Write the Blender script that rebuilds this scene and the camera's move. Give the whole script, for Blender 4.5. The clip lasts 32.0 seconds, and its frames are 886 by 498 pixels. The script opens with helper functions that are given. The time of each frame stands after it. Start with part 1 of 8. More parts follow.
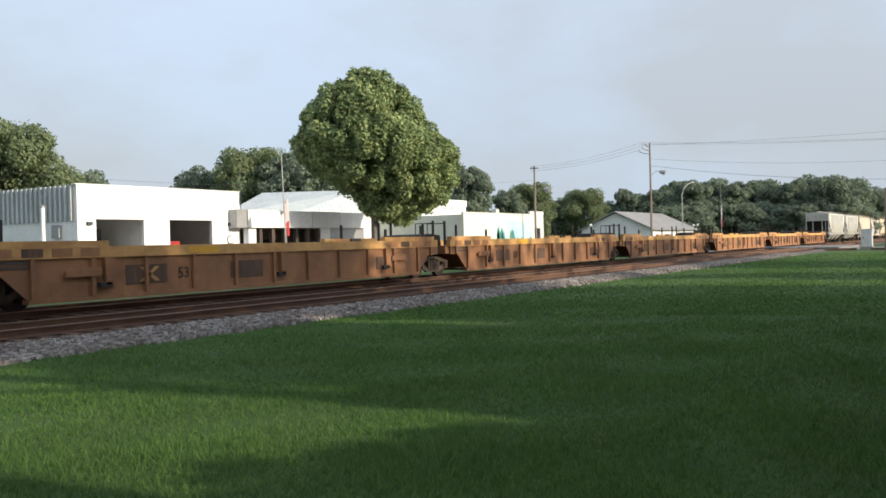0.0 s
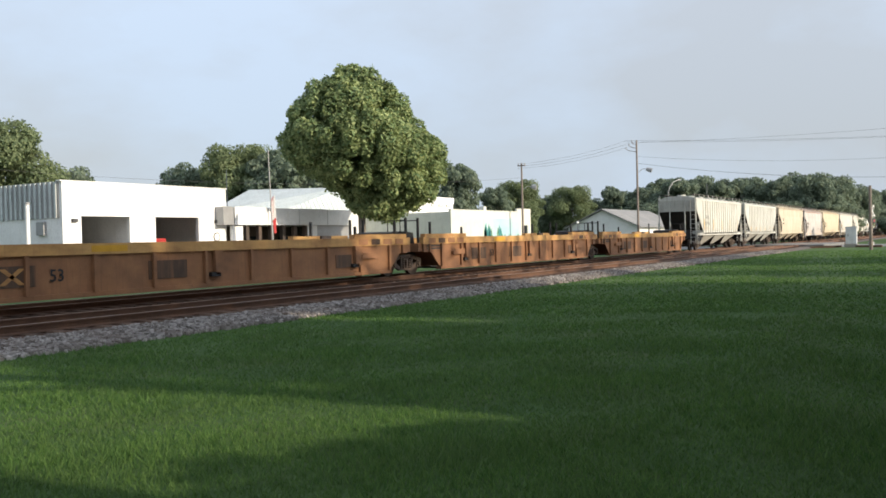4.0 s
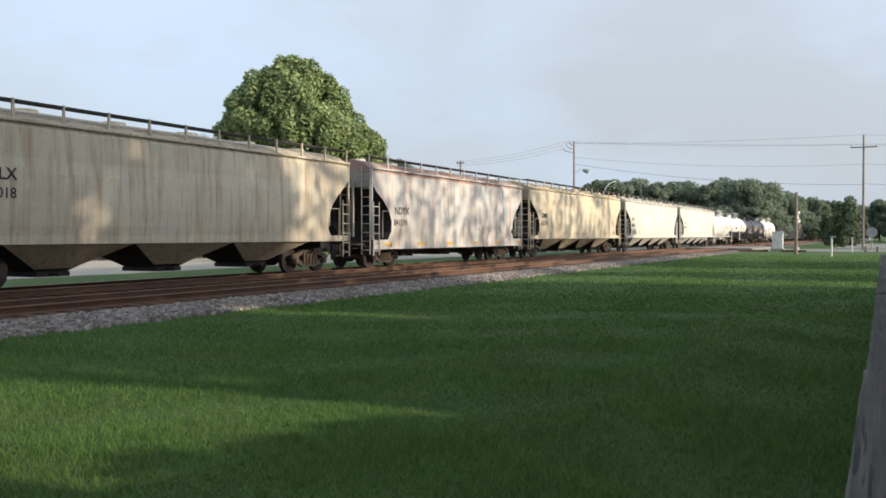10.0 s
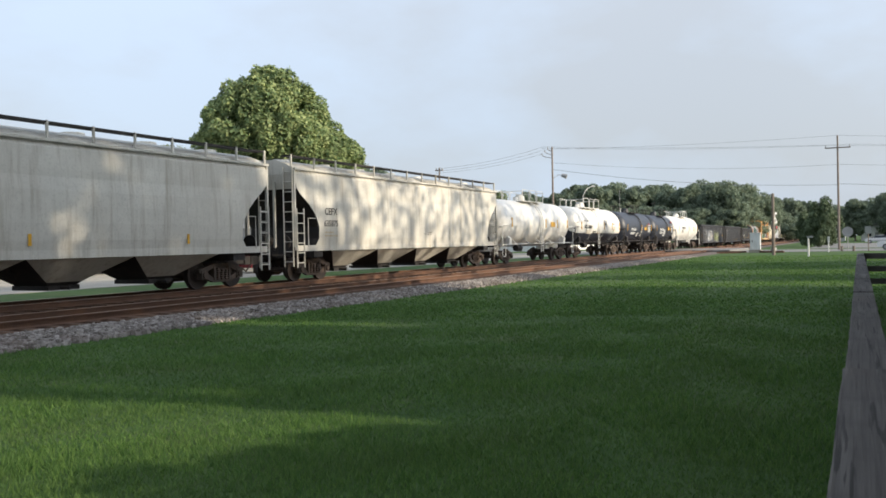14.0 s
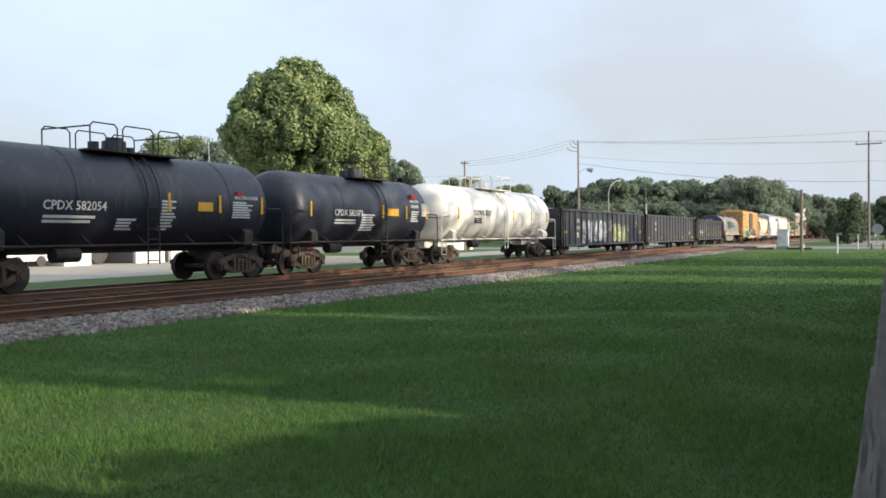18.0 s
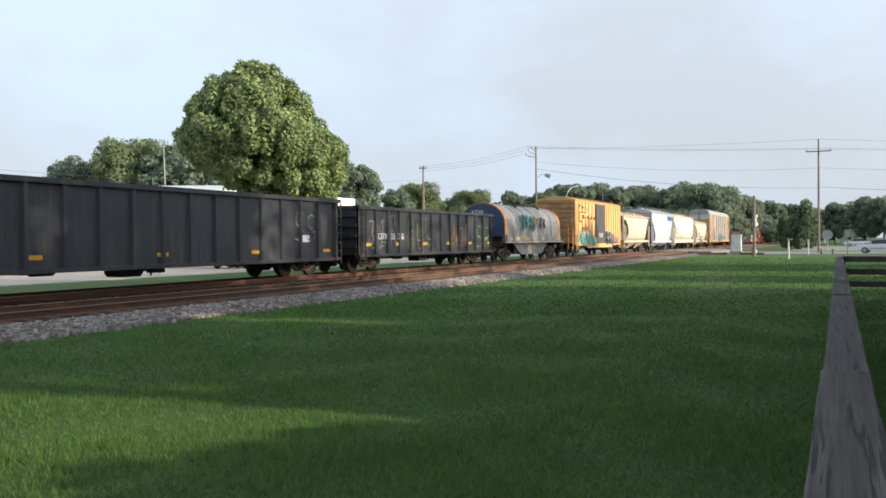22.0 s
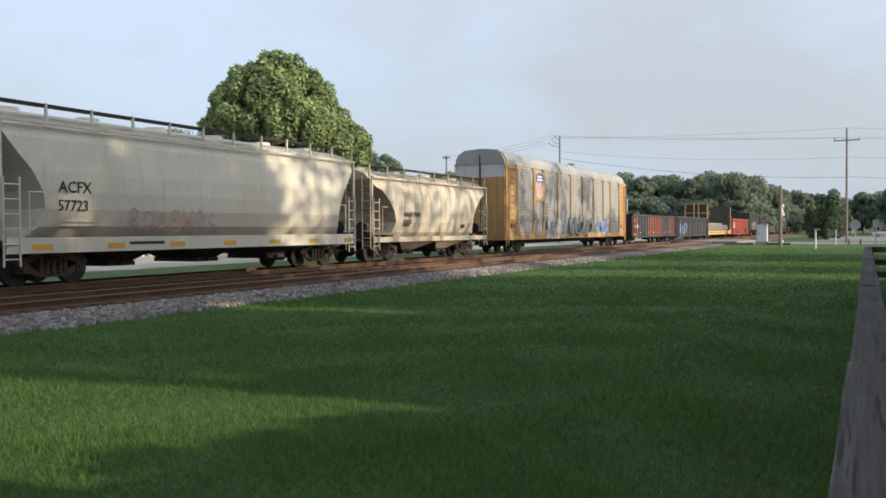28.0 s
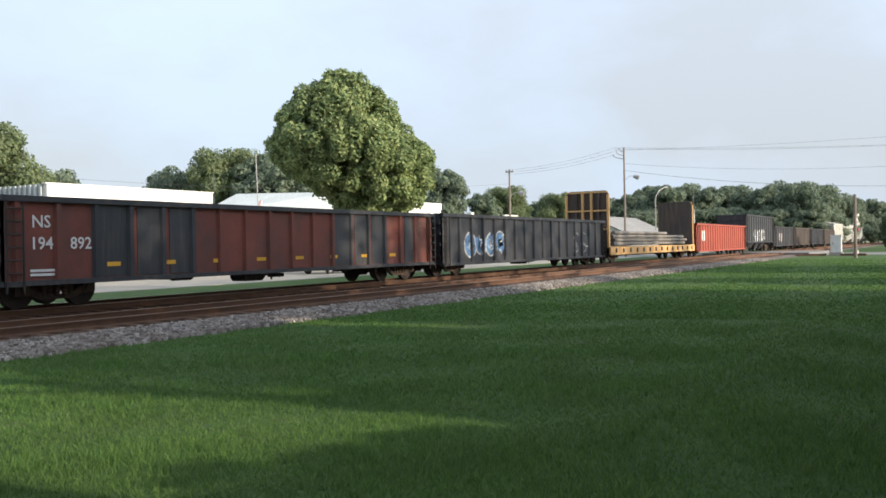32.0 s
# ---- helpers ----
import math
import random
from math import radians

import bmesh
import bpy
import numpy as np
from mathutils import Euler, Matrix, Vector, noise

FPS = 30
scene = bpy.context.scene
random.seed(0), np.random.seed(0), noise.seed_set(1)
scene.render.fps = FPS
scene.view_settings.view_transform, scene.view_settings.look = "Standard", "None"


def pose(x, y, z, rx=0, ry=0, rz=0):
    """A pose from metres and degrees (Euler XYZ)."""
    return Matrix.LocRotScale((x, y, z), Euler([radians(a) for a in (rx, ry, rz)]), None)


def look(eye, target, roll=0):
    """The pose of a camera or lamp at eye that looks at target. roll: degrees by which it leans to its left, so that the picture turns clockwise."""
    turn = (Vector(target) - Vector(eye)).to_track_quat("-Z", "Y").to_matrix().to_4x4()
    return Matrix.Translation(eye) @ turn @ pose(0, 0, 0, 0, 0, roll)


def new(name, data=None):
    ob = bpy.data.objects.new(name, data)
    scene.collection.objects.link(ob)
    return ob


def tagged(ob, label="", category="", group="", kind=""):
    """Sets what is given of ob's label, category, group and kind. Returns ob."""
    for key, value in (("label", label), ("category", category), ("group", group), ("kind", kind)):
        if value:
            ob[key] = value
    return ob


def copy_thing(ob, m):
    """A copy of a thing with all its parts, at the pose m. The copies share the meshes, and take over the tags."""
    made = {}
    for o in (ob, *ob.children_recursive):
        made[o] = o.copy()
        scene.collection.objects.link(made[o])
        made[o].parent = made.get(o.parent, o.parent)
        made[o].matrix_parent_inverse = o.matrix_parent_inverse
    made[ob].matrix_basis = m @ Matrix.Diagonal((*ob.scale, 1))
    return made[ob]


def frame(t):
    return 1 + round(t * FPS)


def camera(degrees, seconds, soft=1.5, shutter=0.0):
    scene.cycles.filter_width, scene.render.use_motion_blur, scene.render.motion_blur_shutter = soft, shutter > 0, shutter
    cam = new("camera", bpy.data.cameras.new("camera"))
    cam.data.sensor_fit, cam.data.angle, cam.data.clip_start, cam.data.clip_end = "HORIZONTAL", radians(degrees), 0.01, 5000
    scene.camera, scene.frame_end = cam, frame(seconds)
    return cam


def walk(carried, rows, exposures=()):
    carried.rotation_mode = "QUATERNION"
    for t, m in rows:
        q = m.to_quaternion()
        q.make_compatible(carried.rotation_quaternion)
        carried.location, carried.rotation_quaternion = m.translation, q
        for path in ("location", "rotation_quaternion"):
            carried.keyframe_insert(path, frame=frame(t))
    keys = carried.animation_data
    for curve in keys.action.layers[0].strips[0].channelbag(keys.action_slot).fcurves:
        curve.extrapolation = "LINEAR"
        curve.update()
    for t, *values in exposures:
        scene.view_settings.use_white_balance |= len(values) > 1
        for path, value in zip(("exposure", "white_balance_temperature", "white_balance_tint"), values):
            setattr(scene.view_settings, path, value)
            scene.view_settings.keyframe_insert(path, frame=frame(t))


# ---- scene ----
# ---------------------------------------------------------------- camera
# X runs along the railway, Y across it (towards the town), Z up; the lawn is z = 0
EYE = (0.0, 0.0, 1.70)
VIEW = [  # seconds, yaw, pitch, roll
    (0, -58.605, -0.358, 1.445),
    (0.5, -58.779, -0.296, 1.463),
    (1, -58.999, 0.006, 1.530),
    (1.5, -58.888, 0.002, 1.596),
    (2, -59.119, -0.148, 1.927),
    (2.5, -59.336, -0.102, 2.059),
    (4.5, -59.611, -0.543, 1.132),
    (5, -60.137, -0.016, 1.064),
    (5.5, -60.669, 0.150, 0.768),
    (6, -61.401, 0.196, 0.347),
    (6.5, -61.016, 0.063, 0.497),
    (7, -60.851, -0.317, 0.857),
    (7.5, -61.552, -0.672, 0.808),
    (8, -62.135, -1.114, 0.330),
    (8.5, -62.685, -0.968, 0.597),
    (9, -63.259, -0.864, 0.238),
    (9.5, -63.161, -0.630, -0.042),
    (10, -63.485, -0.868, 0.052),
    (10.5, -63.576, -0.618, 0.460),
    (11, -63.279, -0.530, 0.631),
    (11.5, -63.283, -0.133, 0.675),
    (12, -63.525, -0.210, 0.874),
    (12.5, -63.904, -0.031, 1.212),
    (13, -64.126, -0.212, 1.093),
    (13.5, -64.413, -0.365, 0.908),
    (14, -64.766, -0.404, 1.161),
    (14.5, -64.804, -0.237, 1.414),
    (16.5, -63.213, -0.209, 1.573),
    (17, -63.075, -0.575, 1.096),
    (17.5, -63.292, -0.287, 0.670),
    (18, -63.177, -0.840, 0.531),
    (18.5, -64.003, -0.312, 0.694),
    (19, -64.247, -0.478, 0.477),
    (19.5, -64.985, -0.460, 0.527),
    (20, -65.373, -0.753, 0.599),
    (20.5, -65.678, -0.486, 0.844),
    (21, -65.586, -0.187, 0.732),
    (21.5, -65.800, -0.407, 0.462),
    (22, -65.871, -0.548, 0.441),
    (22.5, -65.950, -0.395, 0.392),
    (23, -66.000, -0.260, 0.250),
    (23.5, -66.039, -0.244, 0.122),
    (24, -66.028, -0.470, 0.103),
    (24.5, -65.950, -0.378, 0.206),
    (25, -66.081, -0.278, -0.071),
    (25.5, -66.209, -0.282, -0.174),
    (27.5, -63.846, -0.676, 0.488),
    (28, -64.369, -1.203, 0.378),
    (28.5, -64.765, -0.708, 0.414),
    (29, -64.191, -0.414, 0.545),
    (29.5, -62.490, -0.447, 0.419),
    (30, -60.601, -0.527, 0.899),
    (30.5, -59.050, -0.693, 1.422),
    (31, -60.450, -0.693, 1.377),
    (31.5, -60.265, -0.301, 1.459),
    (32, -60.242, -0.211, 1.024),
]
cam = camera(53.3, 32.0, soft=1.65)
walk(cam, [(t, pose(*EYE, 90 + p, r, y)) for t, y, p, r in VIEW],
     exposures=[(0.0, 0.15), (8.0, 0.2), (16.0, 0.27), (17.0, 0.3), (18.0, 0.42), (20.0, 0.39), (24.0, 0.42), (26.0, 0.36), (28.0, 0.2), (30.0, 0.26), (31.0, 0.25), (32.0, 0.42)])

RAIL = 0.33          # height of the rail heads over the lawn
NEAR_TRACK = 15.85   # centre line of the empty track
FAR_TRACK = 20.30    # centre line of the train's track
SPEED = 16.325       # metres a second, towards -X

# ---------------------------------------------------------------- sky and sun
SUN_EL, SUN_X, SUN_Y = 19.0, 0.10, -1.0      # the sun stands low behind the lawn
world = bpy.data.worlds.new("hazy_morning_sky")
scene.world = world
world.use_nodes = True
wn, wl = world.node_tree.nodes, world.node_tree.links
sky = wn.new("ShaderNodeTexSky")
sky.sky_type, sky.sun_disc = "NISHITA", False
sky.sun_elevation, sky.sun_rotation = radians(SUN_EL), math.atan2(SUN_X, SUN_Y)
sky.air_density, sky.dust_density, sky.ozone_density = 1.0, 2.0, 1.0
wco = wn.new("ShaderNodeTexCoord")
wmap = wn.new("ShaderNodeMapping")
wmap.inputs["Scale"].default_value = (1.0, 1.0, 2.2)
wnoise = wn.new("ShaderNodeTexNoise")
wnoise.inputs["Scale"].default_value, wnoise.inputs["Detail"].default_value = 2.1, 6.0
wnoise.inputs["Roughness"].default_value = 0.55
wramp = wn.new("ShaderNodeValToRGB")          # bright haze and greyer cloud banks
wramp.color_ramp.elements[0].position, wramp.color_ramp.elements[0].color = 0.38, (4.58, 5.40, 6.60, 1)
wramp.color_ramp.elements[1].position, wramp.color_ramp.elements[1].color = 0.60, (4.1, 4.44, 4.94, 1)
wmix = wn.new("ShaderNodeMix")
wmix.data_type = "RGBA"
wmix.inputs["Factor"].default_value = 0.82     # pale morning haze over the clear sky
wl.new(wco.outputs["Generated"], wmap.inputs["Vector"])
wl.new(wmap.outputs["Vector"], wnoise.inputs["Vector"])
wl.new(wnoise.outputs["Fac"], wramp.inputs["Fac"])
wl.new(wramp.outputs["Color"], wmix.inputs["B"])
wl.new(sky.outputs["Color"], wmix.inputs["A"])
wsep, wlow, wmul = wn.new("ShaderNodeSeparateXYZ"), wn.new("ShaderNodeMapRange"), wn.new("ShaderNodeVectorMath")
wlow.inputs["From Min"].default_value, wlow.inputs["From Max"].default_value = 0.0, 0.28
wlow.inputs["To Min"].default_value, wlow.inputs["To Max"].default_value = 0.84, 1.03
wmul.operation = "SCALE"                       # the haze is duller towards the horizon
wl.new(wco.outputs["Generated"], wsep.inputs["Vector"])
wl.new(wsep.outputs["Z"], wlow.inputs["Value"])
wl.new(wmix.outputs["Result"], wmul.inputs["Vector"])
wl.new(wlow.outputs["Result"], wmul.inputs["Scale"])
wdot, wpos, wpow, wglow = wn.new("ShaderNodeVectorMath"), wn.new("ShaderNodeMath"), wn.new("ShaderNodeMath"), wn.new("ShaderNodeMath")
wdot.operation, wpos.operation, wpow.operation, wglow.operation = "DOT_PRODUCT", "MAXIMUM", "POWER", "MULTIPLY_ADD"
_s = Vector((SUN_X, SUN_Y, math.hypot(SUN_X, SUN_Y) * math.tan(radians(SUN_EL)))).normalized()
wdot.inputs[1].default_value = _s               # the haze is brighter round the sun
wpos.inputs[1].default_value, wpow.inputs[1].default_value = 0.0, 2.0
wglow.inputs[1].default_value, wglow.inputs[2].default_value = 1.3, 1.0
wsun = wn.new("ShaderNodeVectorMath")
wsun.operation = "SCALE"
wl.new(wco.outputs["Generated"], wdot.inputs[0])
wl.new(wdot.outputs["Value"], wpos.inputs[0])
wl.new(wpos.outputs["Value"], wpow.inputs[0])
wl.new(wpow.outputs["Value"], wglow.inputs[0])
wl.new(wmul.outputs["Vector"], wsun.inputs["Vector"])
wl.new(wglow.outputs["Value"], wsun.inputs["Scale"])
wl.new(wsun.outputs["Vector"], wn["Background"].inputs["Color"])
wn["Background"].inputs["Strength"].default_value = 0.14

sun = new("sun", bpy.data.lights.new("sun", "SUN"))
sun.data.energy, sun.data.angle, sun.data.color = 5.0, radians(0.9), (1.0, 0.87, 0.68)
_flat = math.hypot(SUN_X, SUN_Y)
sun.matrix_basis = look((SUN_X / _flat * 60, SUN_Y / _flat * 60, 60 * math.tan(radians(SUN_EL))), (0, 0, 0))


# ---------------------------------------------------------------- materials
def material(name):
    m = bpy.data.materials.new(name)
    m.use_nodes = True
    return m, m.node_tree.nodes, m.node_tree.links, m.node_tree.nodes["Principled BSDF"]


def noise_node(n, l, scale, detail=4.0, rough=0.55, stretch=(1, 1, 1), space="Object"):
    co, mp, no = n.new("ShaderNodeTexCoord"), n.new("ShaderNodeMapping"), n.new("ShaderNodeTexNoise")
    mp.inputs["Scale"].default_value = stretch
    no.inputs["Scale"].default_value, no.inputs["Detail"].default_value, no.inputs["Roughness"].default_value = scale, detail, rough
    l.new(co.outputs[space], mp.inputs["Vector"])
    l.new(mp.outputs["Vector"], no.inputs["Vector"])
    return no.outputs["Fac"]


def ramp_node(n, l, fac, a, b):
    r = n.new("ShaderNodeMapRange")
    r.inputs["From Min"].default_value, r.inputs["From Max"].default_value = a, b
    l.new(fac, r.inputs["Value"])
    return r.outputs["Result"]


def mix_node(n, l, fac, a, b):
    x = n.new("ShaderNodeMix")
    x.data_type = "RGBA"
    for key, v in (("Factor", fac), ("A", a), ("B", b)):
        if isinstance(v, tuple):
            x.inputs[key].default_value = (*v[:3], 1) if key != "Factor" else v
        elif isinstance(v, (int, float)):
            x.inputs[key].default_value = v
        else:
            l.new(v, x.inputs[key])
    return x.outputs["Result"]


def mix_scale(n, l, fac, k):
    """fac times k."""
    x = n.new("ShaderNodeMath")
    x.operation = "MULTIPLY"
    l.new(fac, x.inputs[0])
    x.inputs[1].default_value = k
    return x.outputs[0]


def bump_node(n, l, bsdf, fac, strength, dist=0.02):
    b = n.new("ShaderNodeBump")
    b.inputs["Strength"].default_value, b.inputs["Distance"].default_value = strength, dist
    l.new(fac, b.inputs["Height"])
    l.new(b.outputs["Normal"], bsdf.inputs["Normal"])


def surface(name, c1, c2, scale=2.0, rough=0.7, metal=0.0, grain=30.0, bump=0.15, dirt=None, amount=0.0,
            streak=(4, 4, 0.35), vary=0.0, spec=0.4, mottle=0.35):
    """Two tones at a large scale, a fine grain, and dirt that runs down in streaks."""
    m, n, l, b = material(name)
    big = ramp_node(n, l, noise_node(n, l, scale), 0.35, 0.65)
    fine = noise_node(n, l, grain, 3.0)
    col = mix_node(n, l, big, c1, c2)
    dark = tuple(v * 0.72 for v in c1)
    col = mix_node(n, l, ramp_node(n, l, fine, 0.52, 0.85), col, dark)
    broad = ramp_node(n, l, noise_node(n, l, 0.9, 6.0, 0.65), 0.30, 0.72)
    col = mix_node(n, l, mix_scale(n, l, broad, mottle), col, tuple(v * 0.55 for v in c2))
    thin = ramp_node(n, l, noise_node(n, l, 2.0, 3.0, 0.5, (9, 9, 0.5)), 0.55, 0.8)
    col = mix_node(n, l, mix_scale(n, l, thin, mottle * 0.9), col, dirt or tuple(v * 0.6 for v in c1))
    if dirt:
        run = ramp_node(n, l, noise_node(n, l, 1.3, 5.0, 0.6, streak), 0.62 - 0.35 * amount, 0.8)
        col = mix_node(n, l, run, col, dirt)
    if vary:
        info = n.new("ShaderNodeObjectInfo")
        hsv = n.new("ShaderNodeHueSaturation")
        l.new(ramp_node(n, l, info.outputs["Random"], 0, 1), hsv.inputs["Value"])
        hsv.inputs["Value"].default_value = 1
        mr = n.new("ShaderNodeMapRange")
        mr.inputs["To Min"].default_value, mr.inputs["To Max"].default_value = 1 - vary, 1 + vary
        l.new(info.outputs["Random"], mr.inputs["Value"])
        l.new(mr.outputs["Result"], hsv.inputs["Value"])
        l.new(col, hsv.inputs["Color"])
        col = hsv.outputs["Color"]
    l.new(col, b.inputs["Base Color"])
    b.inputs["Metallic"].default_value, b.inputs["Specular IOR Level"].default_value = metal, spec
    rr = n.new("ShaderNodeMapRange")
    rr.inputs["To Min"].default_value, rr.inputs["To Max"].default_value = max(0.05, rough - 0.15), min(1, rough + 0.15)
    l.new(fine, rr.inputs["Value"])
    l.new(rr.outputs["Result"], b.inputs["Roughness"])
    if bump:
        bump_node(n, l, b, fine, bump)
    return m


def leafy(name, c1, c2, through_light=0.25, tone=0.35, tone_c=None):
    """Leaves and blades: a tone of its own for each piece, and light through it."""
    m, n, l, b = material(name)
    geo = n.new("ShaderNodeNewGeometry")
    col = mix_node(n, l, geo.outputs["Random Per Island"], c1, c2)
    big = ramp_node(n, l, noise_node(n, l, tone, 4.0), 0.35, 0.65)
    col = mix_node(n, l, big, col, mix_node(n, l, 0.45, col, tone_c or tuple(v * 0.55 for v in c1)))
    l.new(col, b.inputs["Base Color"])
    b.inputs["Roughness"].default_value, b.inputs["Specular IOR Level"].default_value = 0.6, 0.25
    tr, mx = n.new("ShaderNodeBsdfTranslucent"), n.new("ShaderNodeMixShader")
    l.new(col, tr.inputs["Color"])
    mx.inputs["Fac"].default_value = through_light
    l.new(b.outputs["BSDF"], mx.inputs[1])
    l.new(tr.outputs["BSDF"], mx.inputs[2])
    l.new(mx.outputs["Shader"], n["Material Output"].inputs["Surface"])
    return m


M_LAWN = surface("lawn", (0.050, 0.100, 0.032), (0.080, 0.128, 0.042), 0.35, 0.95, grain=16, bump=0.35, dirt=(0.085, 0.105, 0.042), amount=0.3, streak=(0.45, 0.45, 1), spec=0.1, mottle=0.5)
M_BLADE = leafy("grass_blades", (0.046, 0.124, 0.027), (0.156, 0.262, 0.064), 0.42, 0.8, (0.08, 0.13, 0.042))
M_BALLAST = surface("ballast_bed", (0.17, 0.15, 0.14), (0.12, 0.10, 0.09), 1.2, 0.95, grain=22, bump=1.0, dirt=(0.13, 0.085, 0.06), amount=0.5, streak=(1, 1, 1), spec=0.2)
M_OILBED = surface("rusty_ballast_bed", (0.095, 0.058, 0.042), (0.065, 0.042, 0.032), 1.5, 0.95, grain=24, bump=1.0, dirt=(0.14, 0.08, 0.055), amount=0.4, streak=(1, 1, 1), spec=0.15)
M_TIE = surface("creosoted_tie", (0.085, 0.055, 0.04), (0.13, 0.08, 0.055), 3.0, 0.9, grain=20, bump=0.6, vary=0.3, spec=0.15)
M_RAIL = surface("rusty_rail", (0.15, 0.075, 0.042), (0.10, 0.052, 0.032), 3.0, 0.75, 0.1, grain=30, bump=0.3)
M_RAILHEAD = surface("worn_railhead", (0.42, 0.33, 0.27), (0.32, 0.22, 0.17), 4.0, 0.38, 0.7, bump=0.05)
M_ASPHALT = surface("asphalt", (0.16, 0.155, 0.15), (0.21, 0.205, 0.195), 0.4, 0.9, grain=40, bump=0.3)
M_CONCRETE = surface("pale_concrete", (0.34, 0.315, 0.27), (0.27, 0.25, 0.215), 0.4, 0.9, grain=18, bump=0.2, dirt=(0.25, 0.23, 0.2), amount=0.2, streak=(1, 1, 1))
def weathered_wood(name, c1, c2, c3):
    """Old board: long grain, pale worn streaks and fine dark cracks along it."""
    m, n, l, b = material(name)
    grain = noise_node(n, l, 3.0, 5.0, 0.6, (0.5, 26, 14))
    col = mix_node(n, l, ramp_node(n, l, grain, 0.35, 0.68), c1, c2)
    worn = ramp_node(n, l, noise_node(n, l, 1.6, 3.0, 0.5, (0.35, 7, 4)), 0.5, 0.72)
    col = mix_node(n, l, mix_scale(n, l, worn, 0.7), col, c3)
    crack = ramp_node(n, l, noise_node(n, l, 2.2, 4.0, 0.5, (0.6, 18, 10)), 0.60, 0.64)
    col = mix_node(n, l, mix_scale(n, l, crack, 0.75), col, tuple(v * 0.3 for v in c1))
    stain = ramp_node(n, l, noise_node(n, l, 2.6, 5.0, 0.6), 0.5, 0.7)
    col = mix_node(n, l, mix_scale(n, l, stain, 0.45), col, tuple(v * 0.55 for v in c1))
    l.new(col, b.inputs["Base Color"])
    b.inputs["Roughness"].default_value, b.inputs["Specular IOR Level"].default_value = 0.85, 0.3
    bump_node(n, l, b, grain, 0.6, 0.012)
    return m


M_FENCE = weathered_wood("weathered_fence_board", (0.062, 0.055, 0.051), (0.105, 0.094, 0.086), (0.19, 0.175, 0.16))
M_FENCE_DK = surface("dark_fence_board", (0.07, 0.06, 0.055), (0.11, 0.10, 0.09), 2.0, 0.9, grain=50, bump=0.4)
M_WHITE = surface("white_siding", (0.80, 0.80, 0.79), (0.74, 0.74, 0.73), 0.6, 0.6, grain=8, bump=0.03, dirt=(0.55, 0.52, 0.47), amount=0.1)
M_OFFWHITE = surface("cream_stucco", (0.66, 0.66, 0.58), (0.60, 0.60, 0.53), 0.6, 0.8, grain=12, bump=0.1, dirt=(0.45, 0.43, 0.38), amount=0.2)
M_METALROOF = surface("metal_roof", (0.56, 0.60, 0.60), (0.48, 0.53, 0.53), 0.4, 0.5, 0.2, grain=6, bump=0.05, dirt=(0.3, 0.28, 0.25), amount=0.2)
M_SHINGLE = surface("grey_shingles", (0.20, 0.20, 0.20), (0.26, 0.255, 0.25), 0.6, 0.9, grain=15, bump=0.4)
M_DARK = surface("dark_interior", (0.045, 0.045, 0.05), (0.07, 0.07, 0.07), 0.8, 0.8)
M_GREYMETAL = surface("grey_metal", (0.36, 0.36, 0.36), (0.30, 0.30, 0.30), 1.0, 0.5, 0.4)
M_WOODPOLE = surface("pole_wood", (0.19, 0.155, 0.13), (0.25, 0.21, 0.18), 1.5, 0.9, grain=30, bump=0.4, streak=(4, 4, .2), dirt=(0.08, 0.06, 0.05), amount=0.3)
M_BARK = surface("bark", (0.14, 0.115, 0.095), (0.22, 0.20, 0.17), 2.5, 0.95, grain=14, bump=0.9)
M_WIRE = surface("cable", (0.03, 0.03, 0.03), (0.05, 0.05, 0.05), 1.0, 0.6)
M_LEAF = leafy("sycamore_leaves", (0.13, 0.205, 0.088), (0.41, 0.455, 0.195), 0.36)
M_LEAF2 = leafy("oak_leaves", (0.15, 0.20, 0.10), (0.26, 0.30, 0.15), 0.45)
# distant haze is put into this paler, bluer leaf colour
M_LEAF3 = leafy("hazed_far_leaves", (0.15, 0.20, 0.14), (0.25, 0.30, 0.205), 0.48)
M_SHRUB = leafy("shrub_leaves", (0.07, 0.105, 0.055), (0.11, 0.15, 0.075), 0.25)
M_RED = surface("red_paint", (0.42, 0.03, 0.03), (0.36, 0.03, 0.03), 1.0, 0.6)
M_BLUE = surface("blue_paint", (0.04, 0.09, 0.30), (0.05, 0.10, 0.26), 1.0, 0.6)
M_GLASS, _n, _l, _b = material("dark_glass")
_b.inputs["Base Color"].default_value, _b.inputs["Roughness"].default_value = (0.02, 0.025, 0.03, 1), 0.08
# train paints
# soot-black steel; also stands in for shade on the hoppers' slope sheets
M_BLACKSTEEL = surface("sooty_steel_and_slope_shade", (0.024, 0.023, 0.023), (0.038, 0.034, 0.032), 2.0, 0.75, 0.1, dirt=(0.065, 0.048, 0.038), amount=0.3)
M_TRUCK = surface("truck_cast_steel", (0.058, 0.047, 0.04), (0.085, 0.064, 0.05), 3.0, 0.8, 0.1, dirt=(0.13, 0.085, 0.06), amount=0.45)
M_WHEEL = surface("wheel_steel", (0.07, 0.055, 0.048), (0.05, 0.04, 0.036), 3.0, 0.6, 0.4)
M_WELL = surface("well_car_yellow_brown", (0.40, 0.195, 0.085), (0.32, 0.145, 0.065), 0.7, 0.7, dirt=(0.15, 0.075, 0.04), amount=0.7, streak=(0.6, 0.6, 0.8), mottle=0.6)
M_WELLTOP = surface("well_car_chord", (0.60, 0.36, 0.13), (0.52, 0.28, 0.095), 0.5, 0.65, dirt=(0.20, 0.085, 0.035), amount=0.6, streak=(0.7, 0.7, 1.5))
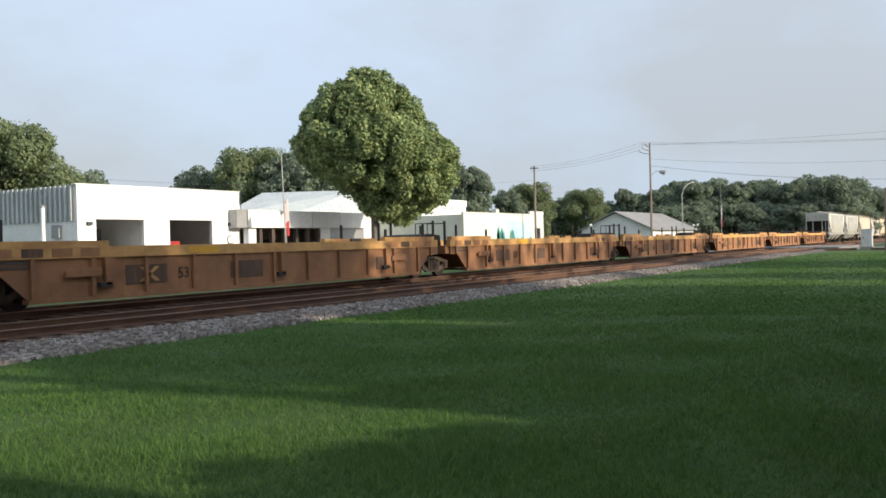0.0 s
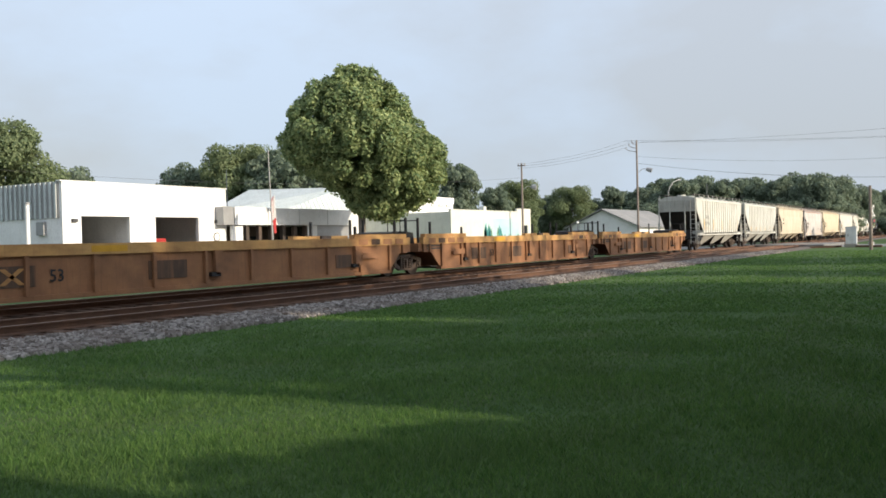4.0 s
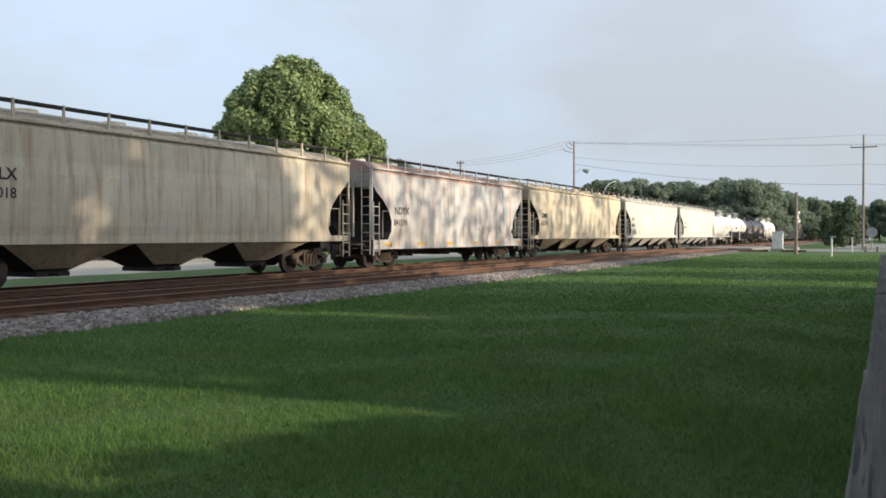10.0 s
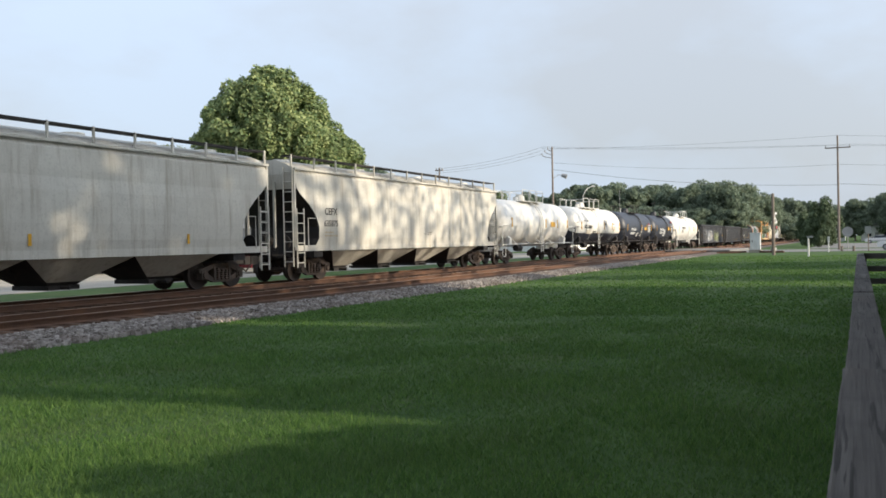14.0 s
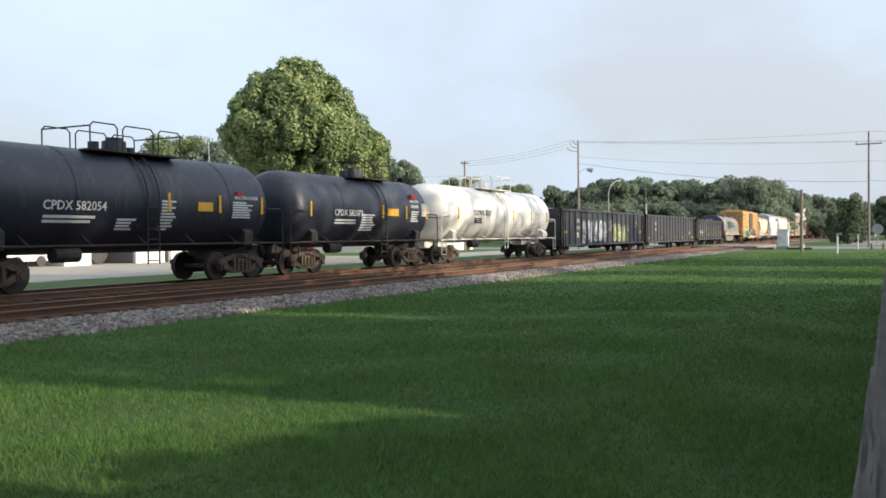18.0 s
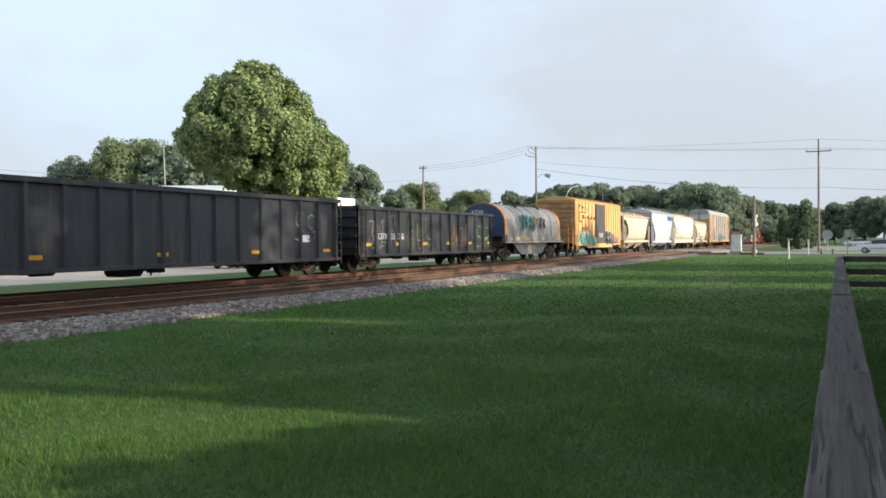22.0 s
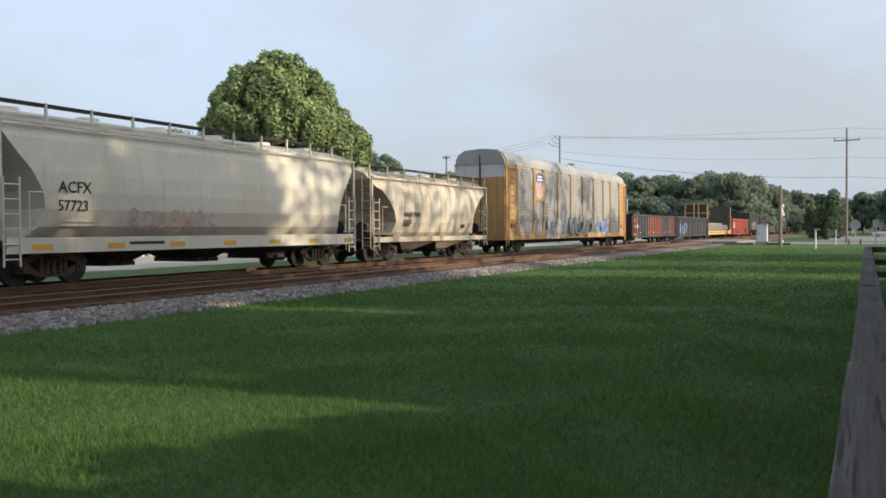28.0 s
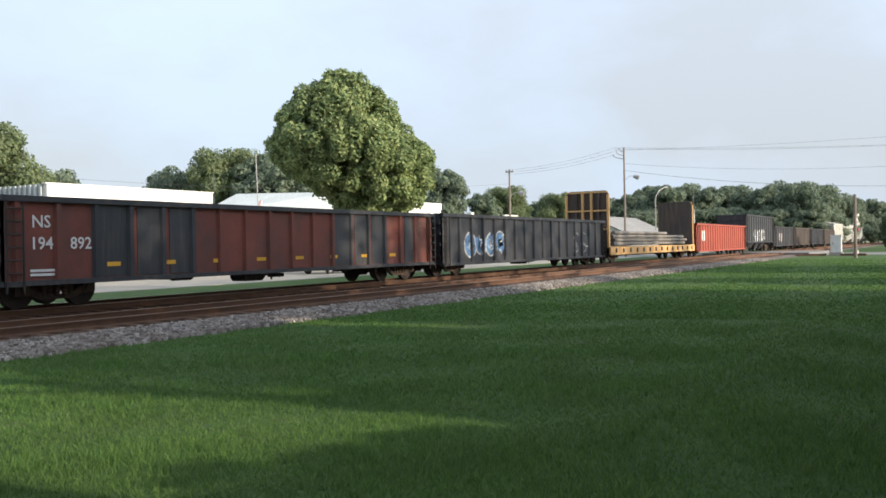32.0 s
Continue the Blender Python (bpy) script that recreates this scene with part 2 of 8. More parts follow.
M_WELLPANEL = surface("dark_brown_stencil_panel", (0.105, 0.062, 0.038), (0.075, 0.046, 0.03), 2.0, 0.7, dirt=(0.20, 0.10, 0.05), amount=0.4, mottle=0.5)
M_YELLOW = surface("yellow_reflector", (0.70, 0.38, 0.03), (0.62, 0.33, 0.03), 3.0, 0.5)
M_HOPGREY = surface("light_grey_hopper_paint", (0.56, 0.56, 0.51), (0.50, 0.49, 0.44), 0.5, 0.6, grain=14, bump=0.03, dirt=(0.30, 0.27, 0.22), amount=0.35)
M_HOPTAN = surface("tan_stained_hopper_paint", (0.58, 0.52, 0.41), (0.52, 0.45, 0.34), 0.5, 0.65, grain=14, bump=0.03, dirt=(0.30, 0.20, 0.12), amount=0.5)
M_HOPBEIGE = surface("beige_hopper_paint", (0.63, 0.575, 0.47), (0.56, 0.50, 0.40), 0.5, 0.6, grain=14, bump=0.03, dirt=(0.46, 0.38, 0.28), amount=0.2, mottle=0.25)
M_HOPSAND = surface("sand_stained_hopper_paint", (0.60, 0.51, 0.37), (0.53, 0.44, 0.31), 0.5, 0.65, grain=14, bump=0.03, dirt=(0.40, 0.29, 0.18), amount=0.35, mottle=0.3)
M_HOPWHITE = surface("white_grey_hopper_paint", (0.60, 0.575, 0.51), (0.54, 0.51, 0.445), 0.5, 0.55, grain=14, bump=0.03, dirt=(0.33, 0.29, 0.23), amount=0.35)
M_HOPRED = surface("rust_bled_hopper_paint", (0.54, 0.53, 0.50), (0.47, 0.46, 0.43), 0.5, 0.65, grain=14, bump=0.03, dirt=(0.36, 0.20, 0.14), amount=0.5)
M_HOPBLUE = surface("pale_blue_grey_hopper_paint", (0.45, 0.47, 0.50), (0.40, 0.42, 0.45), 0.5, 0.5, grain=14, bump=0.03, dirt=(0.30, 0.28, 0.26), amount=0.2)
M_TANKW = surface("white_tank_paint", (0.70, 0.685, 0.64), (0.63, 0.61, 0.565), 0.5, 0.35, grain=14, bump=0.02, dirt=(0.54, 0.46, 0.37), amount=0.2, streak=(3, 3, .4), mottle=0.14)
M_TANKB = surface("black_tank_paint", (0.017, 0.022, 0.034), (0.025, 0.031, 0.046), 0.6, 0.45, grain=14, bump=0.02, dirt=(0.08, 0.07, 0.06), amount=0.15)
M_GON = surface("black_gondola_paint", (0.026, 0.029, 0.036), (0.038, 0.040, 0.047), 0.8, 0.5, dirt=(0.085, 0.07, 0.058), amount=0.3)
M_GONRED = surface("oxide_red_gondola_paint", (0.20, 0.056, 0.038), (0.14, 0.043, 0.032), 0.7, 0.7, dirt=(0.06, 0.04, 0.035), amount=0.45, streak=(0.8, .8, .6))
M_GONBRT = surface("bright_red_gondola_paint", (0.36, 0.075, 0.045), (0.30, 0.06, 0.04), 0.7, 0.65, dirt=(0.18, 0.06, 0.04), amount=0.4)
M_GONBRN = surface("dark_brown_gondola_paint", (0.075, 0.058, 0.05), (0.055, 0.045, 0.042), 0.7, 0.7, dirt=(0.13, 0.09, 0.06), amount=0.4)
M_BOX = surface("boxcar_yellow", (0.68, 0.41, 0.165), (0.62, 0.36, 0.14), 0.6, 0.6, dirt=(0.42, 0.23, 0.10), amount=0.3, mottle=0.22)
M_BOXEND = surface("rust_stained_boxcar_end", (0.58, 0.34, 0.14), (0.47, 0.26, 0.11), 0.6, 0.65, dirt=(0.20, 0.09, 0.045), amount=0.75, streak=(0.8, 0.8, 1.6), mottle=0.5)
M_BOXDOOR = surface("dark_boxcar_door", (0.05, 0.055, 0.065), (0.075, 0.07, 0.07), 0.8, 0.6, dirt=(0.16, 0.09, 0.05), amount=0.3)
M_AUTORUST = surface("rusty_yellow_steel", (0.34, 0.17, 0.06), (0.20, 0.09, 0.045), 3.0, 0.8, dirt=(0.12, 0.06, 0.04), amount=0.4)
M_AUTOYEL = surface("autorack_dull_yellow", (0.50, 0.30, 0.115), (0.43, 0.25, 0.095), 0.6, 0.6, dirt=(0.25, 0.13, 0.065), amount=0.5, mottle=0.3)
M_AUTO = surface("autorack_galvanised_side", (0.44, 0.425, 0.40), (0.36, 0.345, 0.325), 0.5, 0.55, 0.2, dirt=(0.21, 0.175, 0.14), amount=0.35)
M_CAPSILVER = surface("silver_end_cap", (0.55, 0.56, 0.57), (0.48, 0.49, 0.50), 0.6, 0.5, 0.2, dirt=(0.32, 0.29, 0.25), amount=0.2)
M_AUTOROOF = surface("autorack_roof", (0.36, 0.35, 0.34), (0.29, 0.28, 0.27), 0.4, 0.55, 0.15, dirt=(0.28, 0.26, 0.22), amount=0.3)
M_COIL = surface("weathered_silver_coil_hood", (0.25, 0.255, 0.255), (0.20, 0.205, 0.205), 0.5, 0.5, 0.2, dirt=(0.20, 0.14, 0.10), amount=0.45, mottle=0.6)
M_COILEND = surface("dark_blue_hood_end", (0.03, 0.06, 0.12), (0.04, 0.07, 0.12), 0.8, 0.55)
M_ORANGE = surface("faded_orange_paint", (0.52, 0.24, 0.09), (0.44, 0.20, 0.08), 0.8, 0.6, dirt=(0.25, 0.15, 0.1), amount=0.3)
M_LUMBER = surface("weathered_poles_load", (0.26, 0.235, 0.205), (0.18, 0.165, 0.15), 1.0, 0.85, vary=0.2)
M_INK = surface("black_lettering", (0.02, 0.02, 0.022), (0.03, 0.03, 0.03), 2.0, 0.7)
M_WINK = surface("white_lettering", (0.68, 0.68, 0.66), (0.6, 0.6, 0.58), 2.0, 0.7)
M_GRAFS = {"teal": (0.05, 0.32, 0.27), "white": (0.62, 0.62, 0.6), "blue": (0.10, 0.22, 0.42), "pink": (0.45, 0.16, 0.15), "green": (0.16, 0.30, 0.16), "black": (0.03, 0.03, 0.03), "amber": (0.55, 0.30, 0.06), "grey": (0.30, 0.31, 0.31), "lime": (0.36, 0.42, 0.16), "mint": (0.34, 0.46, 0.38), "slate": (0.05, 0.06, 0.085)}


def spray(name, c):
    """Thin spray paint: uneven, with the car's own paint showing through."""
    m = surface(name, c, tuple(v * 0.7 for v in c), 2.5, 0.6, mottle=0.5)
    n, l = m.node_tree.nodes, m.node_tree.links
    b, tr, mx = n["Principled BSDF"], n.new("ShaderNodeBsdfTransparent"), n.new("ShaderNodeMixShader")
    l.new(ramp_node(n, l, noise_node(n, l, 2.2, 6.0, 0.7), 0.30, 0.52), mx.inputs["Fac"])
    l.new(tr.outputs["BSDF"], mx.inputs[1])
    l.new(b.outputs["BSDF"], mx.inputs[2])
    l.new(mx.outputs["Shader"], n["Material Output"].inputs["Surface"])
    return m


M_GRAFS = {k: spray("spray_" + k, c) for k, c in M_GRAFS.items()}
M_RUSTROOF = surface("rust_red_roof_paint", (0.40, 0.24, 0.19), (0.42, 0.38, 0.34), 0.6, 0.65, dirt=(0.30, 0.10, 0.07), amount=0.5, streak=(0.8, 0.8, 0.8), mottle=0.5)


# ---------------------------------------------------------------- mesh helpers
class Shape:
    """Vertices and faces that become one mesh."""

    def __init__(self):
        self.v, self.f = [], []

    def add(self, verts, faces):
        k = len(self.v)
        self.v += [tuple(p) for p in verts]
        self.f += [tuple(k + i for i in f) for f in faces]
        return self

    def box(self, x0, y0, z0, x1, y1, z1):
        return self.add([(x, y, z) for x in (x0, x1) for y in (y0, y1) for z in (z0, z1)],
                        [(0, 1, 3, 2), (4, 6, 7, 5), (0, 4, 5, 1), (2, 3, 7, 6), (0, 2, 6, 4), (1, 5, 7, 3)])

    def slab(self, pts, axis, a, b):
        """A flat polygon, pushed from a to b along an axis; pts are the two other coordinates in turn."""
        def put(p, q):
            return (q, *p) if axis == "x" else (p[0], q, p[1]) if axis == "y" else (*p, q)
        n = len(pts)
        return self.add([put(p, q) for q in (a, b) for p in pts],
                        [tuple(range(n)), tuple(range(2 * n - 1, n - 1, -1))] + [(i, (i + 1) % n, n + (i + 1) % n, n + i) for i in range(n)])

    def rod(self, p, q, r, n=6, r2=None):
        p, q = Vector(p), Vector(q)
        d = (q - p).normalized()
        u = d.orthogonal().normalized()
        w = d.cross(u)
        r2 = r if r2 is None else r2
        ring = [(math.cos(2 * math.pi * i / n), math.sin(2 * math.pi * i / n)) for i in range(n)]
        vs = [p + (u * c + w * s) * r for c, s in ring] + [q + (u * c + w * s) * r2 for c, s in ring]
        return self.add(vs, [tuple(range(n - 1, -1, -1)), tuple(range(n, 2 * n))] + [(i, (i + 1) % n, n + (i + 1) % n, n + i) for i in range(n)])

    def path(self, pts, r, n=5):
        """One bent tube through the points."""
        p = [Vector(q) for q in pts]
        d = [(b - a).normalized() for a, b in zip(p, p[1:])]
        u = d[0].orthogonal().normalized()
        rings = []
        for i, q in enumerate(p):
            t = (d[max(0, i - 1)] + d[min(i, len(d) - 1)]).normalized()
            u = (u - t * u.dot(t)).normalized()
            w = t.cross(u)
            rings.append([tuple(q + (u * math.cos(2 * math.pi * k / n) + w * math.sin(2 * math.pi * k / n)) * r) for k in range(n)])
        return self.rings(rings)

    def rings(self, rings, cap=True):
        n, k = len(rings[0]), len(self.v)
        faces = [(j * n + i, j * n + (i + 1) % n, (j + 1) * n + (i + 1) % n, (j + 1) * n + i) for j in range(len(rings) - 1) for i in range(n)]
        if cap:
            faces += [tuple(range(n - 1, -1, -1)), tuple(range((len(rings) - 1) * n, len(rings) * n))]
        return self.add([p for r in rings for p in r], faces)

    def mesh(self, name, mat, smooth=False):
        me = bpy.data.meshes.new(name)
        me.from_pydata(self.v, [], self.f)
        bm = bmesh.new()
        bm.from_mesh(me)
        bmesh.ops.recalc_face_normals(bm, faces=bm.faces)
        bm.to_mesh(me)
        bm.free()
        me.materials.append(mat)
        if smooth:
            me.polygons.foreach_set("use_smooth", [True] * len(me.polygons))
        return me


def quick_mesh(name, verts, faces, mat, smooth=False):
    me = bpy.data.meshes.new(name)
    me.from_pydata(verts, [], faces)
    me.materials.append(mat)
    if smooth:
        me.polygons.foreach_set("use_smooth", [True] * len(me.polygons))
    return me


def part(name, shape, mat, parent, label="", m=None, smooth=False):
    me = shape if isinstance(shape, bpy.types.Mesh) else shape.mesh(name, mat, smooth)
    ob = new(name, me)
    ob.parent = parent
    if m is not None:
        ob.matrix_basis = m
    return tagged(ob, label)


def thing(name, label, category, m=None, group="", kind="", data=None):
    ob = new(name, data)
    if m is not None:
        ob.matrix_basis = m
    return tagged(ob, label, category, group, kind)


def solid(name, shape, mat, label, category, m=None, group="", kind="", smooth=False):
    return thing(name, label, category, m, group, kind, shape.mesh(name, mat, smooth))


def lettering(words, size, mat, parent, x, z, y, name="lettering", centre=False):
    """Words on a side that faces -Y, as a thin mesh."""
    cu = bpy.data.curves.new(name, "FONT")
    cu.body, cu.size, cu.extrude, cu.resolution_u, cu.offset = words, size, 0.003, 2, 0.006 * size ** 0.5
    cu.align_x = "CENTER" if centre else "LEFT"
    tmp = new(name + "_outline", cu)
    me = bpy.data.meshes.new_from_object(tmp.evaluated_get(bpy.context.evaluated_depsgraph_get()))
    bpy.data.objects.remove(tmp)
    me.materials.clear()
    me.materials.append(mat)
    return part(name, me, mat, parent, m=pose(x, y, z, 90))


def print_bars(parent, mat, x, z, y, w, h, rows, name="printed_line"):
    """Small print that cannot be read: plain bars."""
    r = random.Random(int(abs(x * 91 + z * 37) * 10))
    for i in range(rows):
        zz = z - i * h / rows
        part(name, Shape().box(x, y - 0.004, zz - h / rows * 0.6, x + w * r.uniform(0.6, 1), y, zz), mat, parent)


def scrawl(parent, x, z, y, w, h, n, fill, line, seed, name="graffiti", sharp=False):
    """Sprayed letters that cannot be read, on a side that faces -Y: fills, lights and outlines."""
    r = random.Random(seed)
    edge = Shape()
    lift = [0.0]

    def stroke(shape, pts, wid, yy):
        # one ribbon; each stroke lies a little above the one before
        lift[0] += 0.0006
        yy -= lift[0]
        n, vs = len(pts), []
        for i, (px, pz) in enumerate(pts):
            (x0, z0), (x1, z1) = pts[max(0, i - 1)], pts[min(n - 1, i + 1)]
            if pts[0] == pts[-1] and i in (0, n - 1):
                (x0, z0), (x1, z1) = pts[-2], pts[1]
            d = math.hypot(x1 - x0, z1 - z0) or 1
            ux, uz = -(z1 - z0) / d * wid / 2, (x1 - x0) / d * wid / 2
            vs += [(px + ux, yy, pz + uz), (px - ux, yy, pz - uz)]
        shape.add(vs, [(2 * i, 2 * i + 2, 2 * i + 3, 2 * i + 1) for i in range(n - 1)])

    lw = min(0.06, 0.045 * h + 0.015)
    hooks = ([(.15, .95), (.1, .3), (.35, .05), (.7, .1), (.85, .35), (.85, .95)],
             [(.85, .85), (.45, .98), (.12, .75), (.2, .5), (.7, .45), (.88, .22), (.55, .03), (.1, .12)],
             [(.2, .05), (.18, .95), (.6, .98), (.85, .75), (.62, .52), (.25, .5), (.6, .45), (.9, .05)],
             [(.5, .98), (.15, .72), (.12, .3), (.45, .03), (.85, .25), (.88, .7), (.55, .97)],
             [(.1, .95), (.3, .1), (.52, .7), (.72, .08), (.92, .95)],
             [(.12, .9), (.85, .95), (.3, .5), (.9, .45), (.15, .05), (.88, .1)])

    def bent(pts):
        # the stroke, rounded at its turns
        for _ in range(2):
            out = [pts[0]]
            for (x0, z0), (x1, z1) in zip(pts, pts[1:]):
                out += [(x0 * .75 + x1 * .25, z0 * .75 + z1 * .25), (x0 * .25 + x1 * .75, z0 * .25 + z1 * .75)]
            pts = out + [pts[-1]]
        return pts

    for i in range(n):
        cw = w / n * r.uniform(0.98, 1.16)
        x0, z0, hh = x + i * w / n - 0.04 * cw, z + r.uniform(-0.05, 0.05) * h, h * r.uniform(0.86, 1.08)
        y0 = y - 0.004 - 0.0015 * (i % 3)
        if sharp:
            for k in range(15):
                px, pz, a = x0 + cw * r.random(), z0 + hh * r.uniform(0, 0.3), r.uniform(-0.9, 0.9)
                q, wd = hh * r.uniform(0.4, 0.85), hh * r.uniform(0.08, 0.15)
                lift[0] += 0.0006
                tip = (px + q * math.sin(a), pz + q * math.cos(a))
                pts = [(px, pz), (px + q * .45 * math.sin(a) - wd * math.cos(a), pz + q * .45 * math.cos(a) + wd * math.sin(a)), tip,
                       (px + q * .45 * math.sin(a) + wd * math.cos(a), pz + q * .45 * math.cos(a) - wd * math.sin(a))]
                key = (fill, line, "mint", "teal")[k % 4]
                part(name + "_blade", quick_mesh(name + "_blade", [(a0, y0 - lift[0], a1) for a0, a1 in pts], [(0, 1, 2, 3)], M_GRAFS[key]), None, parent)
            continue
        ww = min(0.40 * cw, 0.34 * hh) if fill else 0
        pts = bent([(x0 + cw * (0.1 + 0.8 * u) + r.uniform(-.05, .05) * cw, z0 + ww / 2 + (hh - ww) * v) for u, v in r.choice(hooks)])
        if fill:
            rim, body = Shape(), Shape()
            stroke(rim, pts, ww + lw * 2.4, y0)
            stroke(body, pts, ww, y0 - 0.001)
            part(name + "_outline", quick_mesh(name + "_outline", rim.v, rim.f, M_GRAFS[line]), None, parent)
            part(name + "_letter", quick_mesh(name + "_letter", body.v, body.f, M_GRAFS[fill]), None, parent)
            k = len(pts) // 3
            stroke(edge, [(a0 + ww * .15, a1 + ww * .2) for a0, a1 in pts[k:k + max(3, k)]], lw * 0.8, y0 - 0.004)
        else:
            stroke(edge, pts, lw * 0.8, y0 - 0.005)
            stroke(edge, [(x0 + cw * r.uniform(0, .4), z0 + hh * r.uniform(.2, .8)), (x0 + cw * r.uniform(.6, 1.1), z0 + hh * r.uniform(.1, .9))], lw * 0.7, y0 - 0.005)
    if not edge.f:
        return None
    return part(name, quick_mesh(name, edge.v, edge.f, M_GRAFS[line]), None, parent)


def finger_letters(parent, x, z, y, w, h, n, fill, line, seed):
    """Tall rounded sprayed letters side by side, each an outline, a fill and a few inner lines."""
    r = random.Random(seed)
    for i in range(n):
        cw = w / n
        cx, cz, hh, tilt = x + (i + 0.5) * cw, z + h / 2 + r.uniform(-.05, .05) * h, h * r.uniform(0.9, 1.06), r.uniform(-.13, .13)
        foot = r.choice((-1, 0, 1))

        def lobe(mx, mz, a, b, grow, yy, key, nm):
            pts = []
            for k in range(22):
                q = 2 * math.pi * k / 22
                px = math.copysign(abs(math.cos(q)) ** 0.8, math.cos(q)) * (a + grow) * (1 - 0.16 * math.sin(q))
                pz = math.copysign(abs(math.sin(q)) ** 0.7, math.sin(q)) * (b + grow)
                pts.append((mx + px + tilt * pz, yy, mz + pz))
            part(nm, quick_mesh(nm, pts, [tuple(range(22))], M_GRAFS[key]), None, parent)

        bits = [(cx, cz, cw * 0.40, hh / 2)]
        if foot:
            bits.append((cx + foot * cw * 0.30, cz - hh * 0.25, cw * 0.28, hh * 0.25))
        for k, (mx, mz, a, b) in enumerate(bits):
            lobe(mx, mz, a, b, 0.045, y - 0.003 - 0.001 * k - 0.002 * (i % 2), line, "graffiti_outline")
        for k, (mx, mz, a, b) in enumerate(bits):
            lobe(mx, mz, a, b, 0.0, y - 0.009 - 0.001 * k, fill, "graffiti_letter")
        for k in range(2):
            lobe(cx + r.uniform(-.12, .12) * cw, cz + r.uniform(-.3, .3) * hh, 0.025, hh * r.uniform(0.08, 0.16), 0.0, y - 0.013 - 0.001 * k, line if k else "black", "graffiti_stroke")


# ---------------------------------------------------------------- ground, tracks, roads
def sheet(name, x0, y0, x1, y1, z, mat, label, category, thick=0.0):
    s = Shape()
    if thick:
        s.box(x0, y0, z - thick, x1, y1, z)
    else:
        s.add([(x0, y0, z), (x1, y0, z), (x1, y1, z), (x0, y1, z)], [(0, 1, 2, 3)])
    return solid(name, s, mat, label, category, kind="structure")


sheet("ground", -2500, -2500, 2500, 2500, 0.0, M_LAWN, "mown green lawn and rough grass reaching to the horizon", "lawn")
bed = Shape().slab([(13.0, -0.05), (13.0, 0.01), (14.25, 0.12), (14.25, -0.05)], "x", -640, 900)
solid("ballast_shoulder", bed, M_BALLAST, "grey crushed-stone ballast shoulder beside the lawn", "ballast", kind="structure")
bed = Shape().slab([(14.25, -0.05), (14.25, 0.12), (14.5, 0.135), (21.7, 0.135), (23.4, 0.005), (23.4, -0.05)], "x", -640, 900)
solid("ballast_bed", bed, M_OILBED, "rusty brown ballast under both tracks", "ballast", kind="structure")

TIE_ME = Shape().slab([(-0.115, 0.0), (0.115, 0.0), (0.105, 0.05), (0.085, 0.065), (-0.085, 0.065), (-0.105, 0.05)], "y", -1.3, 1.3).mesh("tie", M_TIE)
for tname, yc in (("track_near", NEAR_TRACK), ("track_far", FAR_TRACK)):
    tr = thing(tname, "rusty rails on old wooden ties" if yc == NEAR_TRACK else "main line rails under the passing train", "railway track", kind="structure")
    r2 = random.Random(int(yc))
    for s in (-1, 1):
        y = yc + s * 0.7525
        web = Shape().slab([(y - 0.07, RAIL - 0.17), (y + 0.07, RAIL - 0.17), (y + 0.07, RAIL - 0.158), (y + 0.012, RAIL - 0.13), (y + 0.012, RAIL - 0.045),
                            (y + 0.034, RAIL - 0.038), (y + 0.034, RAIL - 0.006), (y - 0.034, RAIL - 0.006), (y - 0.034, RAIL - 0.038), (y - 0.012, RAIL - 0.045), (y - 0.012, RAIL - 0.13), (y - 0.07, RAIL - 0.158)], "x", -640, 900)
        rl = part("rail", web, M_RAIL, tr)
        part("railhead", Shape().box(-640, y - 0.03, RAIL - 0.006, 900, y + 0.03, RAIL), M_RAILHEAD, rl)
    far = Shape()
    for i in range(1720):
        x = -640 + i * 0.55 + r2.uniform(-0.04, 0.04)
        if 6.0 < x < 86:
            part("tie", TIE_ME, M_TIE, tr, m=pose(x, yc + r2.uniform(-.07, .07), RAIL - 0.225 + r2.uniform(-.008, .004), 0, 0, r2.uniform(-1.2, 1.2)))
        elif x < 300:
            far.box(x - 0.11, yc - 1.3, 0.10, x + 0.11, yc + 1.3, RAIL - 0.168)
    f = part("tie_row", far, M_TIE, tr)
    tagged(f, kind="stuff")

# the street beyond the railway, the road over the crossing, the paved yards
sheet("street", -400, 30.5, 99.5, 38.5, 0.02, M_CONCRETE, "pale concrete street along the railway", "street", 0.05)
sheet("street_far", 116.5, 30.5, 500, 38.5, 0.02, M_CONCRETE, "pale concrete street beyond the crossing", "street", 0.05)
sheet("crossing_road", 99.7, -300, 116.3, 12.9, 0.015, M_ASPHALT, "worn grey asphalt road to the level crossing", "road", 0.05)
sheet("crossing_road_far", 99.7, 23.4, 116.3, 300, 0.018, M_ASPHALT, "worn grey asphalt road leading into town", "road", 0.05)
for y0, y1, z in ((12.6, NEAR_TRACK - 0.83, 0.30), (NEAR_TRACK - 0.68, NEAR_TRACK + 0.68, 0.325), (NEAR_TRACK + 0.83, FAR_TRACK - 0.83, 0.32), (FAR_TRACK - 0.68, FAR_TRACK + 0.68, 0.325), (FAR_TRACK + 0.83, 23.6, 0.30)):
    sheet("crossing_panel", 99.0, y0, 117.0, y1, z, M_ASPHALT, "asphalt crossing panel between the rails", "crossing", 0.28)
sheet("yard", 20, 38.6, 66, 45.98, 0.024, M_CONCRETE, "concrete apron before the white building", "pavement", 0.05)
sheet("yard_far", 124, -120, 190, 6, 0.012, M_ASPHALT, "asphalt car park beyond the crossing road", "car park", 0.03)


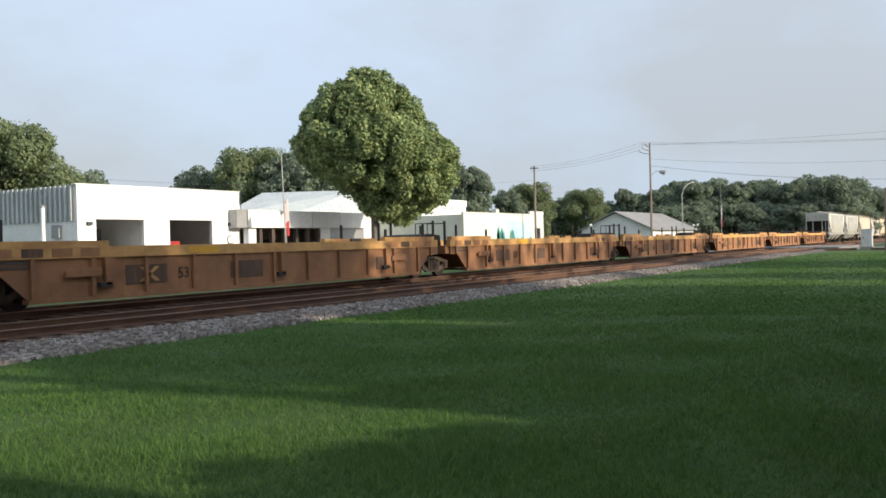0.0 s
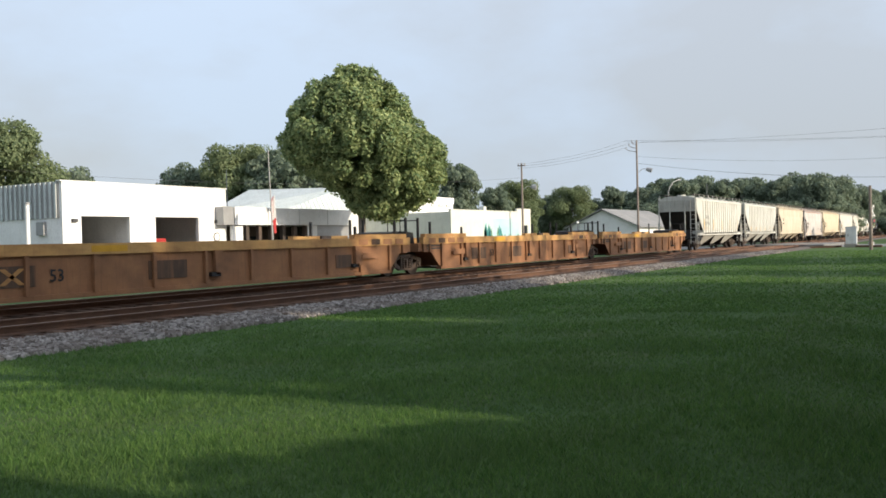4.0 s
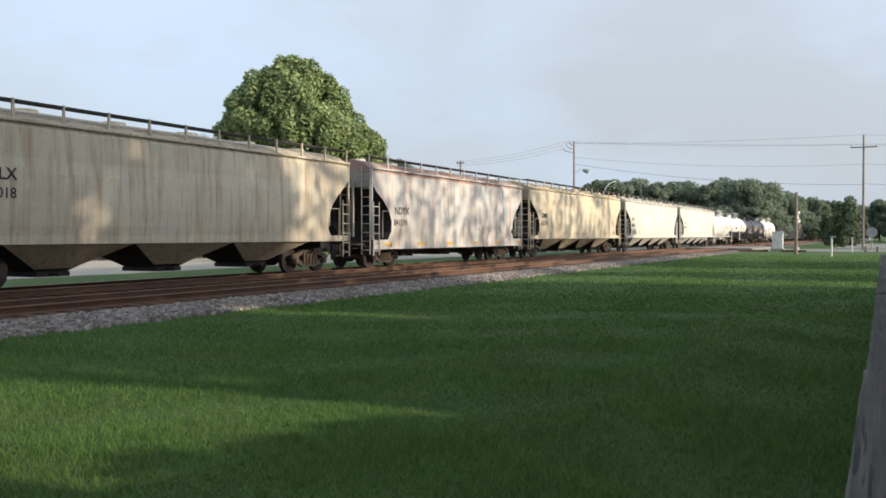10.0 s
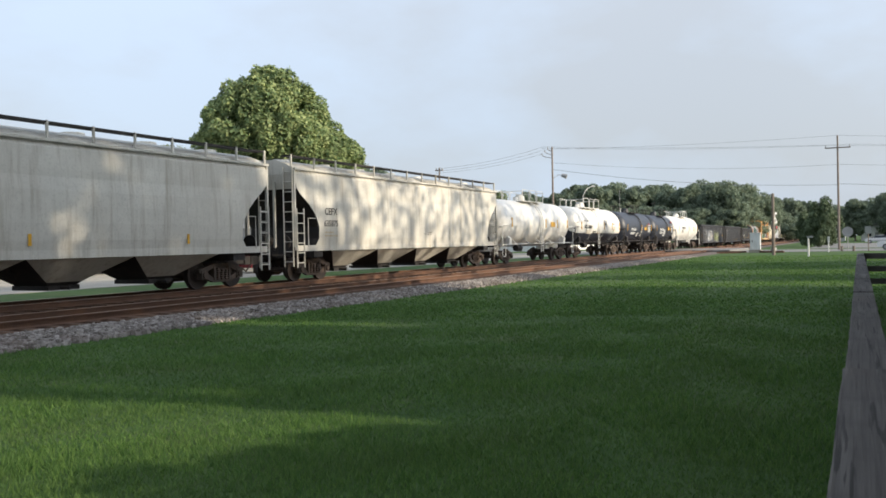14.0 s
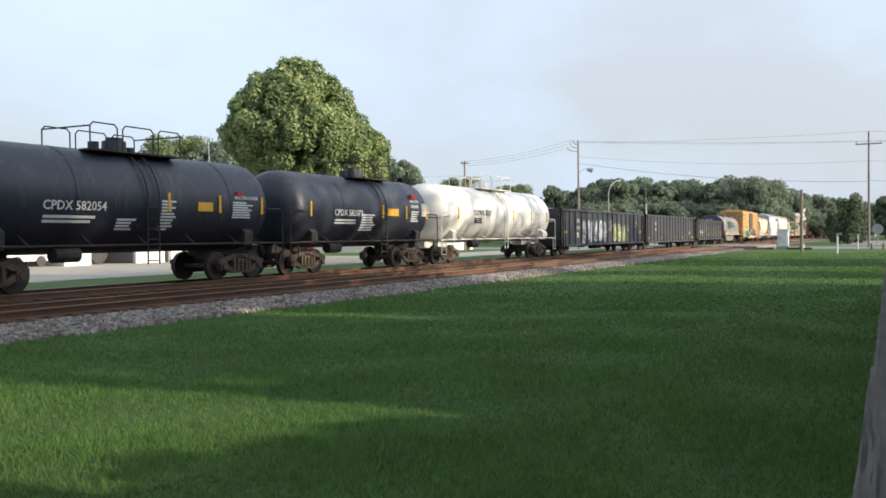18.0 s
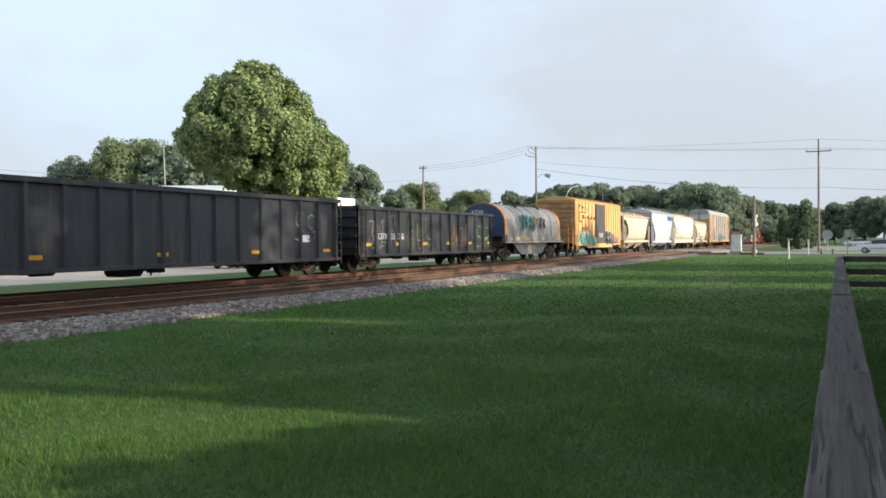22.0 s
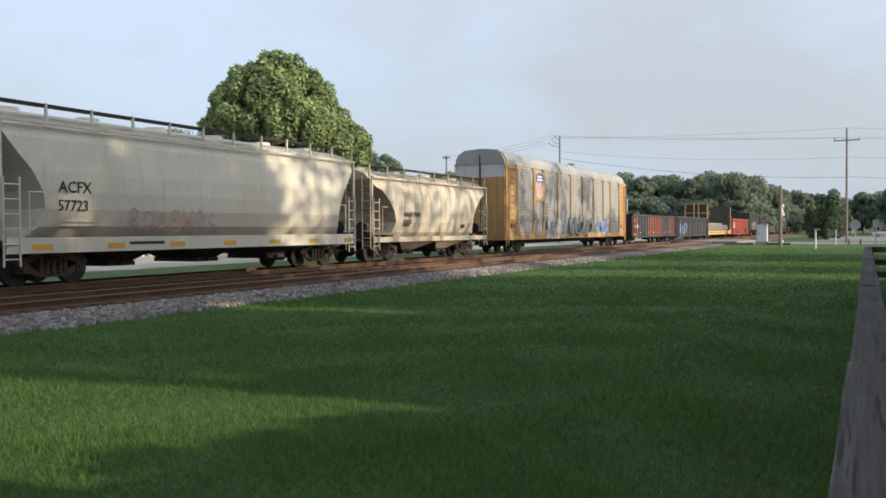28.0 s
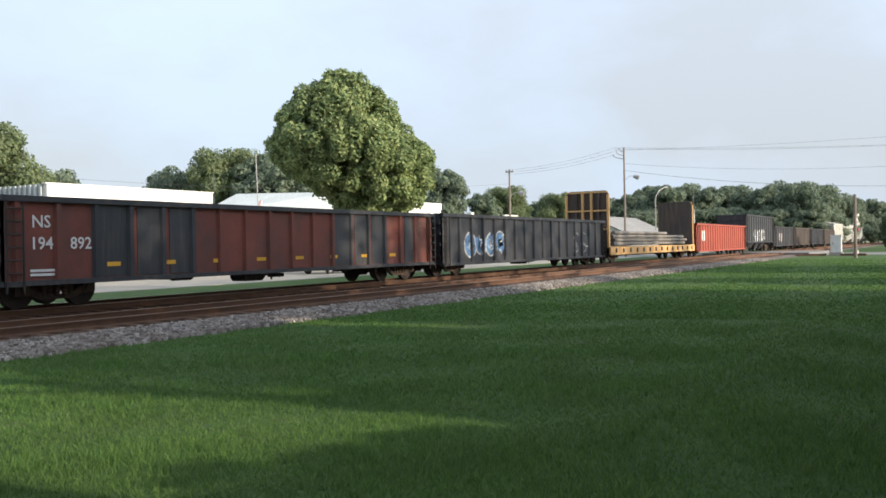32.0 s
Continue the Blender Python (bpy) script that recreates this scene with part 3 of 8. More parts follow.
# ---------------------------------------------------------------- board fence beside the camera
def fence():
    f = thing("fence", "weathered grey board fence with a flat cap rail along the lawn", "fence")
    r = random.Random(4)
    yc = -0.020
    x = -8.6
    while x < 26:
        x1 = min(x + 2.44, 26.05)
        dz = r.uniform(-0.006, 0.006)
        b = Shape()
        k = 10
        # cap board with slightly worn edges
        rings = []
        for i in range(k + 1):
            xx = x + 0.004 + (x1 - x - 0.008) * i / k
            w0, w1 = 0.088 + r.uniform(-.002, .002), (0.082 if x < 3.5 else 0.074) + r.uniform(-.002, .002)
            zt = 1.20 + dz + r.uniform(-.001, .001)
            rings.append([(xx, yc - w0, zt - 0.036), (xx, yc + w1, zt - 0.036), (xx, yc + w1, zt - 0.006), (xx, yc + w1 - 0.006, zt), (xx, yc - w0 + 0.006, zt), (xx, yc - w0, zt - 0.006)])
        b.rings(rings)
        part("cap_board", b, M_FENCE, f)
        for z in (0.42, 0.74, 1.02):
            part("rail_board", Shape().box(x + 0.01, yc + 0.048, z - 0.07, x1 - 0.01, yc + 0.072, z + 0.07), M_FENCE, f)
        part("post", Shape().box(x - 0.045, yc - 0.045, 0.0, x + 0.045, yc + 0.045, 1.162), M_FENCE, f)
        x += 2.44
    for k in range(4):
        part("nail_head", Shape().rod((3.55, yc - 0.05 + 0.03 * k, 1.2), (3.55, yc - 0.05 + 0.03 * k, 1.2045), 0.005, 8), M_GREYMETAL, f)
    for i in range(6):
        y0 = yc - 0.1 - i * 2.44
        for z in (0.45, 0.78, 1.12):
            part("rail_board", Shape().box(26.06, y0 - 2.42, z - 0.075, 26.09, y0, z + 0.075), M_FENCE_DK, f, "dark shaded fence board")
        part("post", Shape().box(25.96, y0 - 0.05, 0, 26.06, y0 + 0.05, 1.2), M_FENCE_DK, f)
    return f


fence()


# ---------------------------------------------------------------- the train
# every car: x from 0 (the end towards -X) to its length, y = 0 on the track's centre, z = 0 on the rail heads
def truck_meshes():
    wheel = Shape()
    for r0, r1, y0, y1 in ((0.47, 0.47, -0.05, 0.0), (0.455, 0.46, 0.0, 0.10)):
        wheel.rod((0, y0, 0), (0, y1, 0), r0, 20, r1)
    wheel.rod((0, 0.10, 0), (0, 0.16, 0), 0.17, 12)
    frame_ = Shape()
    frame_.slab([(-1.12, 0.06), (-1.12, 0.19), (-0.62, 0.31), (-0.45, 0.37), (0.45, 0.37), (0.62, 0.31), (1.12, 0.19), (1.12, 0.06), (0.78, 0.10),
                 (0.42, 0.23), (-0.42, 0.23), (-0.78, 0.10)], "y", -0.07, 0.07)
    frame_.slab([(-0.98, -0.02), (-0.44, -0.25), (0.44, -0.25), (0.98, -0.02), (0.80, 0.09), (0.36, -0.13), (-0.36, -0.13), (-0.80, 0.09)], "y", -0.065, 0.065)
    for sx in (-0.89, 0.89):
        frame_.box(sx - 0.15, -0.10, -0.14, sx + 0.15, 0.10, 0.16)
        frame_.rod((sx, -0.15, 0.0), (sx, -0.07, 0.0), 0.10, 10)
    for sx in (-0.42, 0.42):
        frame_.box(sx * 0.9 - 0.05, -0.10, -0.16, sx * 0.9 + 0.05, 0.10, 0.3)
    spring = Shape()
    spring.rings([[(q * math.cos(2 * math.pi * i / 8), q * math.sin(2 * math.pi * i / 8), -0.17 + 0.035 * k) for i in range(8)] for k, q in enumerate((0.06, 0.085) * 5 + (0.06,))])
    bolster = Shape()
    bolster.slab([(-1.05, 0.10), (1.05, 0.10), (1.05, 0.30), (0.5, 0.38), (-0.5, 0.38), (-1.05, 0.30)], "x", -0.19, 0.19)
    for sx in (-0.89, 0.89):
        bolster.rod((sx, -0.7, 0), (sx, 0.7, 0), 0.08, 8)
        bolster.box(sx * 0.55 - 0.06, -0.85, -0.05, sx * 0.55 + 0.06, 0.85, 0.07)
    return (wheel.mesh("wheel", M_WHEEL), frame_.mesh("side_frame", M_TRUCK), spring.mesh("spring", M_TRUCK), bolster.mesh("truck", M_TRUCK))


WHEEL_ME, FRAME_ME, SPRING_ME, BOLSTER_ME = truck_meshes()


def truck(parent, x, gap=1.78):
    t = part("truck", BOLSTER_ME, M_TRUCK, parent, "sooty cast-steel truck", pose(x, 0, 0.47))
    for s in (-1, 1):
        for sx in (-gap / 2, gap / 2):
            part("wheel", WHEEL_ME, M_WHEEL, t, m=pose(sx, 0.66 * s, 0, 0, 0, 0 if s > 0 else 180))
        part("side_frame", FRAME_ME, M_TRUCK, t, m=pose(0, 0.98 * s, 0, 0, 0, 180 if s > 0 else 0))
        for sx in (-0.21, 0.0, 0.21):
            part("spring", SPRING_ME, M_TRUCK, t, m=pose(sx, 1.04 * s, 0))
    return t


def coupler(parent, x, out):
    s = Shape()
    s.box(min(x, x + out * 0.45), -0.10, 0.76, max(x, x + out * 0.45), 0.10, 0.98)
    s.slab([(x + out * 0.42, -0.16), (x + out * 0.78, -0.13), (x + out * 0.78, 0.06), (x + out * 0.62, 0.17), (x + out * 0.42, 0.17)], "z", 0.72, 1.02)
    s.path([(x, 0.45, 0.75), (x + out * 0.4, 0.42, 0.45), (x + out * 0.75, 0.3, 0.6)], 0.025)
    return part("coupler", s, M_BLACKSTEEL, parent)


def ladder(parent, mat, x0, x1, y, z0, z1, n, name="ladder"):
    s = Shape()
    for x in (x0, x1):
        s.rod((x, y, z0), (x, y, z1), 0.028, 5)
    for i in range(n):
        z = z0 + (z1 - z0) * (i + 0.5) / n
        s.rod((x0, y, z), (x1, y, z), 0.02, 5)
    return part(name, s, mat, parent)


def end_ladder(parent, mat, x, y0, y1, z0, z1, n):
    s = Shape()
    for y in (y0, y1):
        s.rod((x, y, z0), (x, y, z1), 0.028, 5)
    for i in range(n):
        z = z0 + (z1 - z0) * (i + 0.5) / n
        s.rod((x, y0, z), (x, y1, z), 0.02, 5)
    return part("end_ladder", s, mat, parent)


def marks(parent, y, spec, mat=None):
    for words, size, x, z in spec:
        lettering(words, size, mat or M_INK, parent, x, z, y - 0.006, "reporting_mark")


def reflectors(parent, y, L, z, n, w=0.5, h=0.12, x0=1.0):
    for i in range(n):
        x = x0 + (L - 2 * x0) * i / (n - 1)
        part("reflector", Shape().box(x - w / 2, y - 0.006, z, x + w / 2, y, z + h), M_YELLOW, parent)


def covered_hopper(car, L, top, sill, mat, style, bays, ribs=0, board=True, low=0.30, sill_band=False, roof=None, cut=1.0):
    """style: 'flat' with a straight cut at the ends, 'round' with a curved one."""
    W = 1.58
    if style == "flat":
        lv = [(sill, W, 2.05), (sill + 0.3, W, 2.05), (top - 1.25, W, 0.28), (top - 0.35, W, 0.12), (top - 0.22, W - 0.05, 0.12), (top, 0.75, 0.12)]
    elif style == "round":
        lv = [(sill, W - 0.02, 1.35), (sill + 0.35, W + 0.02, 1.62), (sill + 0.8, W + 0.04, 1.62), (sill + 1.25, W + 0.04, 1.38), (sill + 1.65, W + 0.03, 0.95), (sill + 2.0, W, 0.45),
              (sill + 2.2, W, 0.22), (top - 0.55, W - 0.02, 0.12), (top - 0.35, W - 0.12, 0.12), (top - 0.15, W - 0.42, 0.12), (top, 0.7, 0.12)]
    else:
        lv = [(sill, W - 0.35, 1.5), (sill + 0.3, W - 0.10, 1.9), (sill + 0.75, W + 0.02, 2.1), (sill + 1.2, W + 0.05, 1.95), (sill + 1.7, W + 0.04, 1.5), (sill + 2.1, W, 0.95),
              (top - 0.75, W - 0.05, 0.42), (top - 0.45, W - 0.18, 0.15), (top - 0.2, W - 0.45, 0.12), (top, 0.6, 0.12)]
    lv = [(z, w, max(0.12, e * cut)) for z, w, e in lv]
    s, n = Shape(), len(lv)
    s.v = [(x, y * w, z) for z, w, e in lv for x, y in ((e, -1), (L - e, -1), (L - e, 1), (e, 1))]
    for j in range(n - 1):
        a, b = 4 * j, 4 * j + 4
        s.f += [(a + i, a + (i + 1) % 4, b + (i + 1) % 4, b + i) for i in range(4)]
    s.f += [(0, 1, 2, 3), tuple(4 * (n - 1) + i for i in range(4))]
    # end slopes get black: the recess's deep shade is put into their colour
    if style == "flat":
        part("body", s, mat, car)
        for e, d in ((0.0, 1), (L, -1)):
            za, zb = sill + 0.31, top - 1.26
            x = lambda v: e + d * v
            part("end_slope", Shape().slab([(x(2.03), za), (x(0.27), zb), (x(0.25), zb), (x(2.01), za)], "y", -W + 0.03, W - 0.03), M_BLACKSTEEL, car, "slope sheet under the end, coloured dark for its shade")
    else:
        k = n - 4
        lower = Shape()
        lower.v, lower.f = s.v[: 4 * k + 4], [f for f in s.f[:-1] if max(f) < 4 * k + 4]
        if style == "round":
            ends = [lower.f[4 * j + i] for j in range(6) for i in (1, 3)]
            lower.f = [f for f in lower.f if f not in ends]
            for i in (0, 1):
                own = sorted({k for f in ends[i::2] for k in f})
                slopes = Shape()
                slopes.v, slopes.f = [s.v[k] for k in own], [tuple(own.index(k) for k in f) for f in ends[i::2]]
                part("end_slope", slopes, M_BLACKSTEEL, car, "slope sheet under the end, coloured dark for its shade")
        upper = Shape()
        upper.v, upper.f = s.v[4 * k:], [tuple(i - 4 * k for i in f) for f in s.f if min(f) >= 4 * k]
        part("body", lower, mat, car)
        part("roof", upper, roof or mat, car)
    for k in range(ribs):
        x = 2.2 + (L - 4.4) * k / (ribs - 1)
        for sd in (-1, 1):
            part("rib", Shape().box(x - 0.035, sd * W - 0.04 * (sd < 0), sill, x + 0.035, sd * W + 0.04 * (sd > 0), top - 0.36), mat, car)
    # roof seam line and hatches
    for sd in (-1, 1):
        part("roof_edge", Shape().box(0.1, sd * (W - 0.02) - 0.05, top - 0.40, L - 0.1, sd * (W - 0.02) + 0.05, top - 0.33), mat, car)
    k = int(L / 2.6)
    for i in range(k):
        x = 1.5 + (L - 3.0) * i / (k - 1)
        part("roof_hatch", Shape().rod((x, 0, top - 0.02), (x, 0, top + 0.14), 0.38, 12, 0.34), mat, car)
    if board:
        for sd in (-1, 1):
            b = Shape()
            b.box(0.05, sd * 1.22 - 0.22, top + 0.10, L - 0.05, sd * 1.22 + 0.22, top + 0.14)
            part("running_board", b, M_BLACKSTEEL, car, "dark steel running board")
            k = int(L / 1.45)
            for i in range(k + 1):
                x = 0.1 + (L - 0.2) * i / k
                part("board_bracket", Shape().box(x - 0.03, sd * 1.42 - 0.03, top - 0.36, x + 0.03, sd * 1.42 + 0.03, top + 0.16), mat, car)
    # side sills, end platforms, corner posts, bolsters
    for sd in (-1, 1):
        y0, y1 = sorted((sd * 1.48, sd * 1.58))
        b = Shape().box(0.25, y0, sill - (0.38 if sill_band else 0.12), L - 0.25, y1, sill + (0.02 if sill_band else 0.10))
        part("side_sill", b, mat, car)
    for e, d in ((0.0, 1), (L, -1)):
        x = lambda v: e + d * v
        a = Shape()
        a.slab([(x(0.15), 0.95), (x(2.4), 0.95), (x(2.4), 1.12), (x(1.9), sill), (x(0.15), sill)], "y", -0.45, 0.45)
        a.box(min(x(0.1), x(0.22)), -1.55, 1.05, max(x(0.1), x(0.22)), 1.55, 1.32)
        a.box(min(x(1.4), x(2.0)), -1.5, 0.92, max(x(1.4), x(2.0)), 1.5, 1.2)
        part("end_sill", a, M_BLACKSTEEL, car)
        p = Shape()
        for y in (-1.52, -0.62, 0.62, 1.52):
            p.box(min(x(0.1), x(0.18)), y - 0.04, 1.2, max(x(0.1), x(0.18)), y + 0.04, top - (0.5 if style == "flat" else 0.8) + (0.4 if abs(y) > 1 else 0))
        part("end_post", p, mat, car)
        for sd in (-1, 1):
            ladder(car, mat, x(0.16), x(0.62), sd * 1.60, 0.55, *((2.35, 5) if style == "flat" else (2.75, 6)))
        end_ladder(car, mat, x(0.05), -1.5, -1.1, 0.6, top - 0.3, 10)
        rail = Shape().path([(x(0.9), -1.6, 1.3), (x(0.9), -1.6, 2.4), (x(1.4), -1.6, 2.4)], 0.02)
        part("grab_rail", rail, mat, car)
        part("air_reservoir", Shape().rod((x(0.75), 0.5, 1.6), (x(1.3), 0.5, 1.6), 0.22, 10), M_BLACKSTEEL, car)
        part("brake_wheel", Shape().rod((x(0.3), -0.9, 1.5), (x(0.36), -0.9, 1.5), 0.28, 14), M_BLACKSTEEL, car)
        coupler(car, x(0.1), -d)
        truck(car, x(2.05))
    span = (L - 5.4) / bays
    for i in range(bays):
        xa, xb = 2.7 + i * span, 2.7 + (i + 1) * span
        xm = (xa + xb) / 2
        h = Shape()
        q = 0.44
        yb = 0.80 if style == "centre" else 0.60
        h.rings([[(xa, -1.45, sill - 0.02), (xb, -1.45, sill - 0.02), (xb, 1.45, sill - 0.02), (xa, 1.45, sill - 0.02)],
                 [(xm - q, -yb, low + 0.1), (xm + q, -yb, low + 0.1), (xm + q, yb, low + 0.1), (xm - q, yb, low + 0.1)]])
        # black here stands in for shade; with sill bands on the side sheets too
        hb = part("hopper_bay", h, M_BLACKSTEEL, car, "slope sheets of the bay, coloured black for their shade")
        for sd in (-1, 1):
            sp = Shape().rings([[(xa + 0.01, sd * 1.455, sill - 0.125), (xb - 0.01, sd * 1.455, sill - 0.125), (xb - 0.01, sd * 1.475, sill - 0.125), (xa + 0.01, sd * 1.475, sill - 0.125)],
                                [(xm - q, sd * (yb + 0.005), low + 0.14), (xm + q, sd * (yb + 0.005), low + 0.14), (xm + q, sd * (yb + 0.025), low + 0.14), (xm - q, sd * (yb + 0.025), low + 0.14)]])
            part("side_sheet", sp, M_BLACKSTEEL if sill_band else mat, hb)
        g = Shape().box(xm - q - 0.08, -yb - 0.1, low, xm + q + 0.08, yb + 0.1, low + 0.13)
        g.rod((xm - 0.1, -1.05, low + 0.06), (xm - 0.1, 1.05, low + 0.06), 0.05, 8)
        part("outlet_gate", g, M_BLACKSTEEL, hb)
    c = Shape().box(0.4, -0.18, 0.82, L - 0.4, 0.18, 1.1)
    part("centre_sill", c, M_BLACKSTEEL, car)


def tank_car(car, L, mat, r=1.42, zc=2.58, top_gear=True, belt=False, white_frame=False, dome_x=None, half=2.0, rail_mat=None):
    a = 0.5
    n, rings = 32, []
    prof = [(a + 0.0, 0.02), (a + 0.06, 0.45), (a + 0.18, 0.72), (a + 0.36, 0.89), (a + 0.6, 0.98), (a + 0.85, 1.0)]
    xs = prof + [(L / 2, 1.0)] + [(L - x, q) for x, q in reversed(prof)]
    for x, q in xs:
        rings.append([(x, r * q * math.sin(2 * math.pi * i / n), zc + r * q * math.cos(2 * math.pi * i / n)) for i in range(n)])
    part("tank", Shape().rings(rings), mat, car, smooth=True)
    fm = mat if white_frame else M_BLACKSTEEL
    if belt:
        low = []
        for x, q in xs:
            low.append([(x + (0.004 if x > L / 2 else -0.004), (r + 0.006) * q * math.sin(t), zc + (r + 0.006) * q * math.cos(t)) for t in [math.pi * (0.625 + 0.75 * i / 20) for i in range(21)]])
        s = Shape()
        m = 21
        s.v = [p for ring in low for p in ring]
        s.f = [(j * m + i, j * m + i + 1, (j + 1) * m + i + 1, (j + 1) * m + i) for j in range(len(low) - 1) for i in range(m - 1)]
        part("painted_underside", s, M_TANKB, car, "black lower half", smooth=True)
    # weld bands and reflector strips
    for x in (L * 0.32, L * 0.56, L * 0.78):
        ring = [[(x + dx, (r + 0.012) * math.sin(2 * math.pi * i / n), zc + (r + 0.012) * math.cos(2 * math.pi * i / n)) for i in range(n)] for dx in (-0.04, 0.04)]
        part("band", Shape().rings(ring, cap=False), mat, car, smooth=True)
    for q in (0.13, 0.57, 0.74, 0.90):
        x = q * L
        part("reflector", Shape().slab([(x - 0.05, zc - 0.28), (x + 0.05, zc - 0.28), (x + 0.05, zc + 0.28), (x - 0.05, zc + 0.28)], "y", -r - 0.018, -r + 0.03), M_YELLOW, car)
    xm = dome_x or L * 0.5
    dome = Shape().rod((xm, 0, zc + r - 0.06), (xm, 0, zc + r + 0.32), 0.36, 16, 0.34)
    dome.rod((xm, 0, zc + r + 0.32), (xm, 0, zc + r + 0.42), 0.24, 12)
    dome.rod((xm - 0.75, 0, zc + r - 0.05), (xm - 0.75, 0, zc + r + 0.25), 0.16, 10)
    dome.rod((xm + 0.7, 0.1, zc + r - 0.05), (xm + 0.7, 0.1, zc + r + 0.2), 0.12, 10)
    part("dome", dome, mat, car)
    if top_gear:
        pl = Shape()
        for sd in (-1, 1):
            pl.box(xm - half, sd * 0.75 - 0.24, zc + r - 0.10, xm + half, sd * 0.75 + 0.24, zc + r - 0.05)
        part("platform", pl, rail_mat or fm, car)
        zt = zc + r + 0.66
        for sd in (-1, 1):
            y = sd * 0.95
            for x0, x1 in ((xm - half, xm - 0.75), (xm - 0.55, xm + 0.6), (xm + 0.8, xm + half)):
                part("handrail", Shape().path([(x0, y, zc + r - 0.08), (x0, y, zt - 0.1), (x0 + 0.1, y, zt), (x1 - 0.1, y, zt), (x1, y, zt - 0.1), (x1, y, zc + r - 0.08)], 0.022), rail_mat or fm, car)
        for x in (xm - half, xm + half):
            part("end_bar", Shape().path([(x, -0.95, zt - 0.1), (x, 0.95, zt - 0.1)], 0.022), rail_mat or fm, car)
        ld = Shape()
        for x in (xm - 0.22, xm + 0.22):
            pts = [(x, -(r + 0.09) * math.sin(t), zc + (r + 0.09) * math.cos(t)) for t in [0.45 + 0.2 * i for i in range(6)]]
            ld.path(pts + [(x, -1.53, zc - 0.4), (x, -1.53, 0.65)], 0.028)
        for k in range(6):
            ld.rod((xm - 0.22, -1.53, 0.75 + k * 0.3), (xm + 0.22, -1.53, 0.75 + k * 0.3), 0.02)
        part("ladder", ld, rail_mat or fm, car)
    # frame: stub sills, saddles, walkways and end rails
    for e, d in ((0.0, 1), (L, -1)):
        x = lambda v: e + d * v
        s = Shape().box(min(x(0.1), x(2.9)), -0.3, 0.80, max(x(0.1), x(2.9)), 0.3, 1.12)
        s.slab([(-1.35, 1.12), (1.35, 1.12), (1.38, 1.55), (1.15, 1.75), (0.6, 1.25), (-0.6, 1.25), (-1.15, 1.75), (-1.38, 1.55)], "x", min(x(1.65), x(2.05)), max(x(1.65), x(2.05)))
        s.box(min(x(0.15), x(0.75)), -1.5, 1.16, max(x(0.15), x(0.75)), 1.5, 1.21)
        part("stub_sill", s, fm if white_frame else M_BLACKSTEEL, car)
        hr = Shape().path([(x(0.2), -1.5, 0.5), (x(0.2), -1.5, 2.25), (x(0.32), -1.5, 2.35), (x(1.2), -1.5, 2.35)], 0.026)
        hr.path([(x(0.2), 1.5, 0.5), (x(0.2), 1.5, 2.35), (x(1.2), 1.5, 2.35)], 0.026)
        hr.path([(x(0.2), -1.5, 2.25), (x(0.2), 1.5, 2.25)], 0.026)
        hr.path([(x(0.2), -1.52, 0.5), (x(0.62), -1.52, 0.5), (x(0.62), -1.52, 1.18)], 0.026)
        part("end_rail", hr, fm, car)
        coupler(car, x(0.1), -d)
        truck(car, x(1.85))
    wk = Shape()
    for sd in (-1, 1):
        wk.rod((0.7, sd * 1.5, 1.2), (L - 0.7, sd * 1.5, 1.2), 0.03)
        for i in range(5):
            xx = 2.6 + (L - 5.2) * i / 4
            wk.rod((xx, sd * 1.5, 1.2), (xx, sd * 1.0, 1.55), 0.025)
    part("walkway_rail", wk, fm, car)
    air = Shape().rod((L * 0.3, -0.75, 0.95), (L * 0.3 + 0.8, -0.75, 0.95), 0.2, 12)
    part("air_reservoir", air, M_BLACKSTEEL, car)


def tank_words(car, r, zc, spec, mat=None):
    """Words that lie on the tank's round side."""
    for words, size, x, z in spec:
        lean = math.asin((z + size * 0.35 - zc) / r)
        o = lettering(words, size, mat or M_INK, car, 0, 0, 0, "reporting_mark")
        o.matrix_basis = pose(x, -(r + 0.012) * math.cos(lean), zc + r * math.sin(lean), 90 - math.degrees(lean)) @ Matrix.Translation((0, -size * 0.35, 0))


def tank_bars(car, r, zc, mat, x, z, w, h, rows):
    """Small print on the round side: plain bars."""
    q = random.Random(int(x * 91 + z * 37))
    for i in range(rows):
        zz = z - (i + 0.5) * h / rows
        lean = math.asin((zz - zc) / r)
        k = h / rows * 0.3
        part("printed_line", Shape().box(0, -0.012, -k, w * q.uniform(0.6, 1), 0.004, k), mat, car, m=pose(x, -r * math.cos(lean), zz, -math.degrees(lean)))


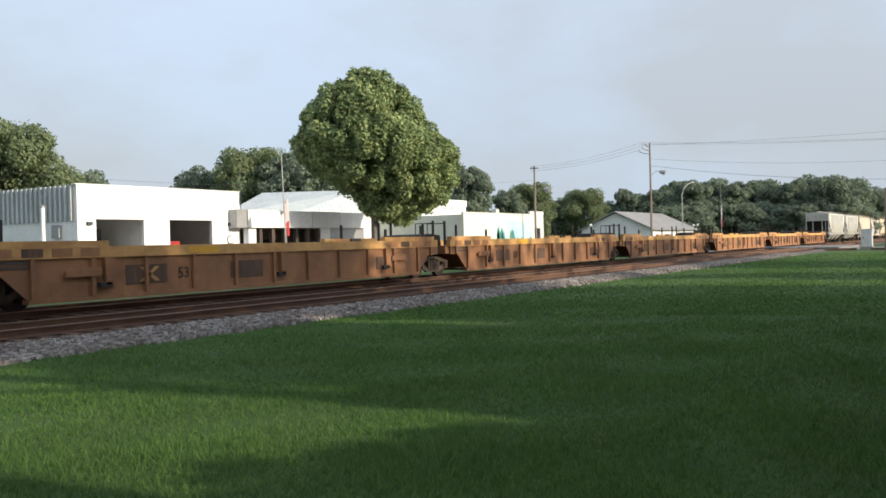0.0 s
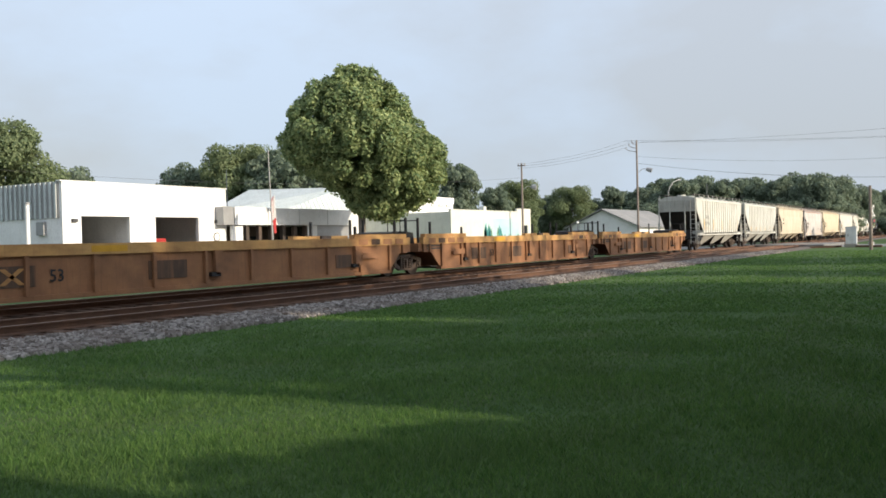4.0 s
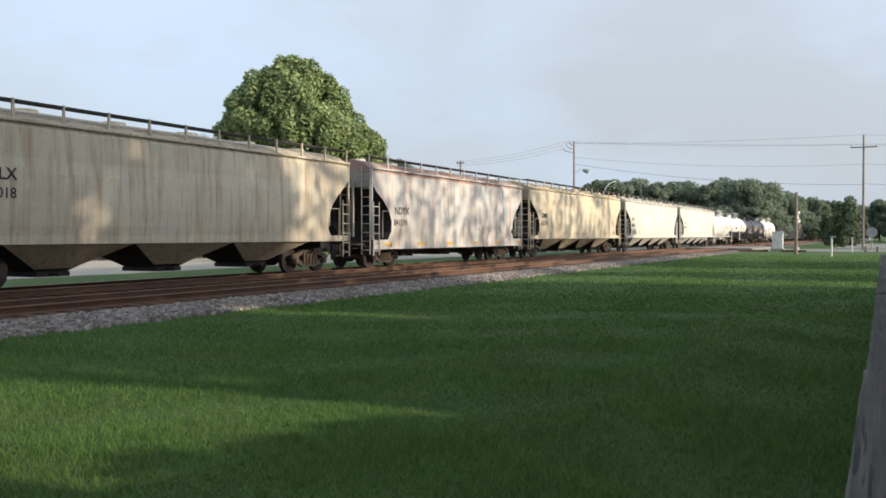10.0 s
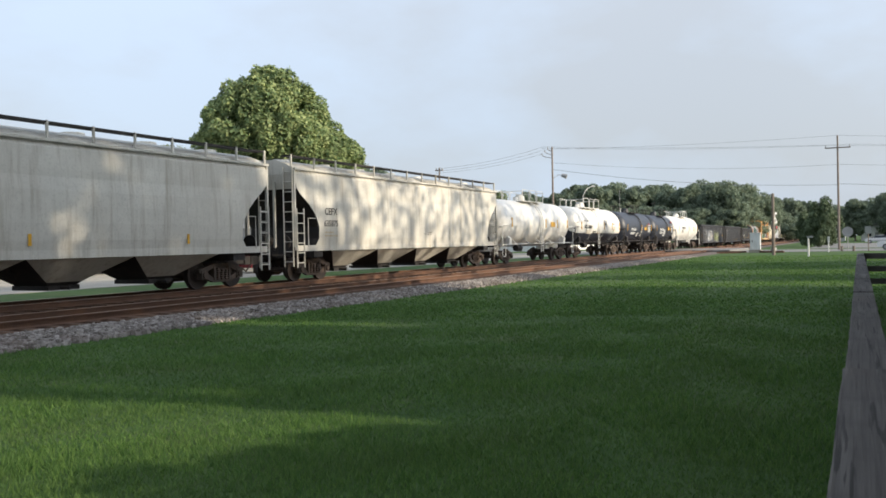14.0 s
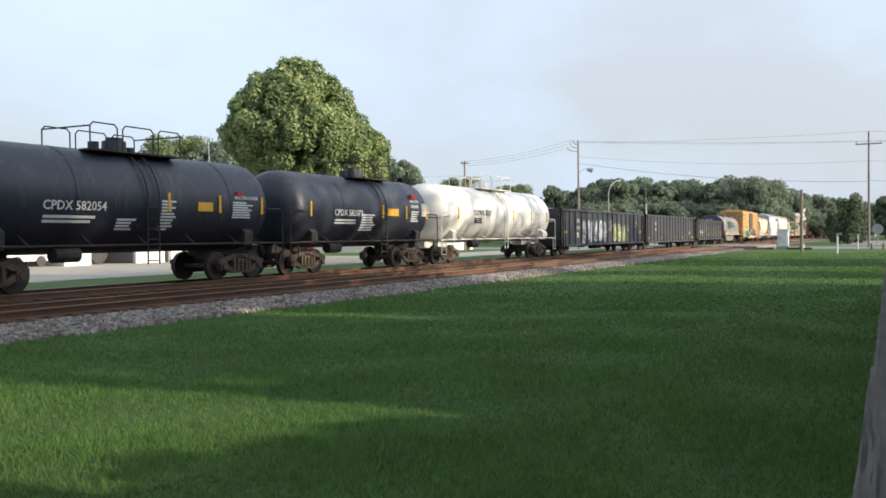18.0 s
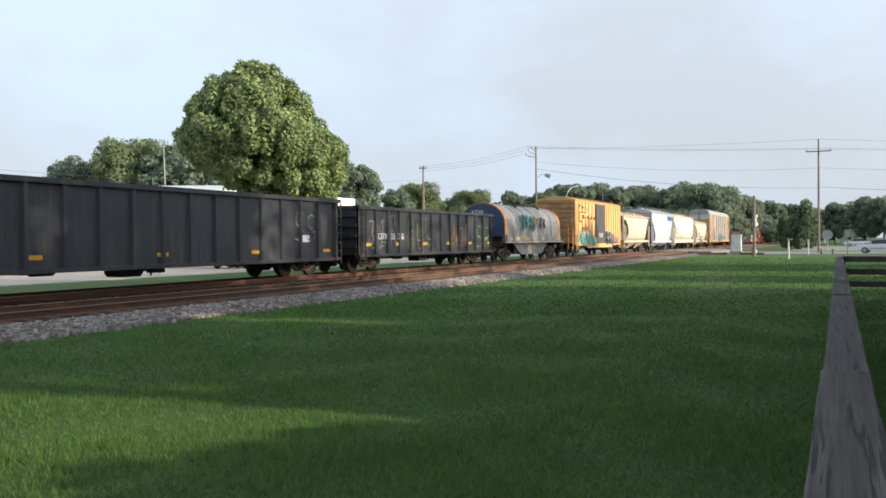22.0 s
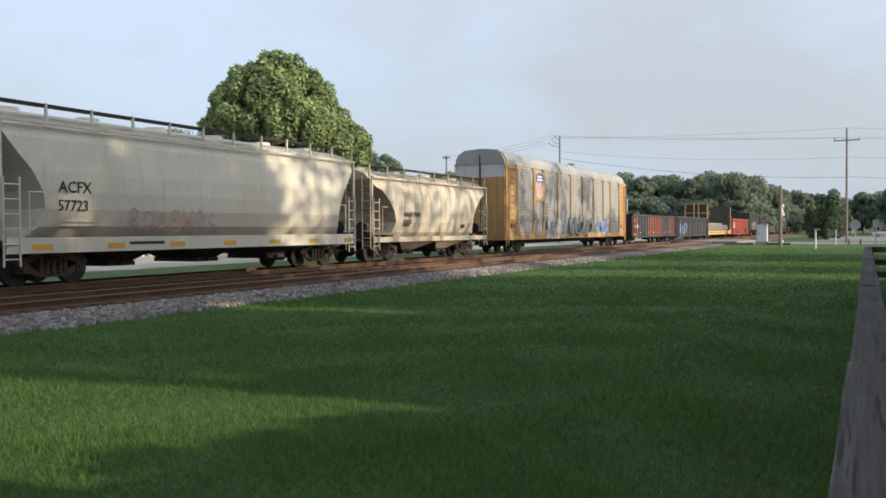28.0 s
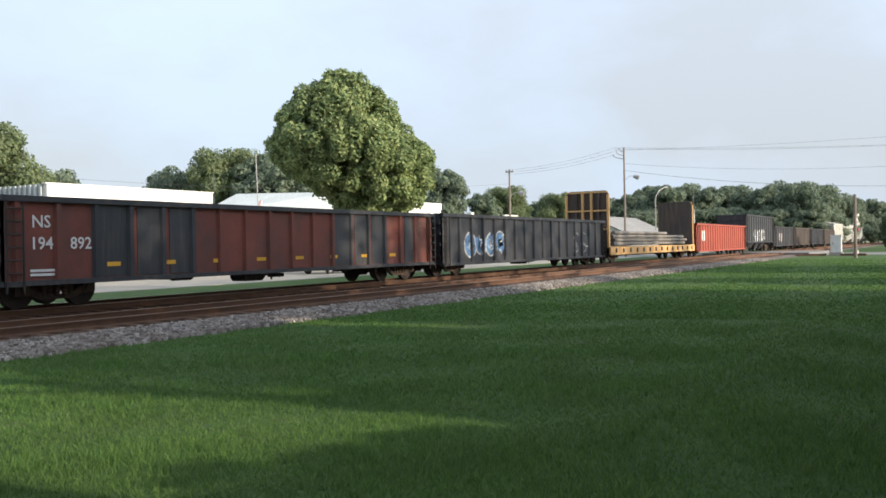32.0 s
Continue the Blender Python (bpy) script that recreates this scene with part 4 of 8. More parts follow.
def gondola(car, L, mat, top=2.95, bot=0.74, ribs=14, end_ribs=True, hopper=False, W=1.55):
    for sd in (-1, 1):
        y0, y1 = sorted((sd * (W - 0.05), sd * W))
        part("side_sheet", Shape().box(0.1, y0, bot, L - 0.1, y1, top), mat, car)
    for i in range(ribs):
        x = 0.45 + (L - 0.9) * i / (ribs - 1)
        for sd in (-1, 1):
            r = Shape().slab([(x - 0.11, sd * W), (x + 0.11, sd * W), (x + 0.06, sd * (W + 0.09)), (x - 0.06, sd * (W + 0.09))], "z", bot + 0.03, top - 0.05)
            part("rib", r, mat, car)
    ch = Shape()
    for sd in (-1, 1):
        y0, y1 = sorted((sd * (W - 0.08), sd * (W + 0.12)))
        ch.box(0.05, y0, top - 0.08, L - 0.05, y1, top + 0.06)
        ch.box(0.05, y0, bot - 0.06, L - 0.05, y1, bot + 0.06)
    for x in (0.05, L - 0.15):
        ch.box(x, -W, top - 0.08, x + 0.1, W, top + 0.06)
    part("top_chord", ch, mat, car)
    for x, d in ((0.1, -1), (L - 0.1, 1)):
        part("end_wall", Shape().box(min(x, x - d * 0.06), -W, bot, max(x, x - d * 0.06), W, top), mat, car)
        for k in range(4):
            z = bot + 0.35 + k * (top - bot - 0.5) / 3.6
            part("end_rib", Shape().box(min(x, x + d * 0.08), -W + 0.05, z, max(x, x + d * 0.08), W - 0.05, z + 0.14), mat, car)
    fl = Shape().box(0.1, -W + 0.05, 1.05, L - 0.1, W - 0.05, 1.12)
    fl.box(0.2, -0.22, 0.78, L - 0.2, 0.22, 1.05)
    part("floor", fl, M_BLACKSTEEL, car)
    for e, d in ((0.0, 1), (L, -1)):
        x = lambda v: e + d * v
        b = Shape().box(min(x(1.6), x(2.1)), -1.4, 0.85, max(x(1.6), x(2.1)), 1.4, 1.06)
        b.box(min(x(0.05), x(0.25)), -1.5, 0.8, max(x(0.05), x(0.25)), 1.5, 1.06)
        part("bolster", b, M_BLACKSTEEL, car)
        for sd in (-1, 1):
            ladder(car, M_BLACKSTEEL, x(0.12), x(0.55), sd * (W + 0.14), 0.45, top - 0.1, 7)
        coupler(car, x(0.1), -d)
        truck(car, x(1.9))
    for i in range(3):
        x = L * (0.3 + 0.2 * i)
        part("cross_beam", Shape().box(x - 0.5, -1.1, 0.55, x - 0.1, 1.1, 0.75), M_BLACKSTEEL, car)
        part("air_reservoir", Shape().rod((x, -0.8, 0.66), (x + 0.7, -0.8, 0.66), 0.17, 10), M_BLACKSTEEL, car)
    m = L * 0.44
    part("brake_cylinder", Shape().slab([(m, 0.72), (m, 0.46), (m + 0.12, 0.36), (m + 0.85, 0.36), (m + 0.98, 0.48), (m + 0.98, 0.72)], "y", -1.05, -0.45), M_BLACKSTEEL, car)
    part("brake_lever", Shape().rod((m + 1.5, -0.9, 0.75), (m + 1.45, -0.9, 0.36), 0.035, 6).rod((m + 1.8, -0.9, 0.75), (m + 1.85, -0.9, 0.42), 0.03, 6).box(m + 1.35, -0.98, 0.44, m + 2.0, -0.82, 0.56), M_BLACKSTEEL, car)
    for a, b in ((2.6, m - 0.1), (m + 1.0, L - 2.6)):
        part("brake_rod", Shape().rod((a, -0.85, 0.62), (b, -0.85, 0.60), 0.025, 6), M_BLACKSTEEL, car)


def well_unit(car, L, first=False, last=False, seed=0, paint=None, chord=None):
    W = 1.52
    side, top_paint = paint or M_WELL, chord or M_WELLTOP
    cut = 2.15
    for sd in (-1, 1):
        y0, y1 = sorted((sd * (W - 0.06), sd * W))
        s = Shape().slab([(0.6, 0.92), (1.15, 0.92), (cut - 0.25, 0.25), (L - cut + 0.25, 0.25), (L - 1.15, 0.92), (L - 0.6, 0.92), (L - 0.6, 1.28), (0.6, 1.28)], "y", y0, y1)
        part("side_wall", s, side, car)
        y0, y1 = sorted((sd * (W - 0.20), sd * (W + 0.06)))
        part("top_chord", Shape().box(0.5, y0, 1.24, L - 0.5, y1, 1.52), top_paint, car, "faded orange-yellow top chord")
        part("bottom_chord", Shape().box(cut - 0.3, y0, 0.19, L - cut + 0.3, y1, 0.31), side, car)
        k = 11
        for i in range(k):
            x = cut - 0.2 + (L - 2 * cut + 0.4) * i / (k - 1)
            yy0, yy1 = sorted((sd * W, sd * (W + 0.09)))
            part("stiffener", Shape().box(x - 0.05, yy0, 0.3, x + 0.05, yy1, 1.25), side, car)
        for x in (4.05, L * 0.52, L - 4.05):
            yy0, yy1 = sorted((sd * W, sd * (W + 0.13)))
            gp = part("gusset_post", Shape().slab([(x - 0.16, 1.25), (x + 0.16, 1.25), (x + 0.13, 0.55), (x - 0.13, 0.55)], "y", yy0, yy1), side, car)
            part("lashing_bracket", Shape().box(x - 0.3, yy0, 0.5, x + 0.05, yy1 + 0.02, 0.62), M_BLACKSTEEL, gp)
        for xa, xb in ((0.7, 4.1), (L - 4.1, L - 0.7)):
            y2, y3 = sorted((sd * (W - 0.22), sd * (W + 0.02)))
            gr = part("guide_plate", Shape().box(xa, y2, 1.523, xb, y3, 1.66), top_paint, car, "raised yellow guide plate")
            for i in range(4):
                xx = xa + 0.2 + i * 0.78
                part("data_block", Shape().box(xx, sd * (W + 0.064) - 0.003, 1.28, xx + 0.55, sd * (W + 0.064) + 0.003, 1.48), M_WELLPANEL if i == 1 else side, gr)
        for x in (1.0, L - 1.0):
            yy0, yy1 = sorted((sd * W, sd * (W + 0.08)))
            part("stiffener", Shape().box(x - 0.05, yy0, 0.92, x + 0.05, yy1, 1.25), side, car)
        part("chord_seam", Shape().box(L * 0.33, sd * (W + 0.062) - 0.004, 1.30, L * 0.33 + 1.1, sd * (W + 0.062) + 0.004, 1.46), M_YELLOW, car)
        for x in (4.6, L * 0.41):
            fr = part("inset_panel", Shape().box(x, sd * W - 0.015, 0.52, x + 1.35, sd * W + 0.015, 1.02), M_WELLPANEL, car, "dark stencilled panel")
            yy = sd * (W + 0.02)
            for sg in ((-1, 1) if seed in (1, 4) and x == 4.6 else ()):
                part("stencil_stroke", Shape().slab([(x + 0.42 + 0.25 * (1 - sg), 0.58), (x + 0.58 + 0.25 * (1 - sg), 0.58), (x + 0.58 + 0.25 * (1 + sg), 0.96), (x + 0.42 + 0.25 * (1 + sg), 0.96)], "y", min(yy, yy - sd * 0.006), max(yy, yy - sd * 0.006)), top_paint, fr)
        for x in (3.3, L - 3.3):
            yy0, yy1 = sorted((sd * W, sd * (W + 0.12)))
            part("step_bracket", Shape().slab([(x - 0.5, 0.78), (x + 0.5, 0.78), (x + 0.5, 1.0), (x - 0.3, 1.0), (x - 0.5, 0.92)], "y", yy0, yy1), side, car)
        for x in (L * 0.77,):
            part("patch_plate", Shape().box(x, sd * W - (0.02 if sd < 0 else 0), 0.5, x + 0.9, sd * W + (0.02 if sd > 0 else 0), 0.95), M_WELLPANEL, car)
    for i in range(6):
        x = cut + (L - 2 * cut) * i / 5
        part("floor_beam", Shape().box(x - 0.15, -W, 0.22, x + 0.15, W, 0.3), M_BLACKSTEEL, car)
    for e, d in ((0.0, 1), (L, -1)):
        x = lambda v: e + d * v
        deck = Shape().slab([(x(0.3), 1.28), (x(0.3), 0.95), (x(1.5), 0.95), (x(2.5), 0.3), (x(2.6), 0.3), (x(2.6), 1.28)], "y", -W + 0.07, W - 0.07)
        part("end_platform", deck, side, car)
        for ya, yb in ((-1.45, -1.2), (1.2, 1.45)):
            part("container_guide", Shape().box(min(x(1.9), x(2.5)), ya, 1.5, max(x(1.9), x(2.5)), yb, 1.66), M_GONBRN, car)
        part("hitch_block", Shape().box(min(x(0.9), x(1.5)), -0.35, 1.28, max(x(0.9), x(1.5)), 0.35, 1.55), M_GONBRN, car)
        for xx, y, z1 in ((0.45, -1.35, 2.3), (0.45, 1.35, 2.3), (1.3, -1.4, 2.15), (2.9, 1.42, 2.2), (3.9, -1.42, 1.95)):
            part("end_post", Shape().box(x(xx) - 0.04, y - 0.04, 1.3, x(xx) + 0.04, y + 0.04, z1), M_BLACKSTEEL, car)
        part("end_handrail", Shape().path([(x(0.45), -1.35, 2.2), (x(0.45), -0.5, 2.2), (x(0.45), -0.5, 1.3)], 0.025), M_BLACKSTEEL, car)
        part("brake_box", Shape().slab([(x(0.1), 0.95), (x(0.95), 0.95), (x(0.8), 1.72), (x(0.1), 1.78)], "y", -0.9, 0.9), M_BLACKSTEEL, car)
        if (d > 0 and first) or (d < 0 and last):
            truck(car, x(1.15))
            coupler(car, x(0.35), -d)
        elif d > 0:
            truck(car, -0.0)


def boxcar(car, L):
    W, top, bot = 1.55, 4.45, 0.86
    s = Shape()
    s.slab([(-W, bot + 0.2), (W, bot + 0.2), (W, top), (0.8, top + 0.22), (-0.8, top + 0.22), (-W, top)], "x", 0.15, L - 0.15)
    part("body", s, M_BOX, car)
    rf = Shape().slab([(-W - 0.06, top - 0.02), (W + 0.06, top - 0.02), (W + 0.06, top + 0.04), (0.8, top + 0.28), (-0.8, top + 0.28), (-W - 0.06, top + 0.04)], "x", 0.1, L - 0.1)
    part("roof", rf, M_BOX, car)
    for i in range(11):
        x = 0.6 + (L - 1.2) * i / 10
        part("roof_rib", Shape().slab([(-W - 0.05, top + 0.03), (W + 0.05, top + 0.03), (W + 0.05, top + 0.08), (0.8, top + 0.33), (-0.8, top + 0.33), (-W - 0.05, top + 0.08)], "x", x - 0.05, x + 0.05), M_BOX, car)
    xa, xb = L * 0.405, L * 0.598
    for sd in (-1, 1):
        posts = [0.2 + (xa - 0.2) * i / 6 for i in range(6)] + [xb + (L - 0.2 - xb) * (i + 1) / 7 for i in range(7)]
        for x in posts:
            y0, y1 = sorted((sd * W, sd * (W + 0.06)))
            part("side_post", Shape().box(x - 0.05, y0, bot + 0.05, x + 0.05, y1, top - 0.05), M_BOX, car)
        y0, y1 = sorted((sd * W, sd * (W + 0.09)))
        part("side_sill", Shape().slab([(0.2, bot + 0.3), (0.2, bot + 0.02), (3.2, bot + 0.02), (3.8, bot - 0.18), (L - 3.8, bot - 0.18), (L - 3.2, bot + 0.02), (L - 0.2, bot + 0.02), (L - 0.2, bot + 0.3)], "y", y0, y1), M_BOX, car)
        d = Shape().box(xa, *((y0, bot + 0.3, xb, y1 + 0.03, top - 0.1) if sd > 0 else (y0 - 0.03, bot + 0.3, xb, y1, top - 0.1)))
        door = part("sliding_door", d, M_BOXDOOR, car, "dark repainted sliding door")
        for k in range(13):
            z = bot + 0.42 + k * (top - bot - 0.65) / 12.5
            yy = sd * (W + 0.12)
            part("door_rib", Shape().box(xa + 0.06, yy - 0.02, z, xb - 0.06, yy + 0.03, z + 0.09), M_BOXDOOR, door)
        part("door_rail", Shape().box(xa - 0.1, sd * (W + 0.1) - 0.05, bot + 0.2, L - 0.4, sd * (W + 0.1) + 0.05, bot + 0.28), M_BLACKSTEEL, car)
    for e, d in ((0.15, -1), (L - 0.15, 1)):
        part("end_panel", Shape().box(min(e, e + d * 0.012), -W + 0.02, bot + 0.22, max(e, e + d * 0.012), W - 0.02, top - 0.1), M_BOXEND, car, "rusty yellow end panel")
        for k in range(9):
            z = bot + 0.35 + k * 0.38
            x0, x1 = sorted((e, e + d * 0.07))
            part("end_rib", Shape().slab([(-W + 0.12, z), (W - 0.12, z), (W - 0.25, z + 0.22), (-W + 0.25, z + 0.22)], "x", x0, x1), M_BOXEND, car)
    for e, d in ((0.0, 1), (L, -1)):
        x = lambda v: e + d * v
        for sd in (-1, 1):
            ladder(car, M_BOX, x(0.25), x(0.68), sd * (W + 0.12), 0.5, 2.2 if d < 0 else top - 0.3, 5 if d < 0 else 9)
        end_ladder(car, M_BOX, x(0.02), -1.45, -1.05, 0.6, 2.4, 5)
        b = Shape().box(min(x(0.15), x(3.2)), -0.25, 0.8, max(x(0.15), x(3.2)), 0.25, 1.06)
        b.box(min(x(1.6), x(2.2)), -1.4, 0.85, max(x(1.6), x(2.2)), 1.4, 1.06)
        part("bolster", b, M_BLACKSTEEL, car)
        coupler(car, x(0.1), -d)
        truck(car, x(2.0))
    part("underframe", Shape().box(0.3, -0.3, 0.8, L - 0.3, 0.3, 1.06), M_BLACKSTEEL, car)


def autorack(car, L):
    W, top, bot = 1.56, 5.2, 0.78
    part("sill", Shape().box(0.2, -W, bot, L - 0.2, W, bot + 0.36), M_AUTOYEL, car, "yellow side sill with rust")
    core = Shape().box(0.5, -W + 0.06, bot + 0.36, L - 0.5, W - 0.06, top)
    part("side_screen", core, M_AUTO, car)
    n = 34
    for sd in (-1, 1):
        slat = Shape().slab([(sd * (W - 0.07), 0), (sd * (W - 0.015), 0.045), (sd * (W - 0.07), 0.09)], "x", 0.6, L - 0.6).mesh("screen_slat", M_AUTO)
        for k in range(n):
            part("screen_slat", slat, M_AUTO, car, m=pose(0, 0, bot + 0.42 + k * (top - bot - 0.5) / n))
        xs = [0.55, 2.25, 5.15, 7.05, 9.9, 12.8, 15.65, 18.5, 21.25, 23.4, 26.25, L - 0.4]
        for x in xs:
            y0, y1 = sorted((sd * (W - 0.05), sd * (W + 0.03)))
            w = 0.2 if x in (xs[0], xs[-1]) else 0.075
            part("post", Shape().box(x - w, y0, bot + 0.365, x + w, y1, top - 0.103), M_AUTOYEL, car, "yellow post")
            if x in (2.25, 5.15, 7.05, 23.4, 26.25):
                part("post_foot", Shape().slab([(x - 0.34, bot + 0.37), (x + 0.34, bot + 0.37), (x + 0.09, bot + 1.25), (x - 0.09, bot + 1.25)], "y", y0 - 0.006, y1 + 0.006), M_AUTOYEL, car)
            part("post_cap", Shape().box(x - w - 0.2, y0 - 0.012, top - 0.10, x + w + 0.2, y1 + 0.012, top + 0.035), M_AUTOYEL, car)
        for xa, xb in ((0.4, 2.3), (26.2, L - 0.45)):
            y0, y1 = sorted((sd * (W - 0.05), sd * (W - 0.008)))
            part("end_side_panel", Shape().box(xa, y0, bot + 0.36, xb, y1, top), M_AUTOYEL, car, "yellow side panel at the end")
            xe = 0.5 if xa < 5 else L - 0.5
            part("end_head_plate", Shape().box(min(xa, xe) - 0.1, y0 - 0.06, top - 0.24, max(xb, xe) + 0.1, y1 + 0.06, top - 0.105), M_AUTOYEL, car)
            xm = xa + 1.05 if xa < 5 else xb - 1.05
            for k in range(9):
                part("step_pocket", Shape().box(xm - 0.2, min(y0, y1) - 0.012, bot + 0.75 + k * 0.36, xm + 0.2, max(y0, y1) + 0.012, bot + 0.83 + k * 0.36), M_AUTORUST, car)
            xg = xm + (-0.42 if xa < 5 else 0.42)
            part("door_seam", Shape().box(xg - 0.035, min(y0, y1) - 0.014, bot + 0.4, xg + 0.035, max(y0, y1) + 0.014, top - 0.26), M_AUTORUST, car)
            part("lock_box", Shape().box(xm - 0.32, min(y0, y1) - 0.07, bot + 0.72, xm + 0.12, max(y0, y1) + 0.07, bot + 0.98), M_AUTORUST, car)
        reflectors(car, sd * W - (0.0 if sd < 0 else -0.006), L, bot + 0.12, 9, 0.6, 0.12, 2.0)
    pr = [(-W, top), (W, top), (W - 0.03, top + 0.25), (W - 0.2, top + 0.58), (W - 0.6, top + 0.82), (0, top + 0.9), (-W + 0.6, top + 0.82), (-W + 0.2, top + 0.58), (-W + 0.03, top + 0.25)]
    part("roof", Shape().slab(pr, "x", 0.2, L - 0.2), M_AUTOROOF, car, "dull silver rounded roof")
    for i in range(12):
        x = 0.4 + (L - 0.8) * i / 11
        q = [(y * 1.004, z + (0.006 if z > top else 0)) for y, z in pr]
        part("roof_rib", Shape().slab(q, "x", x - 0.015, x + 0.015), M_AUTOROOF, car)
    for x in (0.42, L - 0.42):
        q = [(y * 1.02, z + (0.02 if z > top else 0)) for y, z in pr]
        part("roof_edge", Shape().slab(q, "x", x - 0.04, x + 0.04), M_BLACKSTEEL, car)
    for e, d in ((0.35, -1), (L - 0.35, 1)):
        x0, x1 = sorted((e, e + d * 0.1))
        dr = Shape().box(x0, -W + 0.05, bot + 0.35, x1, W - 0.05, top - 0.75)
        door = part("end_door", dr, M_AUTOYEL, car, "yellow end door")
        part("end_cap", Shape().slab([(-W + 0.03, top - 0.75), (W - 0.03, top - 0.75), (W - 0.07, top + 0.24), (W - 0.3, top + 0.6), (W - 0.65, top + 0.84), (-W + 0.65, top + 0.84), (-W + 0.3, top + 0.6), (-W + 0.07, top + 0.24)], "x", x0, x1), M_CAPSILVER, car, "silver upper end panel")
        for y in (-0.5, 0.0, 0.5):
            xx = e + d * 0.13
            part("door_post", Shape().box(xx - 0.03, y - 0.04, bot + 0.4, xx + 0.03, y + 0.04, top + (0.55 if y == 0 else -0.8)), M_BLACKSTEEL if y == 0 else M_AUTOYEL, door)
    for e, d in ((0.0, 1), (L, -1)):
        x = lambda v: e + d * v
        for sd in (-1, 1):
            ladder(car, M_AUTOYEL, x(0.25), x(0.65), sd * (W + 0.06), 0.45, top - 0.2, 11)
        b = Shape().box(min(x(0.1), x(5.0)), -0.3, 0.72, max(x(0.1), x(5.0)), 0.3, bot)
        b.box(min(x(3.3), x(3.9)), -1.4, 0.7, max(x(3.3), x(3.9)), 1.4, bot)
        part("bolster", b, M_BLACKSTEEL, car)
        coupler(car, x(0.1), -d)
        truck(car, x(3.6))
    part("centre_sill", Shape().box(0.3, -0.4, 0.5, L - 0.3, 0.4, bot), M_BLACKSTEEL, car)
    # plain shield on its placard
    yb = -W - 0.035
    part("placard", Shape().box(5.24, yb - 0.0, 3.2, 6.96, -W + 0.0, top - 0.15), M_AUTOYEL, car, "yellow placard panel")
    cx, cz = 6.1, 4.05
    sh = [(cx - 0.62, cz + 0.35), (cx - 0.55, cz - 0.35), (cx - 0.3, cz - 0.62), (cx, cz - 0.72), (cx + 0.3, cz - 0.62), (cx + 0.55, cz - 0.35), (cx + 0.62, cz + 0.35)]
    part("shield", Shape().slab(sh, "y", yb - 0.008, yb - 0.002), M_WINK, car, "white shield with red stripes")
    for i in range(6):
        xx = cx - 0.46 + i * 0.184
        part("shield_stripe", Shape().box(xx - 0.04, yb - 0.012, cz - 0.55 + abs(i - 2.5) * 0.06, xx + 0.04, yb - 0.008, cz + 0.32), M_RED, car)
    part("shield_head", Shape().slab([(cx - 0.66, cz + 0.33), (cx + 0.66, cz + 0.33), (cx + 0.7, cz + 0.72), (cx + 0.45, cz + 0.86), (cx, cz + 0.93), (cx - 0.45, cz + 0.86), (cx - 0.7, cz + 0.72)], "y", yb - 0.014, yb - 0.004), M_BLUE, car, "blue head of the shield")
    for i, w in enumerate((0.9, 1.0)):
        part("shield_bar", Shape().box(cx - w / 2, yb - 0.018, cz + 0.62 - i * 0.2, cx + w / 2, yb - 0.014, cz + 0.73 - i * 0.2), M_WINK, car)


